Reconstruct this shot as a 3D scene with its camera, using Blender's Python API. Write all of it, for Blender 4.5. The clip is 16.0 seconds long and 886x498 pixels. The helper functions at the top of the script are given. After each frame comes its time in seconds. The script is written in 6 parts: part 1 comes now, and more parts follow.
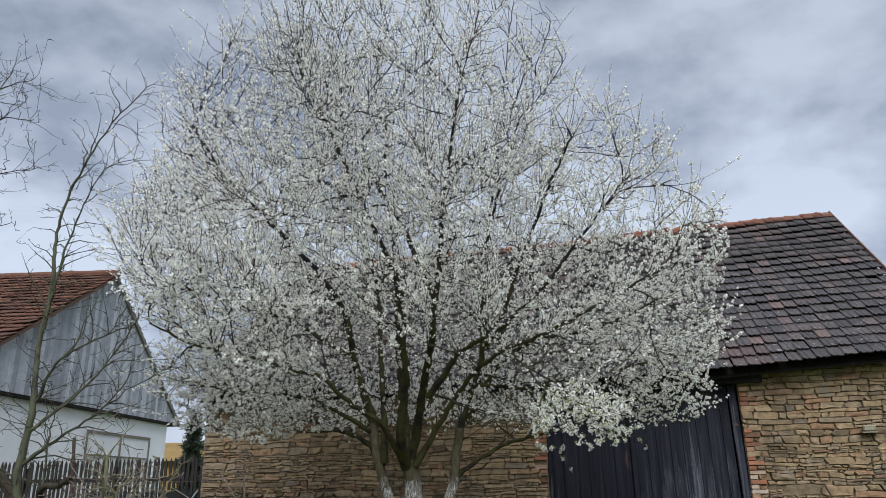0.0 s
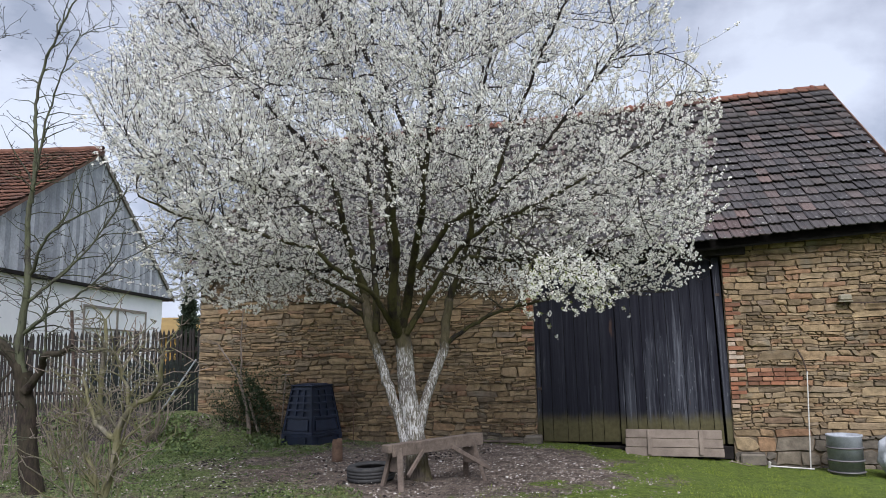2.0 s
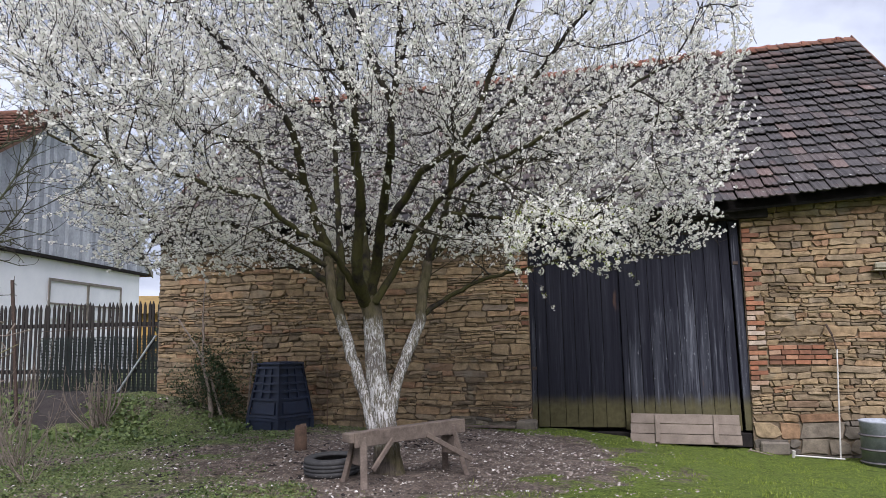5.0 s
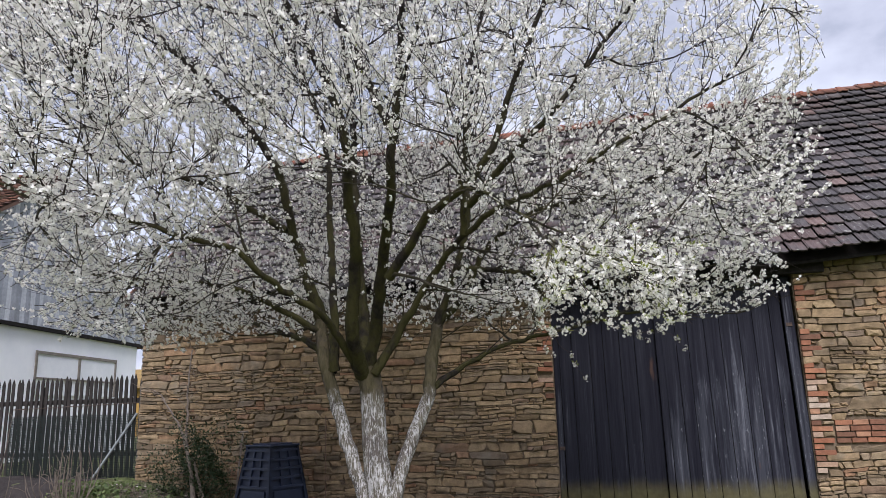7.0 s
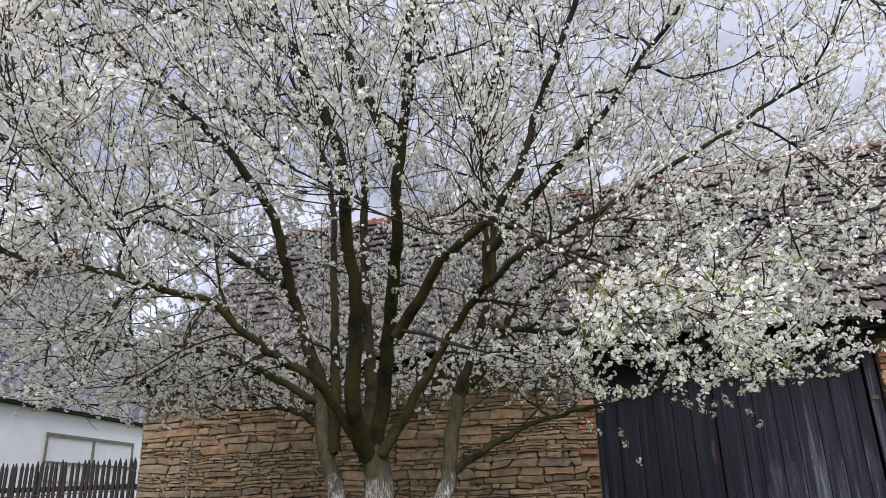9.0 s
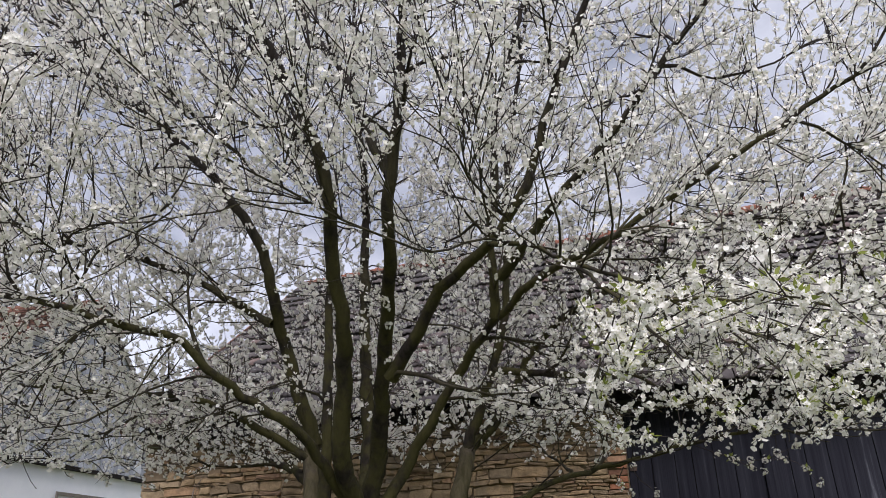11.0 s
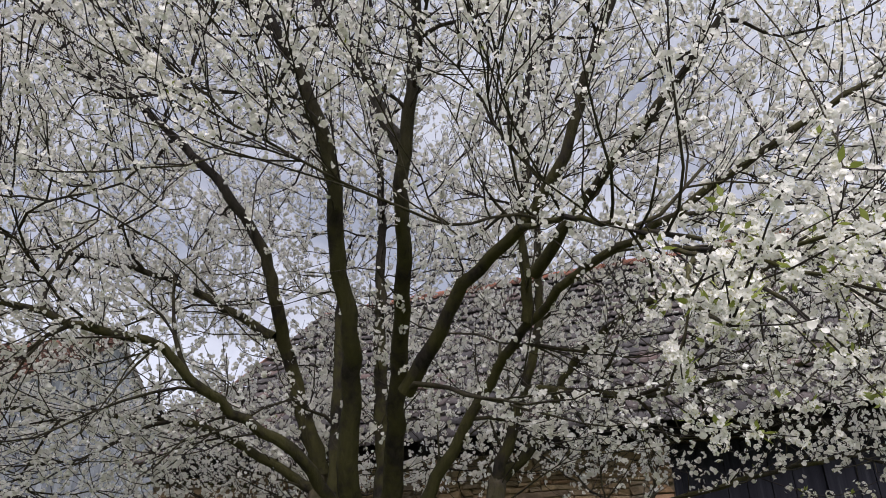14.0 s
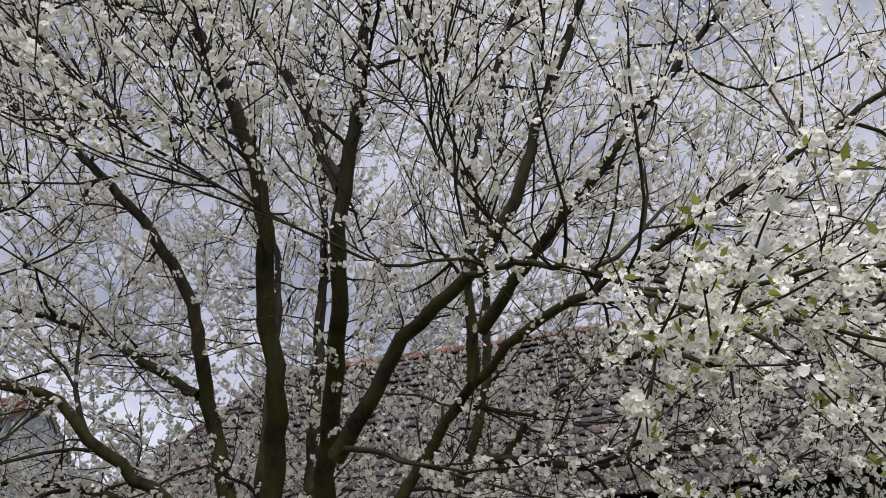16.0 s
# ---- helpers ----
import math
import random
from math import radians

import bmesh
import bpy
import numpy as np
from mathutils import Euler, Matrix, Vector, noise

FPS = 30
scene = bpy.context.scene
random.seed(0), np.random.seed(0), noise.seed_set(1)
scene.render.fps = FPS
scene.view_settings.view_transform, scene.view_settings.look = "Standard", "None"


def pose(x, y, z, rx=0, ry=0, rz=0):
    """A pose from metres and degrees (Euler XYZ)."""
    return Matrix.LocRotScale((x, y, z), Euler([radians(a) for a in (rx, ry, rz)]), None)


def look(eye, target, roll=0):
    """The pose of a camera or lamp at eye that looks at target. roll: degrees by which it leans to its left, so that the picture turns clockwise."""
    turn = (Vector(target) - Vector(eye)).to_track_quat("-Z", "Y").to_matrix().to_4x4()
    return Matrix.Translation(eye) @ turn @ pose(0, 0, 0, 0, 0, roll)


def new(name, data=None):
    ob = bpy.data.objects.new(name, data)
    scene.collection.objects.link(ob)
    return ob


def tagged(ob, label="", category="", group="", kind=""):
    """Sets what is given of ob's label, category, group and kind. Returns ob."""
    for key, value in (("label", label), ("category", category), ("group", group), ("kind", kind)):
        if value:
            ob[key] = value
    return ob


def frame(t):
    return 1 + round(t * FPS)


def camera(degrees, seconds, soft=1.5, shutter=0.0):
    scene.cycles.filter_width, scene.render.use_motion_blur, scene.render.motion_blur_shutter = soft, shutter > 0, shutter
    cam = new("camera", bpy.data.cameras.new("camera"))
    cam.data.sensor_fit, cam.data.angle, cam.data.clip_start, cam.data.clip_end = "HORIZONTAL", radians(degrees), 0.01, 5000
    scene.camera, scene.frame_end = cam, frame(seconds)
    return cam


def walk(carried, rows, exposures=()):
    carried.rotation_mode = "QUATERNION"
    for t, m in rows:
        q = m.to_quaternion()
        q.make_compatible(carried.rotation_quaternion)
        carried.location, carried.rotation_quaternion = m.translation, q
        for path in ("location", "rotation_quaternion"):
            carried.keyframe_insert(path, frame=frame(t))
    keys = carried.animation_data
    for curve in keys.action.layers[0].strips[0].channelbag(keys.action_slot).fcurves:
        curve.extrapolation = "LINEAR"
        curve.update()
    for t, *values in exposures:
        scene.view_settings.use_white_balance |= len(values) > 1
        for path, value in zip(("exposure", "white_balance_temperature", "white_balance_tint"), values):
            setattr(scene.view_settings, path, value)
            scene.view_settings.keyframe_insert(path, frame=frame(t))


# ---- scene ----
cam = camera(62.66, 16.0, soft=0.75)
PATH = [
    (0.0, pose(0.008, -0.033, 1.674, 107.89, 0.82, 12.01)),
    (0.5, pose(0.005, -0.037, 1.665, 106.15, 1.05, 11.93)),
    (1.0, pose(0.004, -0.030, 1.645, 103.86, 1.21, 11.80)),
    (1.5, pose(0.003, -0.021, 1.627, 100.87, 1.27, 11.56)),
    (2.0, pose(-0.006, -0.011, 1.597, 98.35, 1.13, 11.21)),
    (2.5, pose(-0.010, 0.047, 1.569, 96.66, 1.07, 10.69)),
    (3.0, pose(0.084, 0.303, 1.530, 95.88, 1.01, 10.54)),
    (3.5, pose(0.111, 0.593, 1.495, 95.52, 0.81, 10.62)),
    (4.0, pose(0.055, 0.919, 1.487, 95.83, 0.71, 10.82)),
    (4.2, pose(0.036, 1.046, 1.482, 96.02, 0.79, 10.88)),
    (6.3, pose(-0.139, 2.394, 1.518, 99.58, 1.22, 12.00)),
    (6.5, pose(-0.170, 2.524, 1.526, 100.20, 1.29, 12.05)),
    (7.0, pose(-0.260, 2.843, 1.550, 102.44, 1.49, 12.43)),
    (7.5, pose(-0.279, 3.163, 1.562, 105.01, 1.93, 13.16)),
    (8.0, pose(-0.294, 3.436, 1.549, 105.95, 1.70, 14.03)),
    (8.5, pose(-0.347, 3.722, 1.553, 107.56, 1.40, 14.83)),
    (9.0, pose(-0.370, 3.972, 1.568, 108.89, 1.31, 15.35)),
    (9.2, pose(-0.381, 4.073, 1.578, 109.80, 1.36, 15.40)),
    (11.3, pose(-0.369, 4.796, 1.622, 113.68, 0.96, 18.08)),
    (11.5, pose(-0.388, 4.858, 1.620, 114.03, 0.91, 18.25)),
    (12.0, pose(-0.463, 5.014, 1.607, 115.03, 0.70, 19.22)),
    (12.5, pose(-0.545, 5.106, 1.622, 115.72, 0.76, 19.70)),
    (13.0, pose(-0.580, 5.193, 1.629, 115.88, 0.85, 19.97)),
    (13.5, pose(-0.579, 5.319, 1.628, 116.17, 0.82, 19.94)),
    (14.0, pose(-0.575, 5.415, 1.627, 116.63, 0.50, 19.90)),
    (14.5, pose(-0.633, 5.513, 1.648, 117.79, -0.01, 19.51)),
    (15.0, pose(-0.661, 5.586, 1.665, 118.24, -0.21, 18.09)),
    (15.5, pose(-0.639, 5.663, 1.678, 119.92, 0.29, 16.79)),
    (16.0, pose(-0.614, 5.733, 1.687, 121.93, 0.84, 15.97)),
]
walk(cam, PATH, [(0.0, 0.07, 5800, 9), (2.0, 0.34, 5880, 13), (4.0, 0.48, 5900, 16), (9.0, 0.48, 6020, 18), (12.0, 0.3, 6150, 18), (14.0, 0.29, 6170, 18), (16.0, 0.14, 6180, 18)])

# ---- sky and sun ----
SUN_UP, SUN_TURN = radians(46), radians(163)
world = bpy.data.worlds.new("overcast")
scene.world = world
world.use_nodes = True
wt = world.node_tree
wt.nodes.clear()
w_out = wt.nodes.new("ShaderNodeOutputWorld")
w_bg = wt.nodes.new("ShaderNodeBackground")
w_sky = wt.nodes.new("ShaderNodeTexSky")
w_sky.sky_type, w_sky.sun_disc = "NISHITA", False
w_sky.sun_elevation, w_sky.sun_rotation = SUN_UP, SUN_TURN
w_sky.dust_density, w_sky.air_density = 3.0, 1.2
w_co = wt.nodes.new("ShaderNodeTexCoord")
w_map = wt.nodes.new("ShaderNodeMapping")
w_map.inputs["Scale"].default_value = (1.0, 1.0, 1.75)
w_n1 = wt.nodes.new("ShaderNodeTexNoise")
w_n1.inputs["Scale"].default_value, w_n1.inputs["Detail"].default_value = 4.6, 7.0
w_n1.inputs["Roughness"].default_value, w_n1.inputs["Distortion"].default_value = 0.52, 0.12
w_ramp = wt.nodes.new("ShaderNodeValToRGB")
w_ramp.color_ramp.elements[0].position, w_ramp.color_ramp.elements[0].color = 0.38, (5.7, 6.15, 7.1, 1)
w_ramp.color_ramp.elements[1].position, w_ramp.color_ramp.elements[1].color = 0.6, (10.6, 11.0, 11.8, 1)
mid = w_ramp.color_ramp.elements.new(0.48)
mid.color = (8.3, 8.6, 9.5, 1)
w_mix = wt.nodes.new("ShaderNodeMixRGB")
w_mix.inputs["Fac"].default_value = 0.88
wt.links.new(w_co.outputs["Generated"], w_map.inputs["Vector"])
wt.links.new(w_map.outputs["Vector"], w_n1.inputs["Vector"])
wt.links.new(w_n1.outputs["Fac"], w_ramp.inputs["Fac"])
wt.links.new(w_sky.outputs["Color"], w_mix.inputs["Color1"])
wt.links.new(w_ramp.outputs["Color"], w_mix.inputs["Color2"])
w_sep = wt.nodes.new("ShaderNodeSeparateXYZ")
wt.links.new(w_co.outputs["Generated"], w_sep.inputs["Vector"])
w_up = wt.nodes.new("ShaderNodeMapRange")
w_up.interpolation_type = "SMOOTHSTEP"
w_up.inputs["From Min"].default_value, w_up.inputs["From Max"].default_value = 0.72, 1.0
w_up.inputs["To Min"].default_value, w_up.inputs["To Max"].default_value = 1.0, 3.6
wt.links.new(w_sep.outputs["Z"], w_up.inputs["Value"])
w_mul = wt.nodes.new("ShaderNodeMixRGB")
w_mul.blend_type = "MULTIPLY"
w_mul.inputs["Fac"].default_value = 1.0
wt.links.new(w_mix.outputs["Color"], w_mul.inputs["Color1"])
w_low = wt.nodes.new("ShaderNodeMapRange")
w_low.interpolation_type = "SMOOTHSTEP"
w_low.inputs["From Min"].default_value, w_low.inputs["From Max"].default_value = 0.12, 0.62
w_low.inputs["To Min"].default_value, w_low.inputs["To Max"].default_value = 1.3, 1.0
wt.links.new(w_sep.outputs["Z"], w_low.inputs["Value"])
w_both = wt.nodes.new("ShaderNodeMath")
w_both.operation = "MULTIPLY"
wt.links.new(w_up.outputs["Result"], w_both.inputs[0])
wt.links.new(w_low.outputs["Result"], w_both.inputs[1])
wt.links.new(w_both.outputs[0], w_mul.inputs["Color2"])
wt.links.new(w_mul.outputs["Color"], w_bg.inputs["Color"])
w_bg.inputs["Strength"].default_value = 0.056
wt.links.new(w_bg.outputs["Background"], w_out.inputs["Surface"])
sun_data = bpy.data.lights.new("sun", "SUN")
sun_data.energy, sun_data.angle, sun_data.color = 3.7, radians(32), (1.0, 0.955, 0.915)
sun = new("sun", sun_data)
sun.matrix_world = look((0, 0, 30), (-math.sin(SUN_TURN) * 10, -math.cos(SUN_TURN) * 10, 30 - 10 * math.tan(SUN_UP)))

# ---- materials ----
RNG = np.random.default_rng(7)


def nodes_of(name, rough=0.85, metal=0.0, spec=0.35):
    m = bpy.data.materials.new(name)
    m.use_nodes = True
    t = m.node_tree
    b = t.nodes["Principled BSDF"]
    b.inputs["Roughness"].default_value = rough
    b.inputs["Metallic"].default_value = metal
    b.inputs["Specular IOR Level"].default_value = spec
    return m, t, b


def world_coords(t, scale=(1, 1, 1)):
    ge = t.nodes.new("ShaderNodeNewGeometry")
    mp = t.nodes.new("ShaderNodeMapping")
    mp.inputs["Scale"].default_value = scale
    t.links.new(ge.outputs["Position"], mp.inputs["Vector"])
    return mp.outputs["Vector"]


def noise_of(t, vec, scale, detail=5.0, rough=0.6, dist=0.0):
    n = t.nodes.new("ShaderNodeTexNoise")
    n.inputs["Scale"].default_value, n.inputs["Detail"].default_value = scale, detail
    n.inputs["Roughness"].default_value, n.inputs["Distortion"].default_value = rough, dist
    t.links.new(vec, n.inputs["Vector"])
    return n.outputs["Fac"]


def ramp_of(t, fac, stops):
    r = t.nodes.new("ShaderNodeValToRGB")
    e = r.color_ramp.elements
    e[0].position, e[0].color = stops[0][0], (*stops[0][1], 1)
    e[1].position, e[1].color = stops[-1][0], (*stops[-1][1], 1)
    for p, c in stops[1:-1]:
        x = e.new(p)
        x.color = (*c, 1)
    t.links.new(fac, r.inputs["Fac"])
    return r.outputs["Color"]


def mask_of(t, fac, low, high):
    r = t.nodes.new("ShaderNodeMapRange")
    r.interpolation_type = "SMOOTHSTEP"
    r.inputs["From Min"].default_value, r.inputs["From Max"].default_value = low, high
    t.links.new(fac, r.inputs["Value"])
    return r.outputs["Result"]


def math_of(t, op, a, b):
    n = t.nodes.new("ShaderNodeMath")
    n.operation = op
    for i, v in enumerate((a, b)):
        if isinstance(v, (int, float)):
            n.inputs[i].default_value = v
        else:
            t.links.new(v, n.inputs[i])
    return n.outputs[0]


def mix_of(t, fac, a, b, mode="MIX"):
    n = t.nodes.new("ShaderNodeMixRGB")
    n.blend_type = mode
    for i, v in enumerate((fac, a, b)):
        if isinstance(v, (int, float)):
            n.inputs[i].default_value = v
        elif isinstance(v, tuple):
            n.inputs[i].default_value = (*v, 1)
        else:
            t.links.new(v, n.inputs[i])
    return n.outputs["Color"]


def bump_of(t, b, height, strength=0.5, distance=0.01):
    n = t.nodes.new("ShaderNodeBump")
    n.inputs["Strength"].default_value, n.inputs["Distance"].default_value = strength, distance
    t.links.new(height, n.inputs["Height"])
    t.links.new(n.outputs["Normal"], b.inputs["Normal"])


def axis_of(t, vec, axis):
    s = t.nodes.new("ShaderNodeSeparateXYZ")
    t.links.new(vec, s.inputs["Vector"])
    return s.outputs[axis]


def random_of(t, island):
    if island:
        return t.nodes.new("ShaderNodeNewGeometry").outputs["Random Per Island"]
    return t.nodes.new("ShaderNodeObjectInfo").outputs["Random"]


def plain(name, dark, light, scale=8.0, rough=0.85, metal=0.0, bump=0.3, dist=0.004, stretch=(1, 1, 1), spec=0.35, fine=60.0):
    """A surface with two scales of mottling between two colours."""
    m, t, b = nodes_of(name, rough, metal, spec)
    v = world_coords(t, stretch)
    f1, f2 = noise_of(t, v, scale, 5, 0.65), noise_of(t, v, fine, 4, 0.7)
    f = math_of(t, "ADD", math_of(t, "MULTIPLY", f1, 0.65), math_of(t, "MULTIPLY", f2, 0.35))
    t.links.new(ramp_of(t, f, [(0.33, dark), (0.67, light)]), b.inputs["Base Color"])
    bump_of(t, b, f2, bump, dist)
    return m


def pieces(name, stops, island, rough=0.9, mottle=(0.75, 1.2), scale=9.0, bump=0.6, dist=0.012, spec=0.25, extra=None):
    """Stones, bricks, tiles or boards whose colour differs from piece to piece."""
    m, t, b = nodes_of(name, rough, 0.0, spec)
    v = world_coords(t)
    base = ramp_of(t, random_of(t, island), stops)
    f1, f2 = noise_of(t, v, scale, 6, 0.65), noise_of(t, v, scale * 7, 5, 0.7)
    lo, hi = mottle
    shade = ramp_of(t, f1, [(0.3, (lo, lo, lo)), (0.7, (hi, hi, hi))])
    col = mix_of(t, 1.0, base, shade, "MULTIPLY")
    grain = ramp_of(t, f2, [(0.3, (0.78, 0.77, 0.75)), (0.7, (1.15, 1.15, 1.15))])
    col = mix_of(t, 0.8, col, grain, "MULTIPLY")
    if extra:
        col = extra(t, v, col)
    t.links.new(col, b.inputs["Base Color"])
    bump_of(t, b, math_of(t, "ADD", f1, math_of(t, "MULTIPLY", f2, 0.5)), bump, dist)
    return m


STONE_STOPS = [(0.0, (0.13, 0.1, 0.066)), (0.2, (0.215, 0.155, 0.09)), (0.45, (0.275, 0.198, 0.113)), (0.62, (0.215, 0.166, 0.11)), (0.8, (0.32, 0.236, 0.135)), (0.94, (0.245, 0.143, 0.082)), (1.0, (0.165, 0.133, 0.097))]


def stone_damp(t, v, col):
    """Grey weathering and soot in patches."""
    col = mix_of(t, mask_of(t, noise_of(t, v, 0.9, 4), 0.54, 0.7), col, mix_of(t, 1.0, col, (0.62, 0.6, 0.58), "MULTIPLY"))
    return mix_of(t, mask_of(t, noise_of(t, v, 2.2, 5), 0.56, 0.72), col, mix_of(t, 0.6, col, (0.17, 0.155, 0.12)))


def lichen(t, v, col):
    a = mask_of(t, noise_of(t, v, 14.0, 4, 0.6), 0.63, 0.7)
    col = mix_of(t, math_of(t, "MULTIPLY", mask_of(t, noise_of(t, v, 0.75, 4, 0.7), 0.54, 0.64), 0.4), col, (0.12, 0.072, 0.062))
    col = mix_of(t, math_of(t, "MULTIPLY", a, 0.75), col, (0.36, 0.36, 0.32))
    return mix_of(t, mask_of(t, noise_of(t, v, 1.1, 4), 0.53, 0.68), col, mix_of(t, 0.7, col, (0.055, 0.05, 0.046)))


STONE = pieces("sandstone", STONE_STOPS, False, mottle=(0.62, 1.3), extra=stone_damp, bump=0.9, dist=0.02)
STONE_J = pieces("sandstone_rest", STONE_STOPS, True, mottle=(0.62, 1.3), extra=stone_damp, bump=0.9, dist=0.02)
BRICK = pieces("old_brick", [(0.0, (0.15, 0.078, 0.05)), (0.4, (0.26, 0.11, 0.062)), (0.65, (0.31, 0.145, 0.082)), (0.82, (0.33, 0.2, 0.125)), (1.0, (0.42, 0.35, 0.28))], False, mottle=(0.65, 1.2))
TILE_STOPS = [(0.0, (0.048, 0.044, 0.045)), (0.35, (0.06, 0.055, 0.055)), (0.7, (0.07, 0.062, 0.061)), (0.95, (0.088, 0.072, 0.068)), (1.0, (0.125, 0.088, 0.078))]
TILE = pieces("barn_tile", TILE_STOPS, False, extra=lichen, scale=5.0)
TILE_J = pieces("barn_tile_rest", TILE_STOPS, True, extra=lichen, scale=5.0)
RIDGE = pieces("ridge_tile", [(0.0, (0.14, 0.058, 0.038)), (0.6, (0.22, 0.085, 0.052)), (1.0, (0.13, 0.075, 0.056))], False, scale=7.0)
RED_TILE = pieces("red_roof_tile", [(0.0, (0.065, 0.034, 0.025)), (0.5, (0.112, 0.054, 0.037)), (0.85, (0.17, 0.082, 0.053)), (1.0, (0.075, 0.052, 0.043))], True, scale=5.0)
MORTAR = plain("clay_mortar", (0.085, 0.064, 0.042), (0.2, 0.15, 0.098), 6.0, 0.95, bump=0.8, dist=0.02)
CORE = plain("rubble_wall_core", (0.2, 0.15, 0.09), (0.3, 0.22, 0.13), 4.0, 0.95)
BLOCK = plain("foundation_stone", (0.09, 0.078, 0.065), (0.2, 0.17, 0.13), 5.0, 0.95, bump=0.7, dist=0.02)
FOOTING = pieces("grey_footing_stone", [(0.0, (0.085, 0.074, 0.06)), (0.5, (0.135, 0.115, 0.09)), (1.0, (0.2, 0.165, 0.12))], True, mottle=(0.6, 1.3), bump=0.8, dist=0.02)
# black timber; also colours the sheet that plays the shade behind the doors
BEAM = plain("tarred_beam_and_gap_shade", (0.007, 0.006, 0.006), (0.026, 0.022, 0.02), 9.0, 0.85, spec=0.12)


def door_wood(name, island, wear):
    m, t, b = nodes_of(name, 0.85, 0.0, 0.08)
    v = world_coords(t)
    streak = noise_of(t, world_coords(t, (22, 22, 0.55)), 1.0, 6, 0.7)
    fine = noise_of(t, world_coords(t, (90, 90, 2.5)), 1.0, 4, 0.7)
    rnd = random_of(t, island)
    tar = ramp_of(t, streak, [(0.3, (0.009, 0.009, 0.014)), (0.6, (0.022, 0.0225, 0.03)), (0.8, (0.058, 0.06, 0.073))])
    grey = ramp_of(t, streak, [(0.34, (0.018, 0.019, 0.025)), (0.55, (0.044, 0.046, 0.057)), (0.75, (0.15, 0.155, 0.175))])
    z = axis_of(t, v, 2)
    worn = math_of(t, "ADD", noise_of(t, world_coords(t, (13, 13, 0.8)), 1.0, 5, 0.6), math_of(t, "MULTIPLY", rnd, 0.16))
    worn = math_of(t, "SUBTRACT", worn, math_of(t, "MULTIPLY", mask_of(t, z, 0.9, 2.6), 0.2))
    col = mix_of(t, mask_of(t, worn, wear, wear + 0.13), tar, grey)
    chip = math_of(t, "MULTIPLY", mask_of(t, noise_of(t, world_coords(t, (38, 38, 9)), 1.0, 4, 0.7), 0.62, 0.68), mask_of(t, worn, wear + 0.02, wear + 0.16))
    col = mix_of(t, math_of(t, "MULTIPLY", chip, 0.7), col, (0.2, 0.205, 0.22))
    rust = mask_of(t, noise_of(t, world_coords(t, (3.5, 3.5, 0.6)), 1.0, 4), 0.66, 0.74)
    col = mix_of(t, math_of(t, "MULTIPLY", rust, 0.6), col, (0.1, 0.055, 0.035))
    algae = math_of(t, "ADD", z, math_of(t, "MULTIPLY", noise_of(t, world_coords(t, (6, 6, 1)), 1.0, 4), 0.22))
    algae = math_of(t, "SUBTRACT", 1.0, mask_of(t, algae, 0.4, 0.66))
    col = mix_of(t, math_of(t, "MULTIPLY", algae, 0.85), col, mix_of(t, noise_of(t, v, 12.0), (0.045, 0.04, 0.018), (0.13, 0.115, 0.055)))
    t.links.new(col, b.inputs["Base Color"])
    bump_of(t, b, math_of(t, "ADD", streak, fine), 0.5, 0.006)
    return m


DOOR_TAR = door_wood("tarred_door_board", False, 0.68)
DOOR = door_wood("worn_tarred_door_board", False, 0.47)
GREY_WOOD = plain("weathered_grey_wood", (0.1, 0.09, 0.075), (0.27, 0.24, 0.2), 5.0, 0.85, stretch=(3, 3, 3), bump=0.5)
PALE_WOOD = plain("weathered_pale_plank", (0.12, 0.095, 0.075), (0.26, 0.21, 0.17), 3.0, 0.85, bump=0.5)
TRESTLE = plain("old_trestle_wood", (0.06, 0.046, 0.037), (0.18, 0.14, 0.112), 7.0, 0.88, bump=0.6)
FENCE = plain("dark_fence_wood", (0.009, 0.008, 0.007), (0.034, 0.028, 0.024), 6.0, 0.85, stretch=(4, 4, 0.6), bump=0.5)
MESH_NET = plain("dark_wire_netting", (0.005, 0.009, 0.008), (0.016, 0.022, 0.019), 8.0, 0.7)
BOARD = pieces("grey_gable_board", [(0.0, (0.26, 0.275, 0.305)), (0.5, (0.4, 0.42, 0.455)), (1.0, (0.52, 0.54, 0.575))], False, scale=2.5, rough=0.8, dist=0.004)
PLASTER = plain("white_lime_plaster", (0.76, 0.78, 0.8), (0.87, 0.88, 0.89), 1.4, 0.9, dist=0.003)
PLASTER_GREY = plain("old_white_door_paint", (0.66, 0.68, 0.7), (0.8, 0.81, 0.82), 2.0, 0.8)
YELLOW = plain("ochre_render", (0.25, 0.155, 0.04), (0.34, 0.215, 0.06), 1.0, 0.9)
OCHRE_ROOF = plain("weathered_ochre_roof", (0.13, 0.085, 0.03), (0.24, 0.16, 0.05), 1.5, 0.9)
DARK_ROOF = plain("dark_far_roof", (0.1, 0.06, 0.045), (0.18, 0.1, 0.07), 2.0, 0.9)
PLASTIC = plain("dark_blue_recycled_plastic", (0.007, 0.011, 0.024), (0.016, 0.025, 0.052), 3.0, 0.55, bump=0.1, spec=0.45)
RUBBER = plain("old_tyre_rubber", (0.018, 0.018, 0.019), (0.055, 0.053, 0.051), 12.0, 0.75)
ZINC = plain("galvanised_sheet", (0.17, 0.18, 0.195), (0.36, 0.38, 0.41), 6.0, 0.55, 0.0, bump=0.15)
ZINC_DARK = plain("rusty_hoop", (0.08, 0.075, 0.075), (0.18, 0.17, 0.17), 8.0, 0.6, 0.4)
SACK = plain("white_woven_sack", (0.33, 0.345, 0.37), (0.52, 0.53, 0.55), 6.0, 0.6, bump=0.5, dist=0.01)
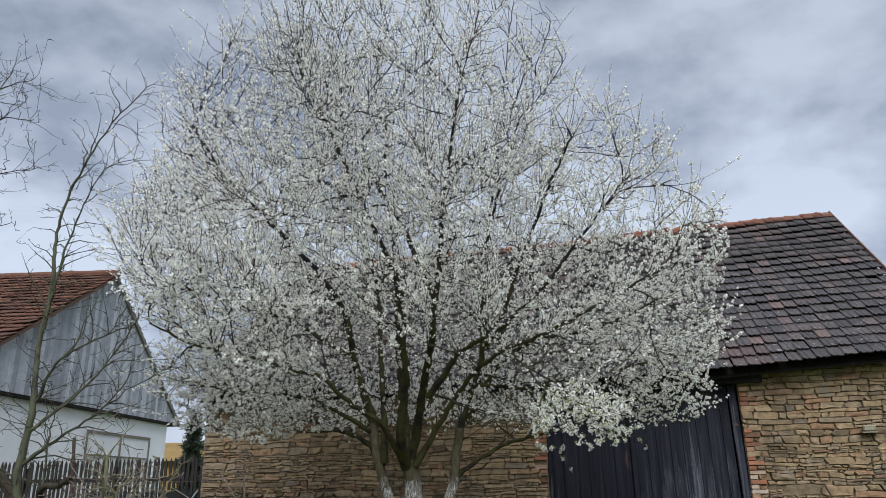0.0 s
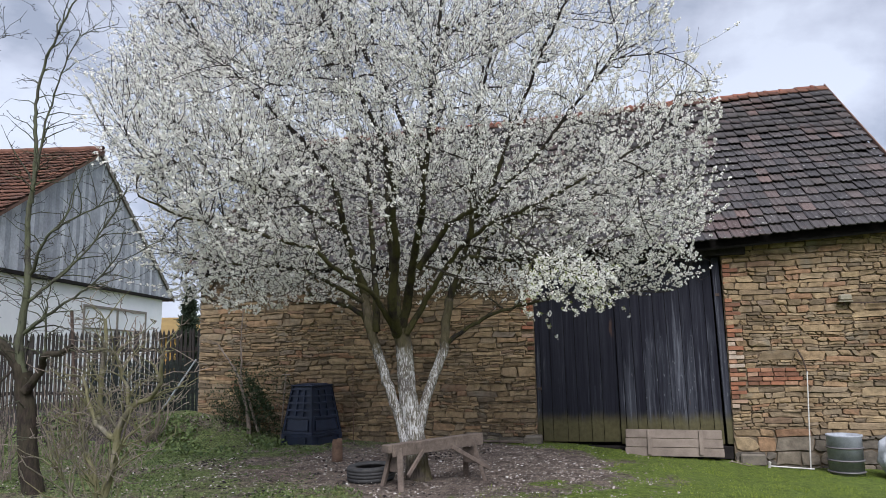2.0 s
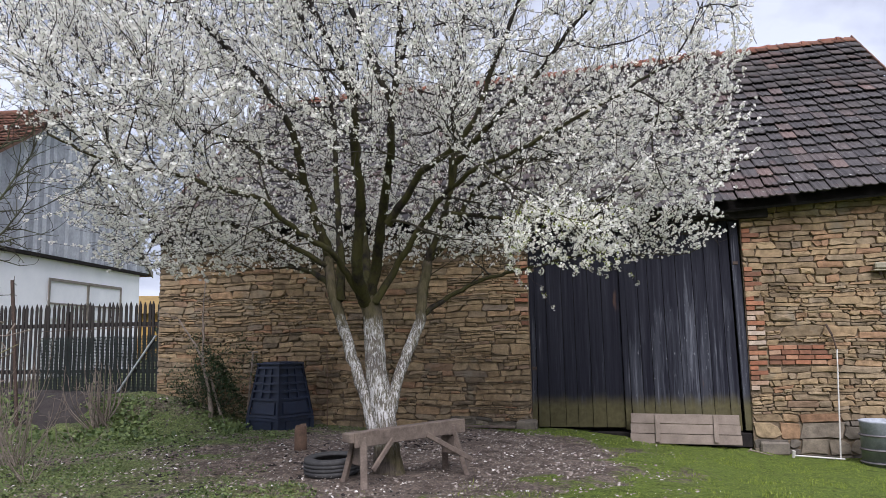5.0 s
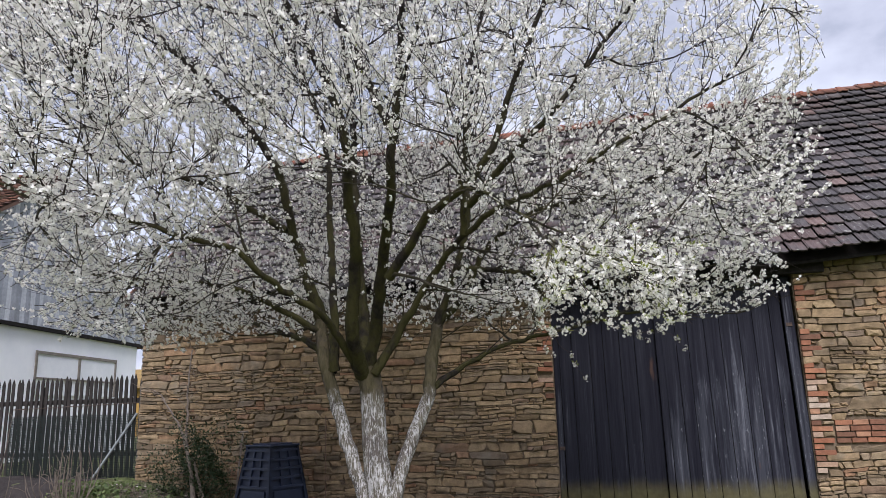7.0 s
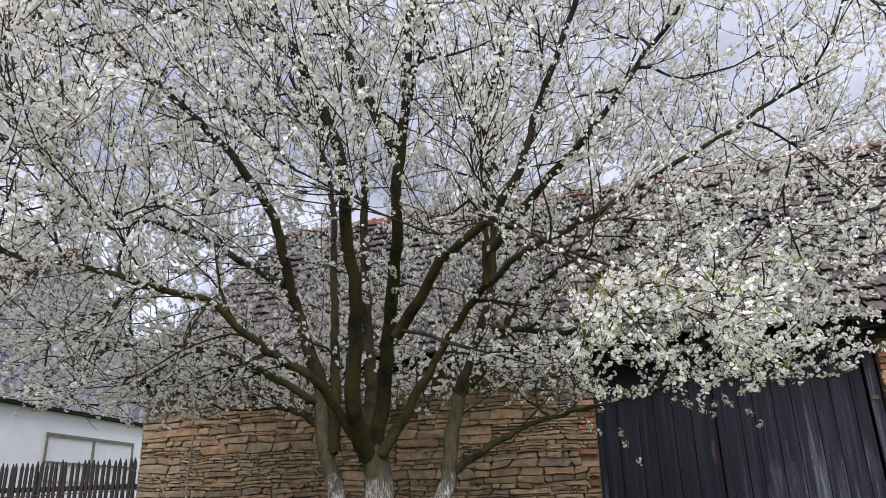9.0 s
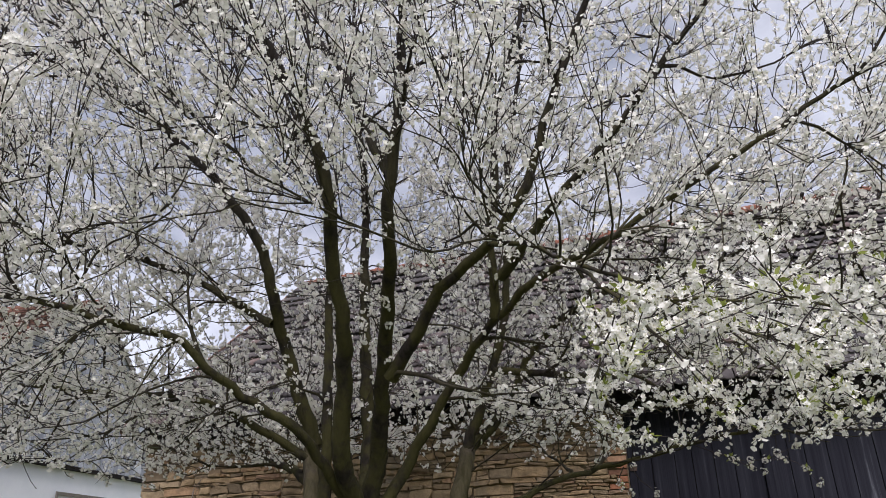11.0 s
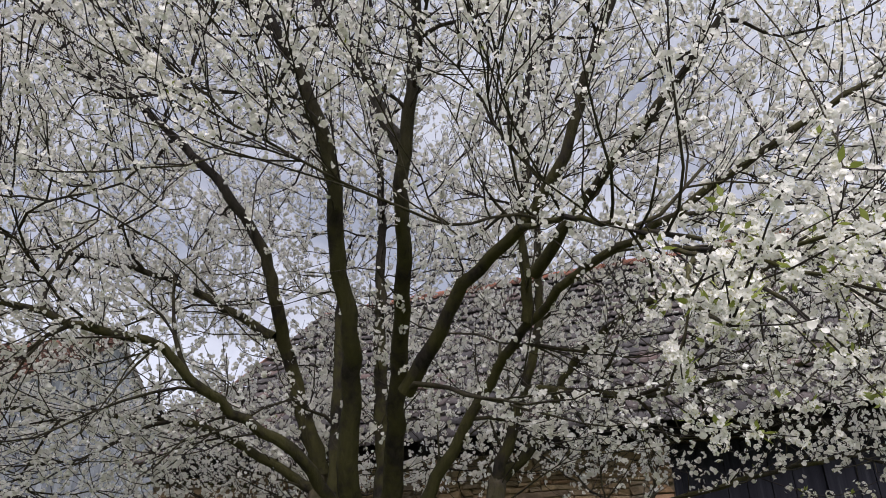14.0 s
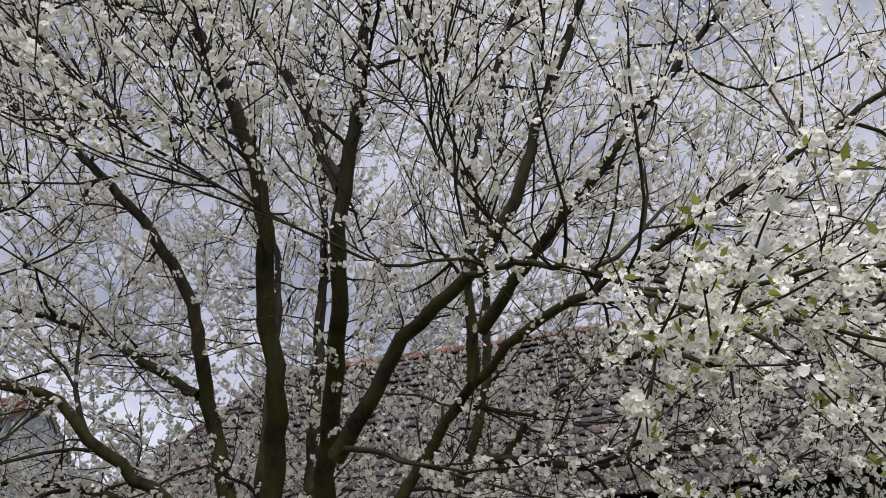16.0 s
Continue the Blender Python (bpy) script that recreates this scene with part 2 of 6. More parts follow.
PVC = plain("pale_plastic_pipe", (0.36, 0.34, 0.3), (0.52, 0.5, 0.46), 5.0, 0.45, bump=0.1)
IRON = plain("rusty_iron", (0.03, 0.02, 0.016), (0.09, 0.06, 0.045), 20.0, 0.7, 0.3)
STEEL = plain("pale_steel_tube", (0.25, 0.27, 0.28), (0.42, 0.44, 0.45), 9.0, 0.5, 0.4)
LAMP_BODY = plain("dusty_lamp_housing", (0.18, 0.16, 0.11), (0.3, 0.27, 0.2), 12.0, 0.6)
STUMP = plain("cut_log_bark", (0.08, 0.05, 0.035), (0.19, 0.12, 0.08), 10.0, 0.9, bump=0.7)


def bark(name, white_below=None, moss=0.9, dark=(0.014, 0.011, 0.009), light=(0.06, 0.048, 0.039), green=(0.14, 0.124, 0.04), z_moss=4.7):
    m, t, b = nodes_of(name, 0.92, 0.0, 0.2)
    v = world_coords(t)
    furrow = noise_of(t, world_coords(t, (26, 26, 6)), 1.0, 6, 0.65, 0.6)
    patch = noise_of(t, v, 5.0, 5, 0.65)
    col = ramp_of(t, furrow, [(0.32, dark), (0.68, light)])
    z = axis_of(t, v, 2)
    m_fac = math_of(t, "MULTIPLY", mask_of(t, patch, 0.34, 0.56), math_of(t, "SUBTRACT", 1.0, mask_of(t, z, z_moss - 1.6, z_moss)))
    col = mix_of(t, math_of(t, "MULTIPLY", m_fac, moss), col, mix_of(t, furrow, (green[0] * 0.4, green[1] * 0.4, green[2] * 0.4), green))
    if white_below is not None:
        edge = math_of(t, "ADD", z, math_of(t, "MULTIPLY", noise_of(t, v, 9.0, 4), 0.35))
        zone = math_of(t, "SUBTRACT", 1.0, mask_of(t, edge, white_below, white_below + 0.16))
        zone = math_of(t, "MULTIPLY", zone, mask_of(t, edge, 0.36, 0.75))
        stripe = noise_of(t, world_coords(t, (75, 75, 8)), 1.0, 6, 0.75, 0.7)
        flake = mask_of(t, math_of(t, "ADD", stripe, math_of(t, "MULTIPLY", patch, 0.3)), 0.64, 0.72)
        lime = ramp_of(t, noise_of(t, v, 40.0), [(0.3, (0.36, 0.35, 0.335)), (0.7, (0.66, 0.65, 0.63))])
        col = mix_of(t, math_of(t, "MULTIPLY", zone, flake), col, lime)
        col = mix_of(t, math_of(t, "MULTIPLY", zone, 0.12), col, (0.36, 0.35, 0.34))
    t.links.new(col, b.inputs["Base Color"])
    bump_of(t, b, furrow, 0.9, 0.02)
    return m


BARK = bark("plum_bark", None, 0.9, (0.009, 0.0072, 0.006), (0.036, 0.029, 0.023), (0.074, 0.068, 0.022))
BRANCH_BARK = bark("plum_branch_bark", None, 0.35, (0.012, 0.0095, 0.008), (0.05, 0.04, 0.033), (0.095, 0.086, 0.028))
BARK_LIME = bark("limewashed_plum_bark", 1.78, 0.45, (0.03, 0.024, 0.019), (0.12, 0.098, 0.078))
TWIG = plain("thin_twig_bark", (0.016, 0.012, 0.011), (0.045, 0.034, 0.03), 10.0, 0.9, bump=0.1)
APPLE_BARK = bark("old_apple_bark", None, 0.35, (0.012, 0.009, 0.008), (0.05, 0.036, 0.029), (0.07, 0.068, 0.035), 9.0)
APPLE_LIMB = bark("green_apple_limb", None, 0.9, (0.03, 0.028, 0.022), (0.1, 0.095, 0.075), (0.12, 0.13, 0.075), 9.0)
PRUNED_BARK = bark("lichened_pruned_bark", None, 0.75, (0.05, 0.044, 0.034), (0.24, 0.215, 0.165), (0.21, 0.195, 0.085), 9.0)
DRY_STEM = plain("dry_pale_stem", (0.09, 0.07, 0.055), (0.25, 0.205, 0.165), 20.0, 0.9)


def leafy(name, dark, light, through_light, rough=0.6, island=True, clear=0.35):
    m, t, b = nodes_of(name, rough, 0.0, 0.25)
    col = ramp_of(t, random_of(t, island), [(0.0, dark), (1.0, light)])
    t.links.new(col, b.inputs["Base Color"])
    tr = t.nodes.new("ShaderNodeBsdfTranslucent")
    tr.inputs["Color"].default_value = (*through_light, 1)
    mx = t.nodes.new("ShaderNodeMixShader")
    mx.inputs["Fac"].default_value = clear
    t.links.new(b.outputs["BSDF"], mx.inputs[1])
    t.links.new(tr.outputs["BSDF"], mx.inputs[2])
    t.links.new(mx.outputs["Shader"], t.nodes["Material Output"].inputs["Surface"])
    return m


PETAL = leafy("plum_petal", (0.77, 0.745, 0.68), (0.9, 0.885, 0.84), (0.9, 0.88, 0.82), clear=0.42)
STAMEN = leafy("plum_stamen", (0.45, 0.42, 0.2), (0.7, 0.66, 0.4), (0.4, 0.4, 0.2))
YOUNG_LEAF = leafy("young_plum_leaf", (0.14, 0.17, 0.04), (0.32, 0.35, 0.09), (0.28, 0.33, 0.06))
IVY = leafy("dark_evergreen_leaf", (0.012, 0.02, 0.009), (0.04, 0.058, 0.022), (0.05, 0.08, 0.02), clear=0.15)
CONIFER = leafy("far_conifer_needles", (0.02, 0.03, 0.02), (0.05, 0.065, 0.04), (0.05, 0.07, 0.03), clear=0.1)
BLADE = leafy("grass_blade", (0.075, 0.115, 0.014), (0.29, 0.34, 0.06), (0.17, 0.25, 0.02), clear=0.25)
WEED = leafy("low_weed_leaf", (0.028, 0.05, 0.016), (0.16, 0.2, 0.07), (0.11, 0.17, 0.03), clear=0.2)
CHIP = pieces("ground_chip", [(0.0, (0.1, 0.085, 0.07)), (0.6, (0.24, 0.2, 0.17)), (0.9, (0.4, 0.36, 0.32)), (1.0, (0.6, 0.58, 0.54))], True)


def ground_material():
    m, t, b = nodes_of("garden_ground", 0.95, 0.0, 0.2)
    v = world_coords(t)
    x, y = axis_of(t, v, 0), axis_of(t, v, 1)
    n1, n2, n3 = noise_of(t, v, 0.55, 5, 0.6), noise_of(t, v, 4.0, 6, 0.7), noise_of(t, v, 45.0, 5, 0.75)
    soil = ramp_of(t, n2, [(0.3, (0.07, 0.054, 0.043)), (0.7, (0.21, 0.168, 0.14))])
    speck = ramp_of(t, n3, [(0.36, (0.55, 0.52, 0.5)), (0.5, (1.0, 1.0, 1.0)), (0.66, (1.75, 1.7, 1.65))])
    soil = mix_of(t, 1.0, soil, speck, "MULTIPLY")
    grass = ramp_of(t, n3, [(0.3, (0.03, 0.055, 0.009)), (0.52, (0.12, 0.165, 0.026)), (0.75, (0.28, 0.31, 0.07))])
    moss = ramp_of(t, n3, [(0.3, (0.036, 0.062, 0.015)), (0.7, (0.17, 0.22, 0.055))])
    # trodden soil round the tree and along the wall, thin mossy turf to the west, lawn elsewhere
    ex, ey = math_of(t, "DIVIDE", math_of(t, "ADD", x, 2.3), 2.9), math_of(t, "DIVIDE", math_of(t, "SUBTRACT", y, 10.9), 2.7)
    ring = math_of(t, "POWER", math_of(t, "ADD", math_of(t, "MULTIPLY", ex, ex), math_of(t, "MULTIPLY", ey, ey)), 0.5)
    ring = math_of(t, "ADD", ring, math_of(t, "MULTIPLY", math_of(t, "SUBTRACT", noise_of(t, v, 0.7, 8, 0.7), 0.5), 2.3))
    lawn = mask_of(t, ring, 0.92, 1.12)
    west = math_of(t, "SUBTRACT", 1.0, mask_of(t, math_of(t, "ADD", x, math_of(t, "MULTIPLY", n1, 2.4)), -2.6, -1.6))
    thin = mask_of(t, math_of(t, "ADD", n1, math_of(t, "MULTIPLY", n2, 0.55)), 0.6, 0.8)
    turf = mix_of(t, math_of(t, "MULTIPLY", thin, 0.8), soil, moss)
    col = mix_of(t, lawn, soil, mix_of(t, west, grass, turf))
    clump = ramp_of(t, noise_of(t, v, 13.0, 4, 0.7), [(0.36, (0.5, 0.5, 0.5)), (0.5, (1.0, 1.0, 1.0)), (0.66, (1.3, 1.3, 1.25))])
    col = mix_of(t, 0.85, col, clump, "MULTIPLY")
    col = mix_of(t, math_of(t, "MULTIPLY", west, 0.5), col, mix_of(t, 1.0, col, speck, "MULTIPLY"))
    t.links.new(col, b.inputs["Base Color"])
    bump_of(t, b, math_of(t, "ADD", n3, n2), 1.0, 0.05)
    return m


GROUND = ground_material()
SOIL = plain("dark_bed_soil", (0.014, 0.011, 0.01), (0.045, 0.036, 0.031), 5.0, 0.95, bump=0.9, dist=0.03)

# ---- building helpers ----


def link_mesh(name, verts, faces, material, parent=None, label="", smooth=False):
    """One mesh object from plain arrays; faces may be an (n, k) array or a list of tuples."""
    me = bpy.data.meshes.new(name)
    if isinstance(faces, np.ndarray):
        n, k = faces.shape
        me.vertices.add(len(verts))
        me.vertices.foreach_set("co", np.asarray(verts, dtype=np.float32).ravel())
        me.loops.add(n * k)
        me.loops.foreach_set("vertex_index", faces.astype(np.int32).ravel())
        me.polygons.add(n)
        me.polygons.foreach_set("loop_start", np.arange(0, n * k, k, dtype=np.int32))
        me.update(calc_edges=True)
    else:
        me.from_pydata([tuple(v) for v in verts], [], faces)
    if smooth:
        me.polygons.foreach_set("use_smooth", [True] * len(me.polygons))
    me.materials.append(material)
    ob = new(name, me)
    hang(ob, parent)
    if label:
        ob["label"] = label
    return ob


def hang(ob, parent):
    if parent is not None:
        ob.parent = parent
        ob.matrix_parent_inverse = Matrix.Translation(-parent.location) if parent.type == "EMPTY" else Matrix.Identity(4)


def part(name, bm, material, parent, label="", smooth=False):
    me = bpy.data.meshes.new(name)
    bm.to_mesh(me)
    bm.free()
    if smooth:
        me.polygons.foreach_set("use_smooth", [True] * len(me.polygons))
    me.materials.append(material)
    ob = new(name, me)
    hang(ob, parent)
    if label:
        ob["label"] = label
    return ob


def thing(name, x, y, z, label, category, group="", kind=""):
    ob = new(name)
    ob.empty_display_size = 0.2
    ob.location = (x, y, z)
    return tagged(ob, label, category, group, kind)


def box(bm, m, sx, sy, sz, bevel=0.006, jitter=0.0):
    """A bevelled box of that size round the pose m."""
    got = bmesh.ops.create_cube(bm, size=1.0, matrix=m @ Matrix.Diagonal((sx, sy, sz, 1)))
    vs = got["verts"]
    if jitter:
        for v in vs:
            v.co += Vector([random.uniform(-jitter, jitter) for _ in range(3)])
    if bevel:
        es = list({e for v in vs for e in v.link_edges})
        bmesh.ops.bevel(bm, geom=es, offset=bevel, segments=1, affect="EDGES")


def beam(bm, a, b, w, h, bevel=0.005, up=(0, 0, 1)):
    """A squared timber from a to b."""
    a, b = Vector(a), Vector(b)
    d = b - a
    q = d.to_track_quat("Y", "Z").to_matrix().to_4x4()
    box(bm, Matrix.Translation((a + b) / 2) @ q, w, d.length, h, bevel)


def smooth01(a, b, x):
    t = np.clip((np.asarray(x, dtype=float) - a) / (b - a), 0, 1)
    return t * t * (3 - 2 * t)


def ground_z(x, y):
    """Height of the garden: it falls towards the barn's east end and rises to a bank by the fence."""
    x, y = np.asarray(x, dtype=float), np.asarray(y, dtype=float)
    east = -0.46 * smooth01(-1.8, 4.2, x) * smooth01(6.5, 13.0, y)
    bank = 0.56 * smooth01(-5.6, -7.9, x) * smooth01(12.3, 13.5, y)
    wave = 0.02 * np.sin(1.3 * x + 0.7 * y) + 0.015 * np.sin(2.9 * x - 1.7 * y)
    return east + bank + wave


def gz(x, y):
    return float(ground_z(x, y))


def spline(points, step=0.1):
    """A smooth line through the points, sampled evenly."""
    p = np.array(points, dtype=float)
    p = np.vstack([2 * p[0] - p[1], p, 2 * p[-1] - p[-2]])
    out = []
    for i in range(1, len(p) - 2):
        n = max(2, int(np.linalg.norm(p[i + 1] - p[i]) / step))
        for k in range(n):
            t = k / n
            out.append(0.5 * (2 * p[i] + (p[i + 1] - p[i - 1]) * t + (2 * p[i - 1] - 5 * p[i] + 4 * p[i + 1] - p[i + 2]) * t * t + (3 * p[i] - p[i - 1] - 3 * p[i + 1] + p[i + 2]) * t ** 3))
    out.append(p[-2])
    return np.array(out)


def tube(points, radii, sides=6, knobbly=0.0):
    """Verts and quads of a tapered tube along the points."""
    p, r = np.asarray(points, dtype=float), np.asarray(radii, dtype=float)
    n = len(p)
    d = np.gradient(p, axis=0)
    d /= np.linalg.norm(d, axis=1)[:, None] + 1e-9
    ref = np.where(np.abs(d[:, 2:3]) > 0.9, np.array([[1.0, 0, 0]]), np.array([[0, 0, 1.0]]))
    ref = np.where(np.abs(d[:, 2:3]).max() > 0.9, np.array([[0.8, 0.6, 0]]), ref)
    u = np.cross(d, ref)
    u /= np.linalg.norm(u, axis=1)[:, None] + 1e-9
    v = np.cross(d, u)
    a = np.arange(sides) * 2 * np.pi / sides
    rr = r[:, None] * np.ones(sides)[None, :]
    if knobbly:
        rr = rr * (1 + knobbly * RNG.standard_normal((n, sides)))
    verts = p[:, None, :] + rr[:, :, None] * (np.cos(a)[None, :, None] * u[:, None, :] + np.sin(a)[None, :, None] * v[:, None, :])
    i, j = np.meshgrid(np.arange(n - 1), np.arange(sides), indexing="ij")
    j2 = (j + 1) % sides
    quads = np.stack([i * sides + j, i * sides + j2, (i + 1) * sides + j2, (i + 1) * sides + j], axis=-1).reshape(-1, 4)
    return verts.reshape(-1, 3), quads


class Pile:
    """Gathers many small meshes with faces of one size into one."""

    def __init__(self):
        self.v, self.f, self.n = [], [], 0

    def add(self, verts, faces):
        self.v.append(np.asarray(verts, dtype=np.float32))
        self.f.append(np.asarray(faces, dtype=np.int32) + self.n)
        self.n += len(verts)

    def link(self, name, material, parent=None, label="", smooth=False, kind=""):
        ob = link_mesh(name, np.vstack(self.v), np.vstack(self.f), material, parent, label, smooth)
        if kind:
            ob["kind"] = kind
        return ob


def scatter(template, faces, places, turns, sizes):
    """Copies of a small template at many places: turns are (n, 3, 3), sizes (n,) or (n, 3)."""
    sizes = np.asarray(sizes, dtype=float)
    if sizes.ndim == 1:
        sizes = sizes[:, None].repeat(3, 1)
    v = np.einsum("nij,nkj->nki", turns, template[None, :, :] * sizes[:, None, :]) + places[:, None, :]
    f = faces[None, :, :] + (np.arange(len(places)) * len(template))[:, None, None]
    return v.reshape(-1, 3), f.reshape(-1, faces.shape[1])


def turns_to(normals, spin=None):
    """Rotations whose z axis lies along the normals, spun at random."""
    z = normals / (np.linalg.norm(normals, axis=1)[:, None] + 1e-9)
    h = np.where(np.abs(z[:, 2:3]) > 0.9, np.array([[1.0, 0, 0]]), np.array([[0, 0, 1.0]]))
    x = np.cross(h, z)
    x /= np.linalg.norm(x, axis=1)[:, None] + 1e-9
    y = np.cross(z, x)
    a = RNG.uniform(0, 2 * np.pi, len(z)) if spin is None else spin
    c, s = np.cos(a)[:, None], np.sin(a)[:, None]
    return np.stack([x * c + y * s, -x * s + y * c, z], axis=-1)


# ---- ground ----
def grid_axis(near_lo, near_hi, step, far):
    near = np.arange(near_lo, near_hi + 1e-6, step)
    out = [near_lo - far * (k / 8) ** 2.5 for k in range(8, 0, -1)]
    return np.array(out + list(near) + [near_hi + far * (k / 8) ** 2.5 for k in range(1, 9)])


gx, gy = grid_axis(-17, 9, 0.25, 1500), grid_axis(-4, 17, 0.25, 1500)
GX, GY = np.meshgrid(gx, gy, indexing="ij")
GZ = ground_z(GX, GY) + 0.012 * RNG.standard_normal(GX.shape) * ((np.abs(GX + 4) < 14) & (np.abs(GY - 6) < 11))
gi, gj = np.meshgrid(np.arange(len(gx) - 1), np.arange(len(gy) - 1), indexing="ij")
w = len(gy)
gf = np.stack([gi * w + gj, (gi + 1) * w + gj, (gi + 1) * w + gj + 1, gi * w + gj + 1], axis=-1).reshape(-1, 4)
ground = link_mesh("ground", np.stack([GX, GY, GZ], -1).reshape(-1, 3), gf, GROUND, smooth=True)
tagged(ground, "garden ground of green lawn, moss and trodden stony soil", "ground", kind="structure")

# ---- barn ----
WALL_Y, WALL_T = 13.92, 0.5
WEST, EAST = -7.9, 5.9
DOOR_W, DOOR_E, DOOR_TOP, DOOR_MID = -1.0, 2.44, 3.3, 0.5
EAVE_Y, EAVE_Z, RIDGE_Y, RIDGE_Z = 13.55, 3.58, 18.6, 8.0
BACK_Y = 2 * RIDGE_Y - WALL_Y


def ridge_z(x):
    """The old ridge has sunk towards the west."""
    return 7.98 - 0.05 * (5.97 - max(x, 3.0)) - 0.03 * max(0.0, 3.0 - x)


def eave_z(x):
    """The eaves drop towards the doors and run level beyond them."""
    return EAVE_Z + 0.062 * (max(x, 1.2) - 3.4)


barn = thing("barn", -1.0, 18.6, 0.0, "old sandstone barn with dark tiled roof and tarred doors", "barn")

bm = bmesh.new()
FACE = WALL_Y + 0.02
for x0, x1, z0, z1 in ((WEST + 0.02, DOOR_W, -0.9, 3.58), (DOOR_E, EAST - 0.02, -0.9, 3.7), (DOOR_W, DOOR_E, DOOR_TOP + 0.02, 3.58)):
    box(bm, pose((x0 + x1) / 2, FACE + WALL_T / 2, (z0 + z1) / 2), x1 - x0, WALL_T, z1 - z0, 0)
front_wall = part("front_wall", bm, MORTAR, barn, "ochre sandstone rubble wall with dark recessed joints")

bm = bmesh.new()
box(bm, pose((WEST + EAST) / 2, BACK_Y, 1.4), EAST - WEST, WALL_T, 4.6, 0)
part("back_wall", bm, CORE, barn)
for x in (WEST + 0.26, EAST - 0.26):
    bm = bmesh.new()
    y0, y1 = FACE + WALL_T + 0.003, BACK_Y - WALL_T / 2 - 0.003
    for dx in (-0.23, 0.23):
        for y, z in ((y0, -0.9), (y1, -0.9), (y1, 3.7), (RIDGE_Y, ridge_z(x) - 0.35), (y0, 3.7)):
            bm.verts.new((x + dx, y, z))
    bm.verts.ensure_lookup_table()
    a, b = bm.verts[:5], bm.verts[5:]
    bm.faces.new(a), bm.faces.new(b[::-1])
    for i in range(5):
        bm.faces.new((a[i], b[i], b[(i + 1) % 5], a[(i + 1) % 5]))
    bmesh.ops.recalc_face_normals(bm, faces=bm.faces)
    part("gable_wall", bm, CORE, barn)
bm = bmesh.new()
box(bm, pose((WEST + EAST) / 2, (FACE + BACK_Y) / 2, -0.18), EAST - WEST - 1.1, BACK_Y - FACE - 1.1, 0.2, 0)
part("floor_slab", bm, SOIL, barn)
bm = bmesh.new()
box(bm, pose((DOOR_W + DOOR_E) / 2 + 0.15, WALL_Y + 0.13, DOOR_TOP + 0.13), DOOR_E - DOOR_W + 0.95, 0.24, 0.2, 0.012)
part("lintel", bm, BEAM, barn, "blackened timber lintel over the doors")
bm = bmesh.new()
box(bm, pose((WEST + 2.9) / 2, WALL_Y - 0.08, 3.38), 2.9 - WEST - 0.1, 0.1, 0.16, 0.01)
part("eaves_plate", bm, BEAM, barn)

# roof: two slabs under the tiles
PITCH = math.atan2(RIDGE_Z - EAVE_Z, RIDGE_Y - EAVE_Y)
SLOPE = math.hypot(RIDGE_Z - EAVE_Z, RIDGE_Y - EAVE_Y)


def roof_z(s):
    """A slight sag of the old roof between eaves and ridge."""
    return -0.06 * math.sin(math.pi * s)


bm = bmesh.new()
for sgn in (1, -1):
    y0 = EAVE_Y if sgn > 0 else 2 * RIDGE_Y - EAVE_Y
    sections = []
    for x in (WEST - 0.05, 1.2, 3.0, EAST + 0.05):
        sections.append([bm.verts.new((x, y, z - low)) for y, z, low in ((y0 + 0.12 * sgn, eave_z(x), 0.08), (RIDGE_Y - 0.002 * sgn, ridge_z(x), 0.1), (RIDGE_Y - 0.002 * sgn, ridge_z(x), 0.16), (y0 + 0.12 * sgn, eave_z(x), 0.12))])
    for a, b in zip(sections, sections[1:]):
        for i in range(4):
            bm.faces.new((a[i], b[i], b[(i + 1) % 4], a[(i + 1) % 4]))
    bm.faces.new(sections[0]), bm.faces.new(sections[-1])
bmesh.ops.recalc_face_normals(bm, faces=bm.faces)
roof = part("roof", bm, BEAM, barn, "steep roof of dark weathered interlocking clay tiles")


def tile_template(seed):
    """One interlocking tile, 1 wide, 1 long, with two troughs, a roll at its side and a lip at its foot."""
    r = np.random.default_rng(seed)
    prof = np.array([(-0.5, 0.14), (-0.42, 0.28), (-0.3, 0.1), (-0.14, 0.06), (0.02, 0.2), (0.14, 0.07), (0.34, 0.06), (0.5, 0.14)])
    prof[:, 1] += r.uniform(-0.03, 0.03, 8)
    v, k = [], len(prof)
    for y, lift in ((0.0, 0.5), (1.12, 0.0)):
        v += [(x, y + (r.uniform(-0.02, 0.02) if y == 0 else 0), z + lift) for x, z in prof]
    v += [(x, 0.01, z + 0.32) for x, z in prof]
    f = [(i, i + 1, k + i + 1, k + i) for i in range(k - 1)] + [(2 * k + i, 2 * k + i + 1, i + 1, i) for i in range(k - 1)]
    return np.array(v), np.array(f)


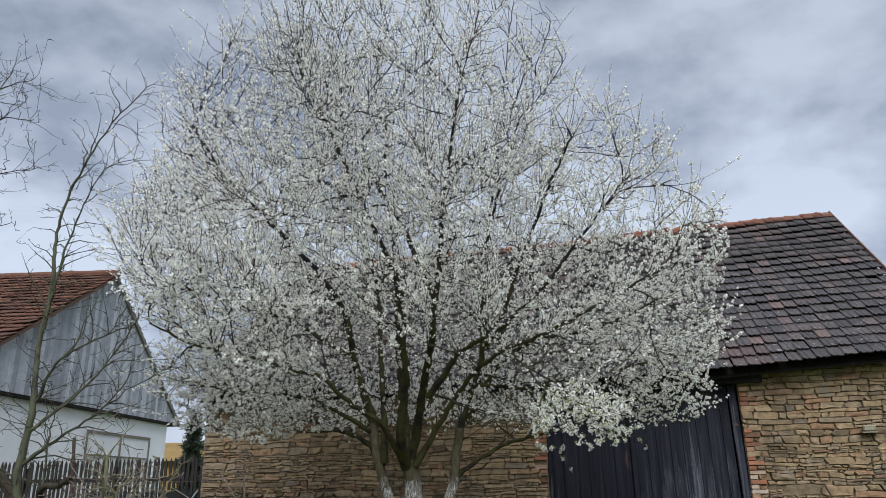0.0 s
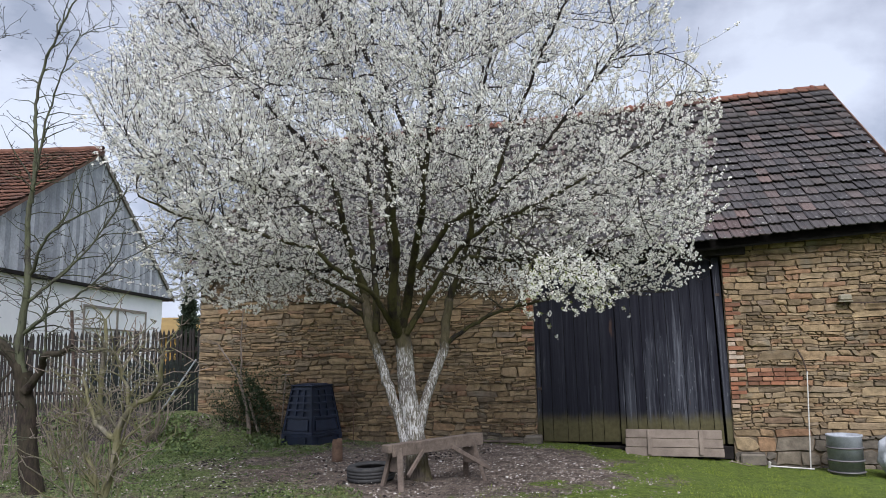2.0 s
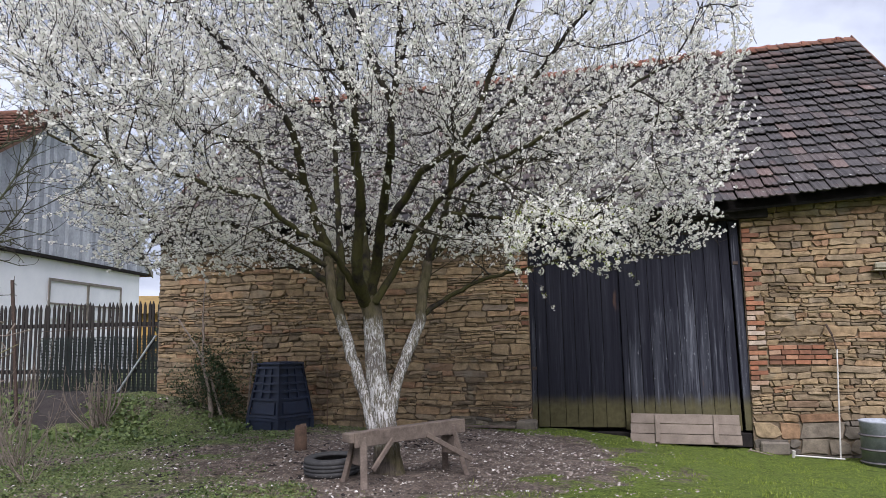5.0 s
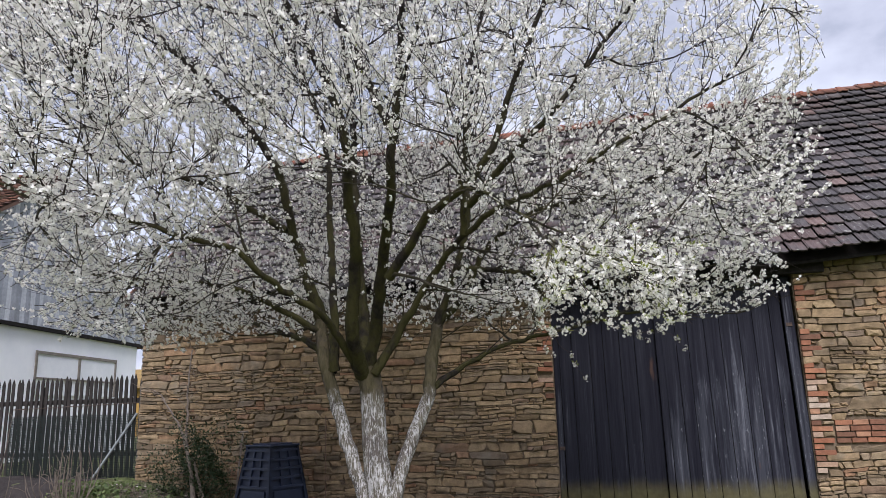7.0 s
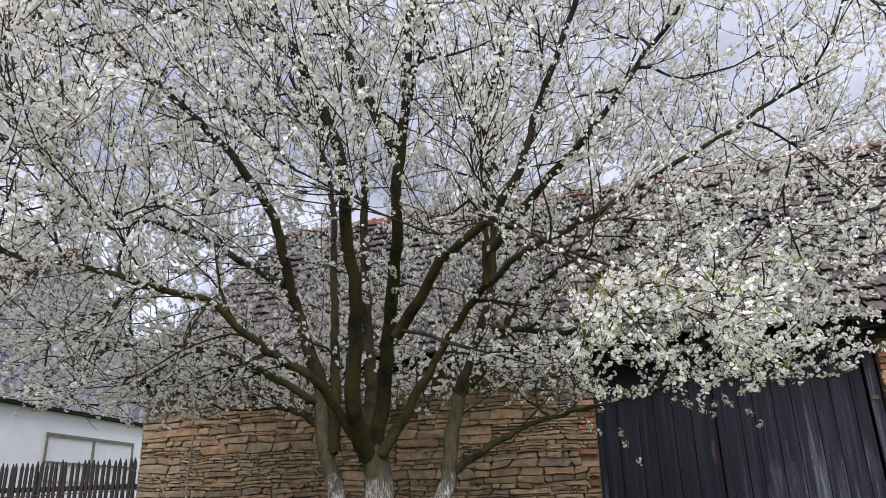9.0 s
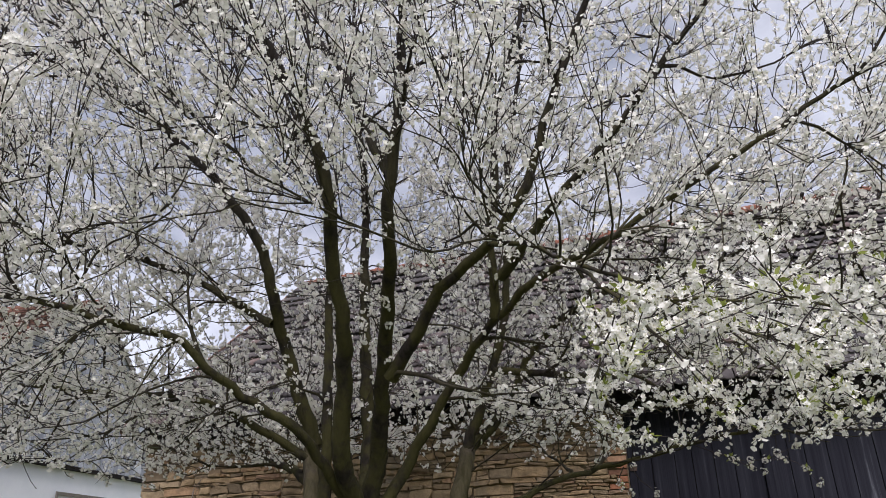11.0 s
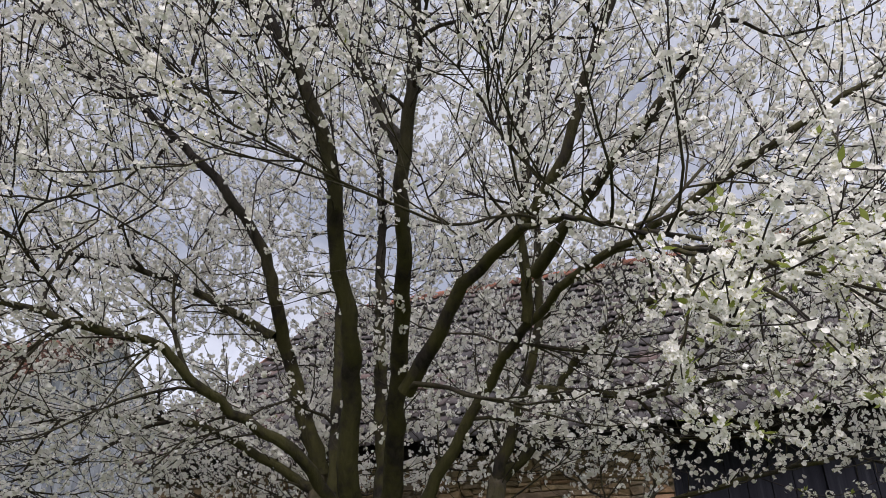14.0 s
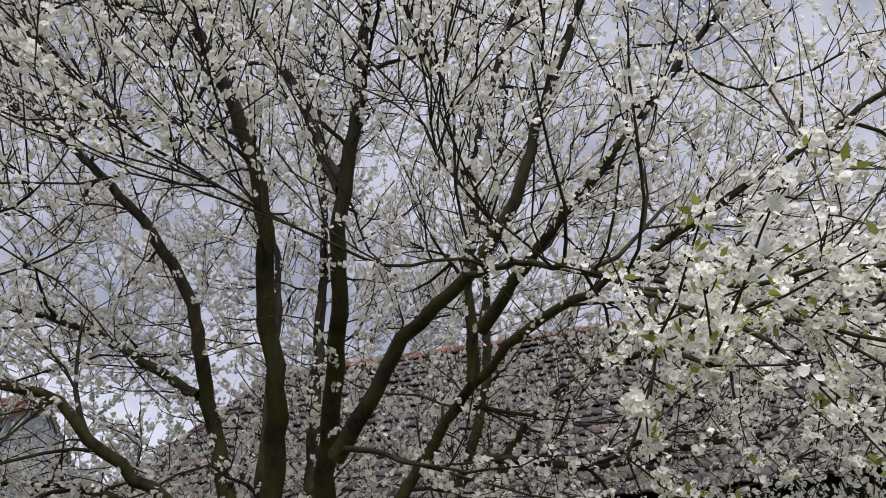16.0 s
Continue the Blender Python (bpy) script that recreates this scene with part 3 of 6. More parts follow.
COURSES, TILE_W = 20, 0.225
TILES = [tile_template(s) for s in range(6)]
tile_meshes = []
COURSE = SLOPE / COURSES
for v, f in TILES:
    me = bpy.data.meshes.new("tile")
    me.from_pydata([(x * TILE_W, y * COURSE, z * 0.11) for x, y, z in v], [], [tuple(q) for q in f.tolist()])
    me.materials.append(TILE)
    tile_meshes.append(me)
pile = Pile()
count, tile_objects, top_row = 0, [], []
for c in range(COURSES):
    s = c / COURSES
    n = int((EAST - WEST + 0.24) / TILE_W)
    for k in range(n):
        x = WEST - 0.1 + (k + 0.5) * TILE_W + RNG.normal(0, 0.006)
        wob = 0.012 * math.sin(x * 1.7 + c) + 0.02 * math.sin(x * 0.6)
        y, z = EAVE_Y - 0.06 + s * (RIDGE_Y - EAVE_Y), eave_z(x) - 0.02 + s * (ridge_z(x) - eave_z(x)) + roof_z(s) + wob
        m = pose(x, y, z, math.degrees(math.atan2(ridge_z(x) - eave_z(x), RIDGE_Y - EAVE_Y)) + RNG.normal(0, 1.3), RNG.normal(0, 1.0), RNG.normal(0, 0.9))
        which = int(RNG.integers(6))
        if c == COURSES - 1:
            top_row.append((which, m))
        elif c < 14 and x > 1.1 and count < 280:
            tile_objects.append((which, m))
            count += 1
        else:
            v, f = TILES[which]
            mm = np.array(m)
            pile.add((v * (TILE_W, COURSE, 0.11)) @ mm[:3, :3].T + mm[:3, 3], f)
# the far slope in the same tiles
for c in range(COURSES):
    s = c / COURSES
    for k in range(int((EAST - WEST + 0.2) / 0.45)):
        x = WEST - 0.1 + (k + 0.5) * 0.45
        m = np.array(pose(x, 2 * RIDGE_Y - EAVE_Y + 0.06 - s * (RIDGE_Y - EAVE_Y), eave_z(x) - 0.02 + s * (ridge_z(x) - eave_z(x)), math.degrees(PITCH), 0, 180))
        v, f = TILES[0]
        pile.add((v * (0.45, COURSE, 0.1)) @ m[:3, :3].T + m[:3, 3], f)
pile.link("tiles", TILE_J, roof, kind="stuff")

# the course under the ridge is of newer red tiles
pile = Pile()
for which, m in top_row:
    mm = np.array(m)
    pile.add((TILES[which][0] * (TILE_W, COURSE, 0.11)) @ mm[:3, :3].T + mm[:3, 3], TILES[which][1])
pile.link("red_tiles", RED_TILE, roof, "course of newer red tiles under the ridge", kind="stuff")

# ridge tiles: half-round, each with a raised collar
n = int((EAST - WEST + 0.2) / 0.36)
prof = [(math.cos(a) * 0.15, math.sin(a) * 0.12) for a in np.linspace(-0.15, math.pi + 0.15, 8)]
rv, rf = [], []
for i, (x, k) in enumerate(((0, 0.93), (0.3, 0.93), (0.31, 1.1), (0.37, 1.12), (0.37, 0.8))):
    rv += [(x, py * k, pz * k) for py, pz in prof]
for i in range(4):
    rf += [(i * 8 + j, i * 8 + j + 1, (i + 1) * 8 + j + 1, (i + 1) * 8 + j) for j in range(7)]
ridge_me = bpy.data.meshes.new("ridge_tile")
ridge_me.from_pydata(rv, [], rf)
ridge_me.materials.append(RIDGE)
for k in range(n):
    ob = new("ridge_tile", ridge_me)
    x = WEST - 0.1 + k * 0.36
    ob.matrix_world = pose(x, RIDGE_Y + RNG.normal(0, 0.008), ridge_z(x) - 0.06 + 0.02 * math.sin(x * 0.8), 0, (-2.8 if x < 3 else 0.0) + RNG.normal(0, 1.0), RNG.normal(0, 1.2))
    hang(ob, roof)
    if k == 0:
        ob["label"] = "orange-red half-round ridge tile"

# verge boards at the gables
for x in (WEST - 0.12, EAST + 0.066):
    bm = bmesh.new()
    beam(bm, (x, EAVE_Y - 0.08, eave_z(x) - 0.045), (x, RIDGE_Y, ridge_z(x) - 0.03), 0.028, 0.15)
    part("verge_board", bm, DARK_ROOF, barn)


# doors: two leaves of upright boards in a timber frame
def door_leaf(x0, x1, y, z0, z1, widths, lean):
    bm = bmesh.new()
    box(bm, pose((x0 + x1) / 2, y + 0.05, (z0 + z1) / 2), x1 - x0 - 0.06, 0.03, z1 - z0 - 0.3, 0.004)
    leaf = part("door_leaf", bm, BEAM, barn, "barn door leaf of black tarred boards, green with algae at the foot")
    total, x = sum(widths), x0
    for wd in widths:
        wd = wd / total * (x1 - x0)
        bm = bmesh.new()
        dz, dy = RNG.uniform(-0.03, 0.02), RNG.uniform(-0.006, 0.008)
        box(bm, pose(x + wd / 2, y + dy, (z0 + z1) / 2 + dz / 2, 0, lean), wd - 0.008, 0.03, z1 - z0 + dz, 0.003)
        part("board", bm, DOOR_TAR if x0 < 0 else DOOR, leaf)
        x += wd
    return leaf


DY = WALL_Y + 0.1
door_leaf(DOOR_W + 0.09, DOOR_MID, DY + 0.02, -0.02, DOOR_TOP, (0.19, 0.27, 0.2, 0.24, 0.22, 0.3), -0.3)
door_leaf(DOOR_MID + 0.1, DOOR_E - 0.16, DY + 0.01, -0.06, DOOR_TOP, (0.2, 0.17, 0.24, 0.22, 0.26, 0.2, 0.24, 0.16), -0.8)
for x, wd, tilt, lab in ((DOOR_W + 0.045, 0.085, 0.0, "grey weathered door post"), (DOOR_MID + 0.05, 0.095, -0.4, "grey weathered middle post"), (DOOR_E - 0.07, 0.13, -1.2, "grey weathered door post")):
    bm = bmesh.new()
    box(bm, pose(x, DY - 0.02, 1.62, 0, tilt), wd, 0.07, 3.34, 0.006)
    part("door_post", bm, DOOR, barn, lab)
for x, z in ((DOOR_W + 0.06, 0.95), (DOOR_E - 0.1, 2.6), (DOOR_W + 0.06, 2.6)):
    bm = bmesh.new()
    box(bm, pose(x, DY - 0.06, z), 0.08, 0.012, 0.05, 0.002)
    part("hinge", bm, IRON, barn, "rusty iron hinge")
bm = bmesh.new()
box(bm, pose((DOOR_W + DOOR_E) / 2, WALL_Y + 0.2, -0.2), DOOR_E - DOOR_W - 0.02, 0.3, 0.22, 0.01)
part("threshold", bm, BEAM, barn)
# near-black sheet added to stand in for the shade behind the gaps of the doors
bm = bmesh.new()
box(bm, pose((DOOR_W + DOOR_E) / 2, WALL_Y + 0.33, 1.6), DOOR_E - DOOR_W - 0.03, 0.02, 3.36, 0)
part("gap_shade_sheet", bm, BEAM, barn)


# bricks at the door jambs and in a mended patch
brick_places = []
z = 0.58
row = 0
while z < 3.3:
    right = 0.26 if row % 2 else 0.125
    if z < 1.55 or RNG.random() > 0.4:
        brick_places.append((DOOR_E + 0.012 + right / 2, z + 0.034, right))
    if 0.92 < z < 1.28:
        x = DOOR_E + 0.3
        while x < DOOR_E + 1.0:
            wd = float(RNG.uniform(0.18, 0.26))
            brick_places.append((x + wd / 2, z + 0.034, wd - 0.012))
            x += wd
    if 1.55 < z < 2.75:
        left = 0.22 if row % 2 else 0.12
        if RNG.random() > 0.4:
            brick_places.append((DOOR_W - 0.012 - left / 2, z + 0.034, left))
    z += 0.078
    row += 1

# rubble stones of the front wall: flat beds of uneven pieces, fitted round the bricks
def course_spans(mid_z):
    """Free stretches of a bed between the ends of the wall, the door and its bricks."""
    if mid_z > DOOR_TOP + 0.2:
        return [(WEST, EAST)]
    spans, x = [], WEST
    busy = sorted([(bx - bw / 2 - 0.006, bx + bw / 2 + 0.006) for bx, bz, bw in brick_places if abs(bz - mid_z) < 0.045] + [(DOOR_W, DOOR_E)])
    for x0, x1 in busy:
        if x0 - x > 0.05:
            spans.append((x, x0))
        x = max(x, x1)
    return spans + [(x, EAST)]


def sway(x, z):
    """Beds rise and fall a little, so that no joint runs straight."""
    return 0.014 * math.sin(1.7 * x + 2.0 * z) + 0.009 * math.sin(5.3 * x - 7.0 * z + 1.0) + 0.006 * math.sin(13.0 * x + 9.0 * z)


lot = []
z = -0.8
while z < 3.62:
    low = z < -0.15
    h = float(RNG.uniform(0.15, 0.26))
    h = 3.7 - z if z + h > 3.58 else h
    x = WEST
    while x < EAST - 0.01:
        seg = float(RNG.uniform(0.7, 2.4))
        seg = EAST - x if x + seg > EAST - 0.2 else seg
        # each stretch has its own number of beds, so that the joints break
        beds = int(RNG.choice((1, 2))) if low else int(np.clip(round(h / RNG.choice((0.05, 0.065, 0.085, 0.12))), 1, 5))
        cuts = np.concatenate([[0], np.cumsum(RNG.dirichlet(np.ones(beds) * 5)) * h])
        for lo, hi in zip(cuts, cuts[1:]):
            for s0, s1 in course_spans(z + (lo + hi) / 2):
                s0, s1 = max(s0, x), min(s1, x + seg)
                while s1 - s0 > 0.035:
                    wd = float(np.clip(RNG.lognormal(math.log(0.13 + 1.4 * (hi - lo)), 0.5), 0.06, 0.62))
                    wd = s1 - s0 if s0 + wd > s1 - 0.07 else wd
                    lot.append((s0, s0 + wd, z + lo, z + hi))
                    s0 += wd
        x += seg
    z += h


def stone_shape(outline, r):
    """A flat stone with chipped edges behind that outline; its worn face looks towards -y."""
    p = np.array(outline)
    mid = p.mean(axis=0)
    reach = np.linalg.norm(p - mid, axis=1)[:, None]
    joint = r.uniform(0.001, 0.004)
    ring = mid + (p - mid) * np.clip(1 - joint / reach * 1.6, 0.5, 1) + r.normal(0, 0.002, p.shape)
    inner = mid + (ring - mid) * np.clip(1 - r.uniform(0.006, 0.017, reach.shape) / reach, 0.5, 1)
    out, tx, tz = r.normal(0.004, 0.008), r.normal(0, 0.03), r.normal(0, 0.06)
    n = len(p)
    v = [(x, 0.05, z) for x, z in ring] + [(x, 0.003 - out * 0.7, z) for x, z in ring]
    v += [(x, -0.012 - out + tx * (x - mid[0]) + tz * (z - mid[1]) + r.normal(0, 0.003), z) for x, z in inner]
    v.append((mid[0], -0.014 - out + r.normal(0, 0.005), mid[1]))
    f = [(k * n + i, k * n + (i + 1) % n, (k + 1) * n + (i + 1) % n, (k + 1) * n + i) for k in (0, 1) for i in range(n)]
    f += [(2 * n + i, 2 * n + (i + 1) % n, 3 * n) for i in range(n)]
    v = np.array(v) + (0, WALL_Y, 0)
    return v, f


stone_objects, rest_v, rest_f, rest_n = [], [], [], 0
foot_v, foot_f, foot_n = [], [], 0
for x0, x1, z0, z1 in lot:
    if z1 > 3.59 and x0 < 2.6:
        continue
    wd, h = x1 - x0, z1 - z0
    jx, jz = min(0.14 * h, 0.1 * wd), 0.07 * h
    skew = RNG.normal(0, 0.26) * h
    ends = [(x0 - skew * 0.5, z0, 1, 1), (x1 - skew * 0.5, z0, -1, 1), (x1 + skew * 0.5, z1, -1, -1), (x0 + skew * 0.5, z1, 1, -1)]
    outline = []
    for k, (px, pz, sx, sz) in enumerate(ends):
        px, pz = px + sx * RNG.uniform(-0.1, 0.5) * jx, pz + sz * RNG.uniform(-0.15, 0.8) * jz
        if RNG.random() < 0.55:
            chip = RNG.uniform(0.06, 0.3) * h
            near_side, far_side = (px, pz + sz * chip), (px + sx * chip * RNG.uniform(0.8, 2.2), pz)
            outline += [near_side, far_side] if k % 2 == 0 else [far_side, near_side]
        else:
            outline.append((px, pz))
        if wd > 1.6 * h and k in (0, 2):
            outline.append(((x0 + x1) / 2 + RNG.normal(0, 0.15) * wd, pz - sz * RNG.uniform(-0.4, 0.6) * jz))
    outline = [(px, pz + sway(px, pz)) for px, pz in outline]
    v, f = stone_shape(outline, RNG)
    v[:, 0] = np.clip(v[:, 0], WEST, EAST)
    if z1 < DOOR_TOP + 0.2:
        v[:, 0] = np.minimum(v[:, 0], DOOR_W - 0.002) if x0 < DOOR_W else np.maximum(v[:, 0], DOOR_E + 0.002)
    if 2.4 < x0 < 4.2 and 0.3 < z0 < 3.0 and len(stone_objects) < 300:
        stone_objects.append((v, f))
    elif z1 < 0.1 + 0.08 * math.sin(2.0 * x0):
        foot_v.append(v)
        foot_f += [tuple(q + foot_n for q in face) for face in f]
        foot_n += len(v)
    else:
        rest_v.append(v)
        rest_f += [tuple(q + rest_n for q in face) for face in f]
        rest_n += len(v)
ob = link_mesh("stones", np.vstack(rest_v), rest_f, STONE_J, front_wall)
ob["kind"] = "stuff"
ob = link_mesh("footing_stones", np.vstack(foot_v), foot_f, FOOTING, front_wall, "large grey footing stones")
ob["kind"] = "stuff"
# quoins at the west corner return round the end of the wall
z = 0.2
while z < 3.5:
    h = RNG.uniform(0.08, 0.16)
    bm = bmesh.new()
    box(bm, pose(WEST + 0.0, WALL_Y + 0.27, z + h / 2), 0.05, 0.5, h * 0.9, 0.012, 0.008)
    part("corner_stone", bm, BLOCK, front_wall)
    z += h


# ---- things by the barn wall ----
def cyl(bm, a, b, r0, r1=None, seg=14):
    a, b = Vector(a), Vector(b)
    d = b - a
    m = Matrix.Translation((a + b) / 2) @ d.to_track_quat("Z", "Y").to_matrix().to_4x4()
    return bmesh.ops.create_cone(bm, cap_ends=True, segments=seg, radius1=r0, radius2=r0 if r1 is None else r1, depth=d.length, matrix=m)


def lathe(profile, seg=32):
    """Verts and quads of a turned shape: profile rows are (radius, z)."""
    a = np.arange(seg) * 2 * np.pi / seg
    v = np.array([(r * math.cos(t), r * math.sin(t), z) for r, z in profile for t in a])
    f = np.array([(i * seg + j, i * seg + (j + 1) % seg, (i + 1) * seg + (j + 1) % seg, (i + 1) * seg + j) for i in range(len(profile) - 1) for j in range(seg)])
    return v, f


# compost bin: a tapered box with a grid of recesses on each side, a hatch and a lid
def compost_bin(x, y, turn):
    z = gz(x, y) - 0.01
    bin_ = thing("compost_bin", x, y, z, "dark blue plastic compost bin with a grid of recesses", "compost bin")
    M = pose(x, y, z, 0, 0, turn)
    H, B, T = 1.08, 0.395, 0.27

    def wide(h):
        return B + (T - B) * max(0, h - 0.22) / (H - 0.22)

    def at(side, s, h, out):
        k = wide(h)
        return M @ pose(0, 0, 0, 0, 0, 90 * side) @ Vector((s * k, -k - out, h))

    bm = bmesh.new()
    rings = []
    for h, k in ((0, B), (0.22, B), (0.225, B - 0.015), (H, T)):
        rings.append([bm.verts.new(M @ Vector((sx * (k - 0.03), sy * (k - 0.03), h))) for sx, sy in ((-1, -1), (1, -1), (1, 1), (-1, 1))])
    for a, b in zip(rings, rings[1:]):
        for i in range(4):
            bm.faces.new((a[i], a[(i + 1) % 4], b[(i + 1) % 4], b[i]))
    bm.faces.new(rings[-1])
    part("body", bm, PLASTIC, bin_)
    for side in range(4):
        def slab(name, s0, s1, h0, h1, th):
            bm = bmesh.new()
            vs = [bm.verts.new(at(side, s, h, o)) for o in (-0.028, th) for s, h in ((s0, h0), (s1, h0), (s1, h1), (s0, h1))]
            for q in ((4, 5, 6, 7), (0, 1, 5, 4), (1, 2, 6, 5), (2, 3, 7, 6), (3, 0, 4, 7)):
                bm.faces.new([vs[i] for i in q])
            part(name, bm, PLASTIC, bin_)
        for s0, s1 in ((-1, -0.86), (0.86, 1)):
            slab("corner_rib", s0, s1, 0.225, H, 0.0)
        for s0 in (-0.335, 0.235):
            slab("rib", s0, s0 + 0.1, 0.5, H - 0.03, -0.004)
        for k in range(5):
            h = 0.5 + k * 0.128
            slab("rib", -0.86, 0.86, h, h + 0.035, -0.001)
        slab("rib", -0.86, 0.86, 0.225, 0.26, 0.0), slab("hatch", -0.7, 0.7, 0.28, 0.47, -0.008)
        slab("foot", -1, -0.8, 0.0, 0.215, 0.004), slab("foot", 0.8, 1, 0.0, 0.215, 0.004), slab("base_rail", -0.8, 0.8, 0.17, 0.215, 0.003), slab("base_panel", -0.55, 0.55, 0.02, 0.16, -0.006)
    bm = bmesh.new()
    box(bm, M @ pose(0, 0, H + 0.014), 2 * T + 0.03, 2 * T + 0.03, 0.03, 0.01)
    box(bm, M @ pose(0, 0, H + 0.035), 2 * T - 0.12, 2 * T - 0.12, 0.02, 0.008)
    part("lid", bm, PLASTIC, bin_, "flat dark blue lid")
    return bin_


compost_bin(-5.2, 13.32, -24.0)

# plank panel leaning on the right door leaf
panel = thing("hoarding", 1.42, 13.78, gz(1.42, 13.78), "weathered hoarding of three planks on two battens against the barn door", "hoarding")
for k in range(3):
    bm = bmesh.new()
    box(bm, pose(1.4, 13.79 + 0.012 * k, -0.17 + k * 0.155, -6, 0.9), 1.68 - 0.02 * k, 0.028, 0.148, 0.005, 0.003)
    part("plank", bm, PALE_WOOD, panel)
for x in (0.98, 1.86):
    bm = bmesh.new()
    box(bm, pose(x, 13.765, 0.0, -6, 1), 0.07, 0.024, 0.42, 0.004)
    part("batten", bm, PALE_WOOD, panel)

# galvanised drum with two hoops
dx, dy = 4.03, 13.28
dz = gz(dx, dy) - 0.02
drum = thing("metal_drum", dx, dy, dz, "galvanised metal drum with dark hoops by the wall", "drum")
v, f = lathe([(0.0, 0.02), (0.25, 0.02), (0.262, 0.0), (0.262, 0.6), (0.274, 0.615), (0.274, 0.64), (0.25, 0.64), (0.245, 0.6), (0.0, 0.585)])
link_mesh("body", v + (dx, dy, dz), f, ZINC, drum, smooth=True)
for h in (0.04, 0.22, 0.42):
    v, f = lathe([(0.26, h), (0.28, h + 0.006), (0.286, h + 0.016), (0.28, h + 0.026), (0.26, h + 0.032)])
    link_mesh("hoop", v + (dx, dy, dz), f, ZINC_DARK, drum, "dark steel hoop")

# white sack
sx, sy = 4.78, 12.95
sz = gz(sx, sy)
sack = thing("sack", sx, sy, sz, "crumpled white woven plastic sack standing on the lawn", "sack")
bm = bmesh.new()
bmesh.ops.create_icosphere(bm, subdivisions=4, radius=1.0)
for q in bm.verts:
    c = q.co.normalized()
    k = 1 + 0.13 * noise.noise(c * 2.3) + 0.06 * noise.noise(c * 6) + 0.03 * noise.noise(c * 14)
    q.co = Vector((sx + c.x * 0.36 * k, sy + c.y * 0.34 * k, sz + max(-0.02, 0.36 + 0.4 * c.z * k)))
part("bag", bm, SACK, sack, smooth=True)
bm = bmesh.new()
bmesh.ops.create_icosphere(bm, subdivisions=3, radius=1.0)
for q in bm.verts:
    c = q.co.normalized()
    k = 1 + 0.3 * noise.noise(c * 4)
    q.co = Vector((sx + 0.03 + c.x * 0.1 * k, sy + c.y * 0.1 * k, sz + 0.76 + 0.07 * c.z * k))
part("tied_neck", bm, SACK, sack, smooth=True)

# hoe leaning on the wall, pale handle upward
hoe = thing("garden_hoe", 3.57, 13.6, gz(3.57, 13.6), "garden hoe with pale wooden handle leaning on the wall", "hoe")
bm = bmesh.new()
cyl(bm, (3.57, 13.6, gz(3.57, 13.6)), (3.71, 13.83, 1.2), 0.012, 0.011)
part("handle", bm, PVC, hoe, "long pale handle")
bm = bmesh.new()
beam(bm, (3.71, 13.83, 1.18), (3.66, 13.84, 1.42), 0.022, 0.022)
box(bm, pose(3.62, 13.83, 1.5, 0, -25), 0.03, 0.02, 0.2, 0.004)
part("blade", bm, IRON, hoe, "rusty iron blade")
pipe = thing("plastic_pipe", 3.25, 13.62, gz(3.25, 13.62), "white plastic pipe lying at the wall foot", "pipe")
bm = bmesh.new()
cyl(bm, (2.92, 13.66, gz(2.92, 13.66) + 0.03), (3.62, 13.57, gz(3.62, 13.57) + 0.02), 0.013)
part("tube", bm, PVC, pipe)
bm = bmesh.new()
cyl(bm, (2.93, 13.66, gz(2.92, 13.66)), (2.94, 13.64, gz(2.92, 13.66) + 0.1), 0.024)
part("elbow", bm, PVC, pipe)
for x0, y0, x1, y1 in ((2.3, 13.6, 2.62, 13.55), (2.35, 13.72, 2.28, 13.62)):
    z0 = gz(x0, y0) + 0.02
    stick = thing("stick", x0, y0, z0, "dry pale stick lying at the wall foot", "stick", group="sticks at the wall foot")
    bm = bmesh.new()
    cyl(bm, (x0, y0, z0 + 0.03), (x1, y1, gz(x1, y1) + 0.015), 0.012, 0.007, 7)
    part("stem", bm, DRY_STEM, stick)

# wall lamp with conduit
lamp = thing("wall_lamp", 4.44, 13.88, 2.43, "old dusty outdoor lamp fixed to the stone wall", "lamp")
bm = bmesh.new()
box(bm, pose(4.44, 13.84, 2.47), 0.2, 0.1, 0.1, 0.02)
part("housing", bm, LAMP_BODY, lamp)
bm = bmesh.new()
box(bm, pose(4.43, 13.84, 2.4), 0.24, 0.13, 0.02, 0.004)
part("cover", bm, LAMP_BODY, lamp)
bm = bmesh.new()
cyl(bm, (4.42, 13.85, 2.39), (4.42, 13.85, 2.33), 0.025, 0.02)
part("socket", bm, IRON, lamp)
conduit = thing("cable_conduit", 5.2, 13.87, 2.37, "thin grey cable conduit clipped along the wall", "conduit")
bm = bmesh.new()
cyl(bm, (4.5, 13.868, 2.37), (EAST - 0.05, 13.868, 2.36), 0.007, None, 8)
part("pipe", bm, IRON, conduit)
for x in (4.7, 5.3, 5.8):
    bm = bmesh.new()
    box(bm, pose(x, 13.866, 2.368), 0.02, 0.03, 0.035, 0.002)
    part("clip", bm, IRON, conduit)

# garden tool by the compost bin, and a thin rusty rod on the wall
tool = thing("garden_tool", -5.94, 13.6, gz(-5.94, 13.6), "garden tool with crossbar handle stood against the wall", "tool")
bm = bmesh.new()
cyl(bm, (-5.94, 13.58, gz(-5.94, 13.58)), (-5.95, 13.82, 1.27), 0.016)
part("shaft", bm, DRY_STEM, tool)
bm = bmesh.new()
cyl(bm, (-6.03, 13.815, 1.28), (-5.86, 13.825, 1.285), 0.016)
part("crossbar", bm, DRY_STEM, tool)
rod = thing("iron_rod", -4.55, 13.8, gz(-4.55, 13.8), "thin rusty iron rod standing against the wall", "rod")
bm = bmesh.new()
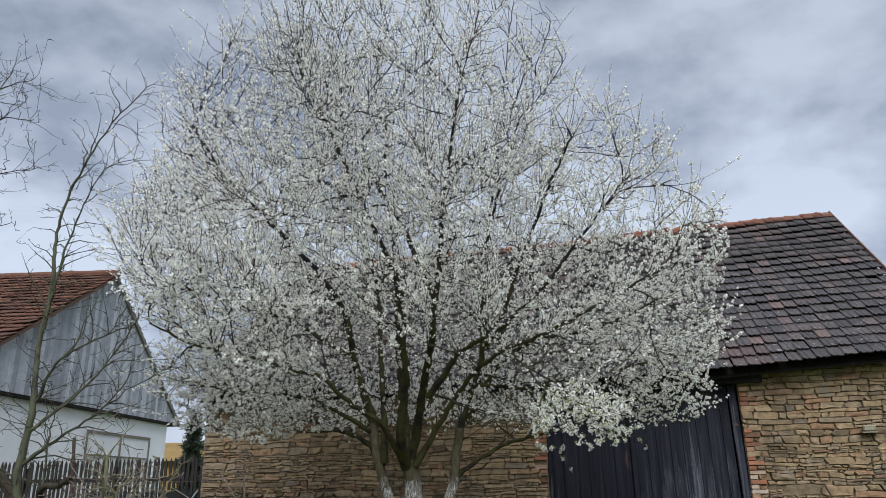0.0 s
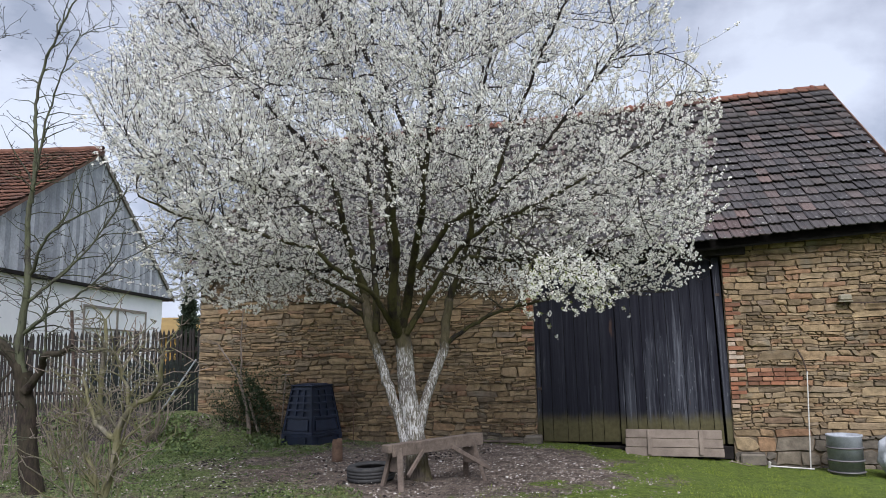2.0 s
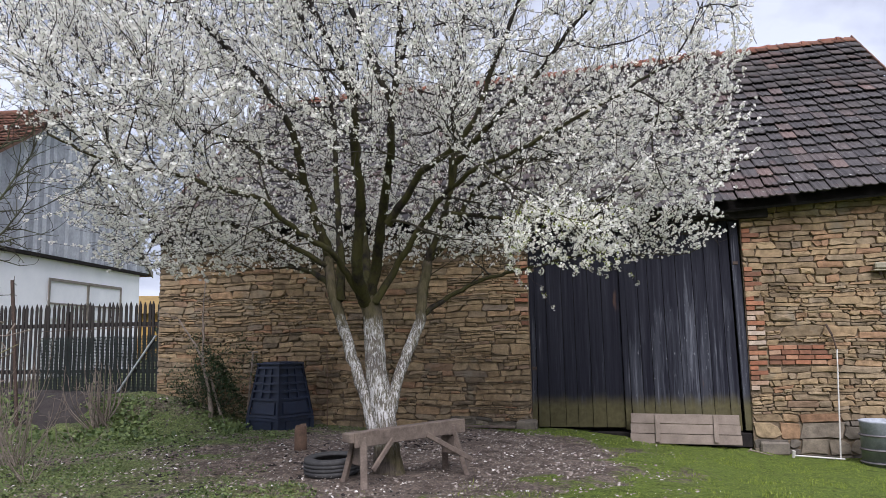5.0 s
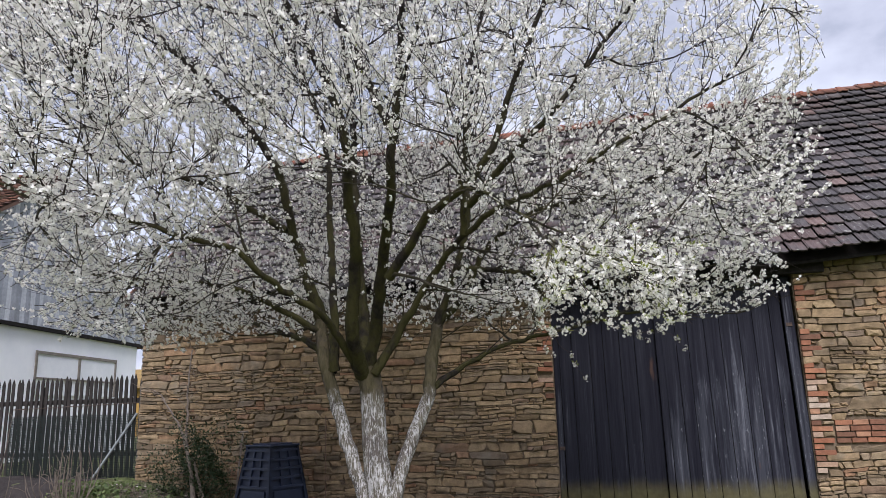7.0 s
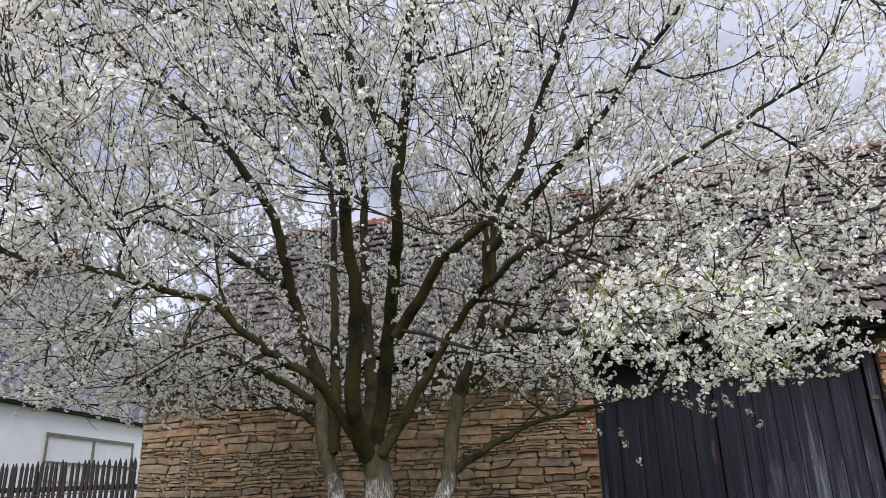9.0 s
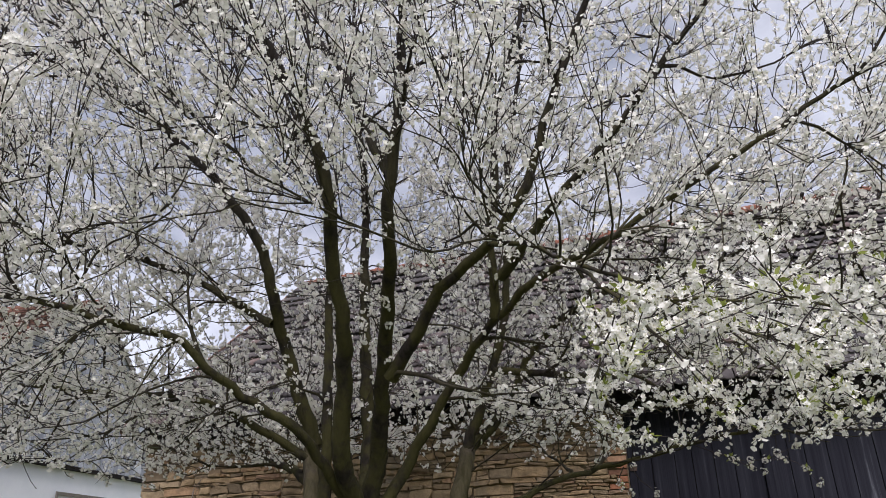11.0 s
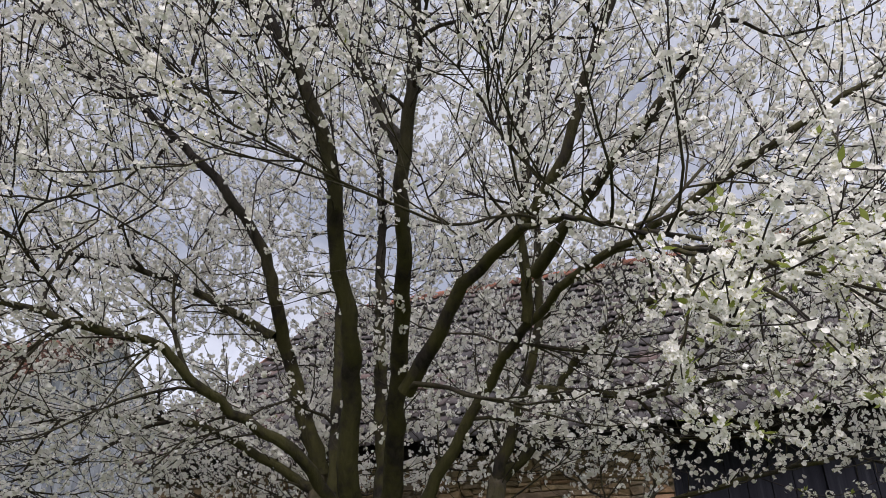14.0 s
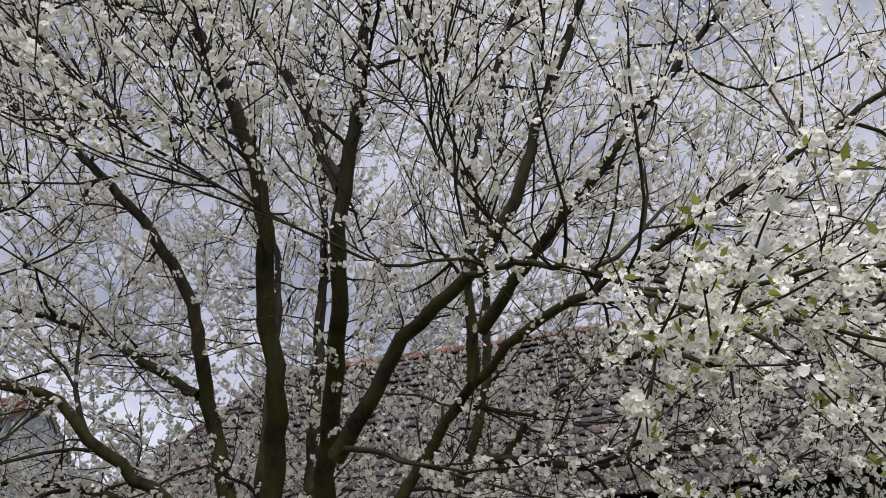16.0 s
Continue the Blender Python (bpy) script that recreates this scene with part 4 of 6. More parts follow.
cyl(bm, (-4.53, 13.78, gz(-4.5, 13.8)), (-4.56, 13.84, 1.5), 0.008, None, 7)
part("bar", bm, STUMP, rod)

# blocks of stone at the door posts
for x, y, sx_, sy_, sz_ in ((-1.08, 13.8, 0.34, 0.3, 0.16), (2.72, 13.86, 0.42, 0.12, 0.2)):
    bs = thing("stone_block", x, y, gz(x, y), "rough dark foundation stone beside the barn door", "stone", group="foundation stones")
    bm = bmesh.new()
    box(bm, pose(x, y, gz(x, y) + sz_ / 2 - 0.03, 0, 0, random.uniform(-4, 4)), sx_, sy_, sz_, 0.025, 0.012)
    part("block", bm, BLOCK, bs)

# cut log standing on end
lx, ly = -3.88, 11.0
lz = gz(lx, ly)
log = thing("log_stump", lx, ly, lz, "short cut log standing upright on the soil", "log")
v, f = lathe([(0.0, -0.02), (0.088, -0.02), (0.085, 0.1), (0.08, 0.26), (0.078, 0.3), (0.068, 0.312), (0.0, 0.316)], 18)
v = v * (1 + 0.05 * RNG.standard_normal((len(v), 1))) + (lx, ly, lz)
link_mesh("trunk", v, f, STUMP, log, smooth=True)

# tyre lying on the ground
tx, ty = -2.86, 9.42
tz = gz(tx, ty)
tyre = thing("car_tyre", tx, ty, tz, "worn black car tyre lying flat beside the tree", "tyre")
prof = [(0.2, 0.02), (0.21, 0.01), (0.27, 0.0), (0.295, 0.012), (0.308, 0.03), (0.312, 0.055), (0.304, 0.06), (0.304, 0.068), (0.314, 0.073), (0.315, 0.095), (0.306, 0.1), (0.306, 0.108), (0.315, 0.113), (0.314, 0.133), (0.305, 0.138), (0.305, 0.146), (0.311, 0.15), (0.306, 0.175), (0.292, 0.192), (0.265, 0.2), (0.21, 0.19), (0.195, 0.175), (0.2, 0.16), (0.25, 0.14), (0.28, 0.1), (0.25, 0.05), (0.2, 0.03)]
v, f = lathe(prof, 48)
link_mesh("tread", v @ np.array(pose(0, 0, 0, 2, -1))[:3, :3].T + (tx, ty, tz), f, RUBBER, tyre, smooth=True)

# sawhorse: a split beam on four splayed legs with braces
h0, h1 = Vector((-2.5, 8.82, 0.48)), Vector((-1.52, 9.96, 0.51))
ax = (h1 - h0).normalized()
side = Vector((ax.y, -ax.x, 0))
horse = thing("sawhorse", (h0.x + h1.x) / 2, (h0.y + h1.y) / 2, 0.0, "old grey-brown wooden sawhorse with splayed legs", "sawhorse")
bm = bmesh.new()
beam(bm, h0, h1, 0.17, 0.1, 0.012)
part("beam", bm, TRESTLE, horse, "heavy weathered beam")
bm = bmesh.new()
beam(bm, h0 + side * 0.085 + ax * 0.05 + Vector((0, 0, -0.02)), h1 + side * 0.085 + Vector((0, 0, -0.02)), 0.03, 0.15, 0.006)
part("side_board", bm, TRESTLE, horse)
for along in (0.16, 1.34):
    for sgn in (1, -1):
        top = h0 + ax * along + side * 0.075 * sgn + Vector((0, 0, 0.0))
        foot = h0 + ax * (along + (-0.07 if along < 1 else 0.1)) + side * 0.2 * sgn
        foot.z = gz(foot.x, foot.y) - 0.01
        bm = bmesh.new()
        beam(bm, top, foot, 0.075, 0.05, 0.007)
        part("leg", bm, TRESTLE, horse)
    bm = bmesh.new()
    c = h0 + ax * along
    box(bm, Matrix.Translation((c.x, c.y, 0.29)) @ side.to_track_quat("X", "Z").to_matrix().to_4x4(), 0.24, 0.035, 0.2, 0.008)
    part("leg_board", bm, TRESTLE, horse)
for a0, a1, z1 in ((0.5, 0.2, 0.16), (0.95, 1.52, 0.12)):
    p0 = h0 + ax * a0 + side * 0.115
    p1 = h0 + ax * a1 + side * 0.19
    p0.z, p1.z = 0.44, z1
    bm = bmesh.new()
    beam(bm, p0, p1, 0.03, 0.055, 0.006)
    part("brace", bm, TRESTLE, horse)
# plank lying at the wall foot
pl = thing("plank", -0.95, 13.45, gz(-2.0, 13.5), "weathered plank lying on the soil along the wall", "plank")
bm = bmesh.new()
beam(bm, (-2.55, 13.62, gz(-2.55, 13.6) + 0.035), (-1.25, 13.55, gz(-1.25, 13.55) + 0.035), 0.12, 0.035, 0.006)
part("board", bm, TRESTLE, pl)

# ---- fence ----
FENCE_Y = 14.32
fence = thing("picket_fence", -11.0, FENCE_Y, 0.55, "dark weathered wooden picket fence joining the barn", "fence")
bm = bmesh.new()
hv = [(-0.028, 0), (0.028, 0), (0.028, 1.0), (0.0, 1.055), (-0.028, 1.0)]
for yy in (-0.011, 0.011):
    for a, b in hv:
        bm.verts.new((a, yy, b * 1.62))
bm.verts.ensure_lookup_table()
a, b = bm.verts[:5], bm.verts[5:]
bm.faces.new(a), bm.faces.new(b[::-1])
for i in range(5):
    bm.faces.new((a[i], b[i], b[(i + 1) % 5], a[(i + 1) % 5]))
bmesh.ops.recalc_face_normals(bm, faces=bm.faces)
picket_me = bpy.data.meshes.new("picket")
bm.to_mesh(picket_me)
bm.free()
picket_me.materials.append(FENCE)
x = -8.03
while x > -14.1:
    ob = new("picket", picket_me)
    ob.matrix_world = pose(x, FENCE_Y - 0.03, 0.57 + RNG.normal(0, 0.012), 0, RNG.normal(0, 0.5), 0)
    hang(ob, fence)
    x -= 0.1 + RNG.normal(0, 0.003)
for z in (0.95, 1.85):
    bm = bmesh.new()
    box(bm, pose(-11.05, FENCE_Y + 0.02, z), 6.1, 0.05, 0.08, 0.006)
    part("rail", bm, FENCE, fence)
for x in (-8.0, -10.2, -12.4, -14.1):
    bm = bmesh.new()
    box(bm, pose(x, FENCE_Y + 0.09, 1.25), 0.09, 0.08, 1.75, 0.008)
    part("post", bm, FENCE, fence)

# wire netting in front of the fence, with a braced steel post
net = thing("wire_netting", -9.2, FENCE_Y - 0.14, 0.55, "dark green wire netting stretched before the fence", "netting")
pile = Pile()
quad = np.array([(0, 1, 2, 3)])
for k in range(96):
    x = -8.05 - k * 0.027
    pile.add([(x, FENCE_Y - 0.14, 0.55), (x - 0.011, FENCE_Y - 0.143, 0.55), (x - 0.011, FENCE_Y - 0.143, 1.62 + 0.02 * math.sin(k * 0.2)), (x, FENCE_Y - 0.14, 1.62 + 0.02 * math.sin(k * 0.2))], quad)
for k in range(38):
    z = 0.56 + k * 0.028
    pile.add([(-8.05, FENCE_Y - 0.145, z), (-8.05, FENCE_Y - 0.147, z + 0.011), (-10.64, FENCE_Y - 0.147, z + 0.011), (-10.64, FENCE_Y - 0.145, z)], quad)
pile.link("wires", MESH_NET, net, kind="stuff")
bm = bmesh.new()
cyl(bm, (-8.05, FENCE_Y - 0.15, 0.5), (-8.05, FENCE_Y - 0.15, 1.95), 0.024, None, 10)
part("post", bm, MESH_NET, net)
bm = bmesh.new()
cyl(bm, (-8.1, FENCE_Y - 0.17, 1.62), (-8.85, FENCE_Y - 0.22, 0.55), 0.02, None, 10)
part("brace", bm, STEEL, net, "pale blue-grey steel brace tube")
bm = bmesh.new()
cyl(bm, (-8.05, FENCE_Y - 0.15, 1.8), (-10.6, FENCE_Y - 0.15, 1.74), 0.008, None, 7)
part("top_wire", bm, IRON, net)
gp = thing("steel_post", -9.5, 12.4, gz(-9.5, 12.4), "dark steel garden post standing in the bed", "post")
bm = bmesh.new()
cyl(bm, (-9.5, 12.4, gz(-9.5, 12.4) - 0.05), (-9.75, 12.4, 2.6), 0.03, None, 10)
part("tube", bm, IRON, gp)

# bare soil on the bank below the fence
sxs, sys_ = np.arange(-14.5, -8.35, 0.16), np.arange(12.45, 14.3, 0.12)
SX, SY = np.meshgrid(sxs, sys_, indexing="ij")
edge = np.minimum(np.minimum((SX + 14.6) / 0.3, (-8.3 - SX) / 0.6), np.minimum((SY - 12.4) / 0.35, 3))
SZ = ground_z(SX, SY) + 0.035 * np.clip(edge, -1, 1) - 0.01 + 0.018 * RNG.standard_normal(SX.shape)
si, sj = np.meshgrid(np.arange(len(sxs) - 1), np.arange(len(sys_) - 1), indexing="ij")
sw = len(sys_)
sf = np.stack([si * sw + sj, (si + 1) * sw + sj, (si + 1) * sw + sj + 1, si * sw + sj + 1], axis=-1).reshape(-1, 4)
bed = link_mesh("soil_bed", np.stack([SX, SY, SZ], -1).reshape(-1, 3), sf, SOIL, smooth=True)
tagged(bed, "bank of bare dark garden soil below the fence", "soil bed", kind="structure")

# ---- neighbouring house with boarded gable ----
HA = np.array([-15.77, 25.39])
HU = np.array([math.cos(radians(98.5)), math.sin(radians(98.5))])
HN = np.array([HU[1], -HU[0]])


def hp(s, d, z):
    """A place by the house: s along the gable from its far corner, d into the house, z up."""
    q = HA + HU * s - HN * d
    return (q[0], q[1], z)


def prism(bm, corners, d0, d1):
    """A slab with that outline on the gable, from depth d0 to d1."""
    a = [bm.verts.new(hp(s, d0, z)) for s, z in corners]
    b = [bm.verts.new(hp(s, d1, z)) for s, z in corners]
    bm.faces.new(a), bm.faces.new(b[::-1])
    n = len(corners)
    for i in range(n):
        bm.faces.new((a[i], b[i], b[(i + 1) % n], a[(i + 1) % n]))


house = thing("house", *hp(-5.6, 5, 0), "white rendered farmhouse with grey boarded gable and red tiles", "house")
NEAR, FAR, APEX, G_BASE, TOP = -11.3, -0.4, -5.6, 4.02, 8.25
bm = bmesh.new()
prism(bm, [(NEAR, -0.5), (FAR, -0.5), (FAR, G_BASE), (NEAR, G_BASE)], 0.06, 9.0)
bmesh.ops.recalc_face_normals(bm, faces=bm.faces)
part("wall", bm, PLASTER, house, "white lime-plastered wall")
bm = bmesh.new()
prism(bm, [(NEAR - 0.25, G_BASE + 0.02), (FAR + 0.55, G_BASE + 0.02), (APEX, TOP - 0.15)], 0.04, 8.9)
bmesh.ops.recalc_face_normals(bm, faces=bm.faces)
part("gable_core", bm, BEAM, house)
s = NEAR - 0.2
while s < FAR + 0.5:
    wd = 0.19 + RNG.uniform(-0.02, 0.02)
    m_ = s + wd / 2

    def verge(q):
        return TOP - 0.1 - (0.715 if q > APEX else 0.61) * abs(q - APEX)
    t0, t1 = verge(s), verge(s + wd - 0.008)
    if min(t0, t1) > G_BASE + 0.02:
        bm = bmesh.new()
        k = RNG.uniform(0, 0.012)
        prism(bm, [(s, G_BASE - 0.03 + RNG.normal(0, 0.01)), (s + wd - 0.008, G_BASE - 0.03), (s + wd - 0.008, t1), (s, t0)], -0.03 - k, 0.03)
        bmesh.ops.recalc_face_normals(bm, faces=bm.faces)
        part("gable_board", bm, BOARD, house)
    s += wd
bm = bmesh.new()
prism(bm, [(NEAR - 0.2, G_BASE - 0.13), (FAR + 0.4, G_BASE - 0.13), (FAR + 0.4, G_BASE - 0.035), (NEAR - 0.2, G_BASE - 0.035)], -0.07, 0.05)
bmesh.ops.recalc_face_normals(bm, faces=bm.faces)
part("drip_board", bm, BEAM, house, "dark drip board under the gable boards")
for sgn, e in ((1, FAR + 0.75), (-1, NEAR - 0.55)):
    bm = bmesh.new()
    ze = TOP - (0.715 if sgn > 0 else 0.61) * abs(e - APEX)
    prism(bm, [(APEX, TOP), (e, ze), (e, ze - 0.1), (APEX, TOP - 0.1)], -0.06 if sgn > 0 else -0.22, 9.2)
    bmesh.ops.recalc_face_normals(bm, faces=bm.faces)
    rf_ = part("roof", bm, DARK_ROOF, house)
    pile = Pile()
    ln = math.hypot(e - APEX, ze - TOP)
    rows_, cols_ = int(ln / 0.3), int(9.4 / 0.24)
    u3 = np.array([HU[0] * (APEX - e) / ln, HU[1] * (APEX - e) / ln, (TOP - ze) / ln])
    w3 = np.array([-HN[0], -HN[1], 0.0])
    n3 = np.cross(w3, u3) * (1 if np.cross(w3, u3)[2] > 0 else -1)
    R3 = np.stack([w3, u3, n3], axis=1)
    for r_ in range(rows_):
        for c_ in range(cols_):
            o = np.array(hp(e, (-0.08 if sgn > 0 else -0.24) + (c_ + 0.5) * 0.24, ze + 0.012)) + u3 * (r_ * ln / rows_) + n3 * RNG.normal(0.0, 0.006)
            v, f = TILES[int(RNG.integers(6))]
            pile.add((v * (0.24, 0.3, 0.12)) @ R3.T + o, f)
    pile.link("roof_tiles", RED_TILE, rf_, "red clay roof tiles", kind="stuff")
for e, k in ((FAR + 0.75, 0.715),):
    bm = bmesh.new()
    ze = TOP - k * abs(e - APEX)
    prism(bm, [(APEX, TOP + 0.02), (e, ze + 0.02), (e, ze - 0.14), (APEX, TOP - 0.14)], -0.1, -0.065)
    bmesh.ops.recalc_face_normals(bm, faces=bm.faces)
    part("verge_board", bm, GREY_WOOD, house)
v_, f_ = tube([hp(APEX, -0.15 + 0.5 * k, TOP + 0.03 + 0.01 * (k % 2)) for k in range(20)], [0.12] * 20, 8)
link_mesh("ridge_cap", v_, f_, RED_TILE, house)
# old white double door high in the wall, in a grey frame
dr = bmesh.new()
prism(dr, [(-5.95, 2.2), (-1.85, 2.2), (-1.85, 3.3), (-5.95, 3.3)], 0.02, 0.055)
bmesh.ops.recalc_face_normals(dr, faces=dr.faces)
gate = part("door", dr, PLASTER_GREY, house, "pale painted double door")
for s0, s1, z0, z1 in ((-6.0, -1.8, 3.28, 3.36), (-6.0, -5.92, 2.2, 3.28), (-1.88, -1.8, 2.2, 3.28), (-3.95, -3.85, 2.2, 3.28), (-6.0, -1.8, 2.62, 2.67)):
    bm = bmesh.new()
    prism(bm, [(s0, z0), (s1, z0), (s1, z1), (s0, z1)], -0.01, 0.018)
    bmesh.ops.recalc_face_normals(bm, faces=bm.faces)
    part("frame", bm, GREY_WOOD, gate)

# ochre house and a conifer far behind the fence
ochre = thing("ochre_house", -24.0, 42.0, 0.0, "small ochre house with dark roof among trees", "house")
bm = bmesh.new()
box(bm, pose(-24.0, 43.0, 1.55, 0, 0, 20), 7.0, 6.0, 3.3, 0)
part("wall", bm, YELLOW, ochre)
bm = bmesh.new()
M = pose(-24.0, 43.0, 3.15, 0, 0, 20)
pts = [bm.verts.new(M @ Vector(q)) for q in ((-3.9, -3.5, 0), (3.9, -3.5, 0), (3.9, 3.5, 0), (-3.9, 3.5, 0), (-3.9, 0, 1.2), (3.9, 0, 1.2))]
for q in ((0, 1, 5, 4), (2, 3, 4, 5), (0, 4, 3), (1, 2, 5), (3, 2, 1, 0)):
    bm.faces.new([pts[i] for i in q])
bmesh.ops.recalc_face_normals(bm, faces=bm.faces)
part("roof", bm, OCHRE_ROOF, ochre, "brownish yellow roof")
for cx, cy, ch in ((-20.2, 34.5, 5.3), (-25.5, 47.0, 9.5)):
    con = thing("conifer", cx, cy, 0.0, "dark green conifer behind the fence", "tree", group="far conifers")
    v, f = tube([(cx, cy, -0.1), (cx + 0.05, cy, ch * 0.5), (cx, cy, ch)], [0.16, 0.1, 0.02], 8)
    link_mesh("trunk", v, f, APPLE_BARK, con)
    n = 9000
    h = RNG.uniform(0.08, 1, n) ** 1.0
    rad = (1 - h) * ch * 0.27 * np.sqrt(RNG.random(n)) * (0.75 + 0.35 * np.sin(h * 46)) + 0.05
    a = RNG.uniform(0, 2 * np.pi, n)
    P = np.stack([cx + rad * np.cos(a), cy + rad * np.sin(a), ch * h - 0.25 * rad], 1)
    D = np.stack([np.cos(a), np.sin(a), RNG.normal(-0.1, 0.5, n)], 1)
    v, f = scatter(np.array([(0, -0.12, 0), (1, -0.05, -0.1), (1, 0.05, -0.1), (0, 0.12, 0)]), quad, P, turns_to(np.cross(D, RNG.standard_normal((n, 3)))), RNG.uniform(0.15, 0.32, n))
    ob = link_mesh("crown", v, f, CONIFER, con)

# ---- the flowering plum tree ----
SHOOTS, TUFT_GAP = 11600, 0.085
TX, TY = -2.3, 9.62
plum = thing("plum_tree", TX, TY, 0.0, "old plum tree in full white blossom with limewashed trunk", "tree")

HEART = np.array([-2.8, 9.1, 4.1])
HALF = np.array([3.5, 3.3, 4.45])


def inside(p):
    """How far out in the crown the points lie: 0 at its heart, 1 at its edge. A lobe reaches towards the barn doors."""
    q = (p - HEART) / HALF
    q[:, 0] = q[:, 0] * np.where(q[:, 0] < 0, 1.1, 1.0) * (1 + 0.1 * np.clip(q[:, 2], 0, 1) * (q[:, 0] < 0))
    low = np.where(q[:, 2] < 0, 0.5, 1.0)
    q[:, 2] = q[:, 2] / low
    a = np.arctan2(q[:, 1], q[:, 0])
    rim = 1 + 0.07 * np.sin(3 * a + 1.0) + 0.06 * np.sin(5 * a + 4 * q[:, 2]) + 0.05 * np.sin(7 * q[:, 2] + 2 * a)
    main = np.linalg.norm(q, axis=1) / rim
    lobe = np.linalg.norm((p - np.array([0.3, 10.3, 3.7])) / np.array([1.65, 2.0, 1.2]), axis=1)
    west = np.linalg.norm((p - np.array([-5.0, 9.9, 3.1])) / np.array([1.4, 2.0, 0.9]), axis=1)
    side = np.linalg.norm((p - np.array([-5.2, 9.1, 5.0])) / np.array([1.5, 1.7, 1.4]), axis=1)
    top = np.linalg.norm((p - np.array([-1.5, 8.8, 7.0])) / np.array([1.65, 1.6, 1.75]), axis=1)
    high = np.linalg.norm((p - np.array([-4.55, 8.9, 6.6])) / np.array([1.6, 1.7, 1.85]), axis=1)
    droop = np.linalg.norm((p - np.array([0.6, 11.0, 2.75])) / np.array([1.3, 1.0, 0.6]), axis=1)
    east = np.linalg.norm((p - np.array([0.1, 9.4, 5.4])) / np.array([1.3, 1.7, 1.45]), axis=1)
    east = np.minimum(east, np.linalg.norm((p - np.array([0.75, 9.5, 4.75])) / np.array([1.2, 1.6, 1.05]), axis=1))
    spray = np.linalg.norm((p - np.array([-0.24, 7.35, 2.3])) / np.array([0.6, 0.9, 0.42]), axis=1)
    back = np.linalg.norm((p - np.array([-2.3, 11.2, 2.95])) / np.array([2.7, 1.4, 0.8]), axis=1)
    main = np.minimum(main, np.minimum(back, side))
    return np.minimum(np.minimum(np.minimum(main, np.minimum(top, east)), np.minimum(droop, spray)), np.minimum(high, np.minimum(lobe, west)))


nodes_p, nodes_r, nodes_d = [], [], []
HOST = [plum]
limb_lines = []


def remember(p, r, every=1):
    d = np.gradient(p, axis=0)
    d /= np.linalg.norm(d, axis=1)[:, None] + 1e-9
    nodes_p.append(p[::every]), nodes_r.append(r[::every]), nodes_d.append(d[::every])


def limb(points, r0, r1, material=None, name="limb", sides=9, start=0):
    p = spline(points, 0.09)
    p[1:-1] += 0.012 * np.cumsum(RNG.standard_normal(p[1:-1].shape), axis=0) * 0.35 + 0.006 * RNG.standard_normal(p[1:-1].shape)
    t = np.linspace(0, 1, len(p))
    r = r0 + (r1 - r0) * t ** 0.6
    v, f = tube(p, r, sides, 0.035)
    ob = link_mesh(name, v, f, material or BARK, HOST[0], smooth=True)
    start = min(start, len(p) - 4)
    remember(p[start:], r[start:])
    limb_lines.append((p[start:], r[start:]))
    return ob


# trunk with spreading foot, two side stems grown from it, all limewashed
p = spline([(-2.26, 9.6, -0.12), (-2.28, 9.6, 0.12), (-2.31, 9.6, 0.55), (-2.41, 9.62, 1.12), (-2.46, 9.67, 1.7), (-2.53, 9.65, 2.1)], 0.06)
t = np.linspace(0, 1, len(p))
v, f = tube(p, 0.136 + 0.085 * np.exp(-t * 9) - 0.028 * t, 16, 0.03)
link_mesh("trunk", v, f, BARK_LIME, plum, "limewashed trunk with flaking white bark", True)
limb([(-2.42, 9.57, 0.42), (-2.5, 9.56, 0.75), (-2.64, 9.6, 1.19), (-2.86, 9.7, 1.77), (-2.99, 9.78, 2.15), (-3.07, 9.9, 2.49)], 0.068, 0.062, BARK_LIME, start=20)
limb([(-2.27, 9.6, 0.6), (-2.2, 9.64, 0.9), (-2.12, 9.75, 1.25), (-1.98, 9.9, 1.65), (-1.96, 10.0, 2.0), (-1.92, 10.2, 2.4)], 0.068, 0.062, BARK_LIME, start=20)
# big limbs
limb([(-3.05, 9.9, 2.45), (-3.31, 9.8, 3.18), (-3.35, 9.55, 3.6), (-3.39, 9.42, 3.95), (-3.63, 9.25, 4.38), (-3.98, 9.1, 4.79), (-4.4, 8.95, 5.25), (-5.0, 8.7, 5.9), (-5.5, 8.5, 6.7)], 0.068, 0.014)
limb([(-3.36, 9.64, 3.4), (-3.73, 9.6, 3.62), (-4.19, 9.5, 3.9), (-4.88, 9.3, 4.14), (-5.42, 9.2, 4.32), (-6.1, 9.1, 4.65)], 0.04, 0.012)
limb([(-2.55, 9.5, 1.95), (-2.69, 9.0, 2.42), (-2.98, 8.7, 2.66), (-3.13, 8.5, 2.79), (-3.28, 8.4, 2.97), (-3.64, 8.2, 3.05), (-4.0, 8.1, 3.19), (-4.6, 7.9, 3.3), (-5.3, 7.8, 3.6)], 0.045, 0.012)
limb([(-2.87, 9.7, 1.95), (-3.3, 10.15, 2.26), (-3.92, 10.8, 2.46), (-4.61, 11.2, 2.65), (-5.98, 11.5, 2.8)], 0.05, 0.012)
limb([(-3.0, 9.85, 2.3), (-3.45, 9.75, 2.6), (-4.0, 9.6, 2.85), (-4.8, 9.5, 2.95), (-5.8, 9.5, 3.1)], 0.042, 0.012)
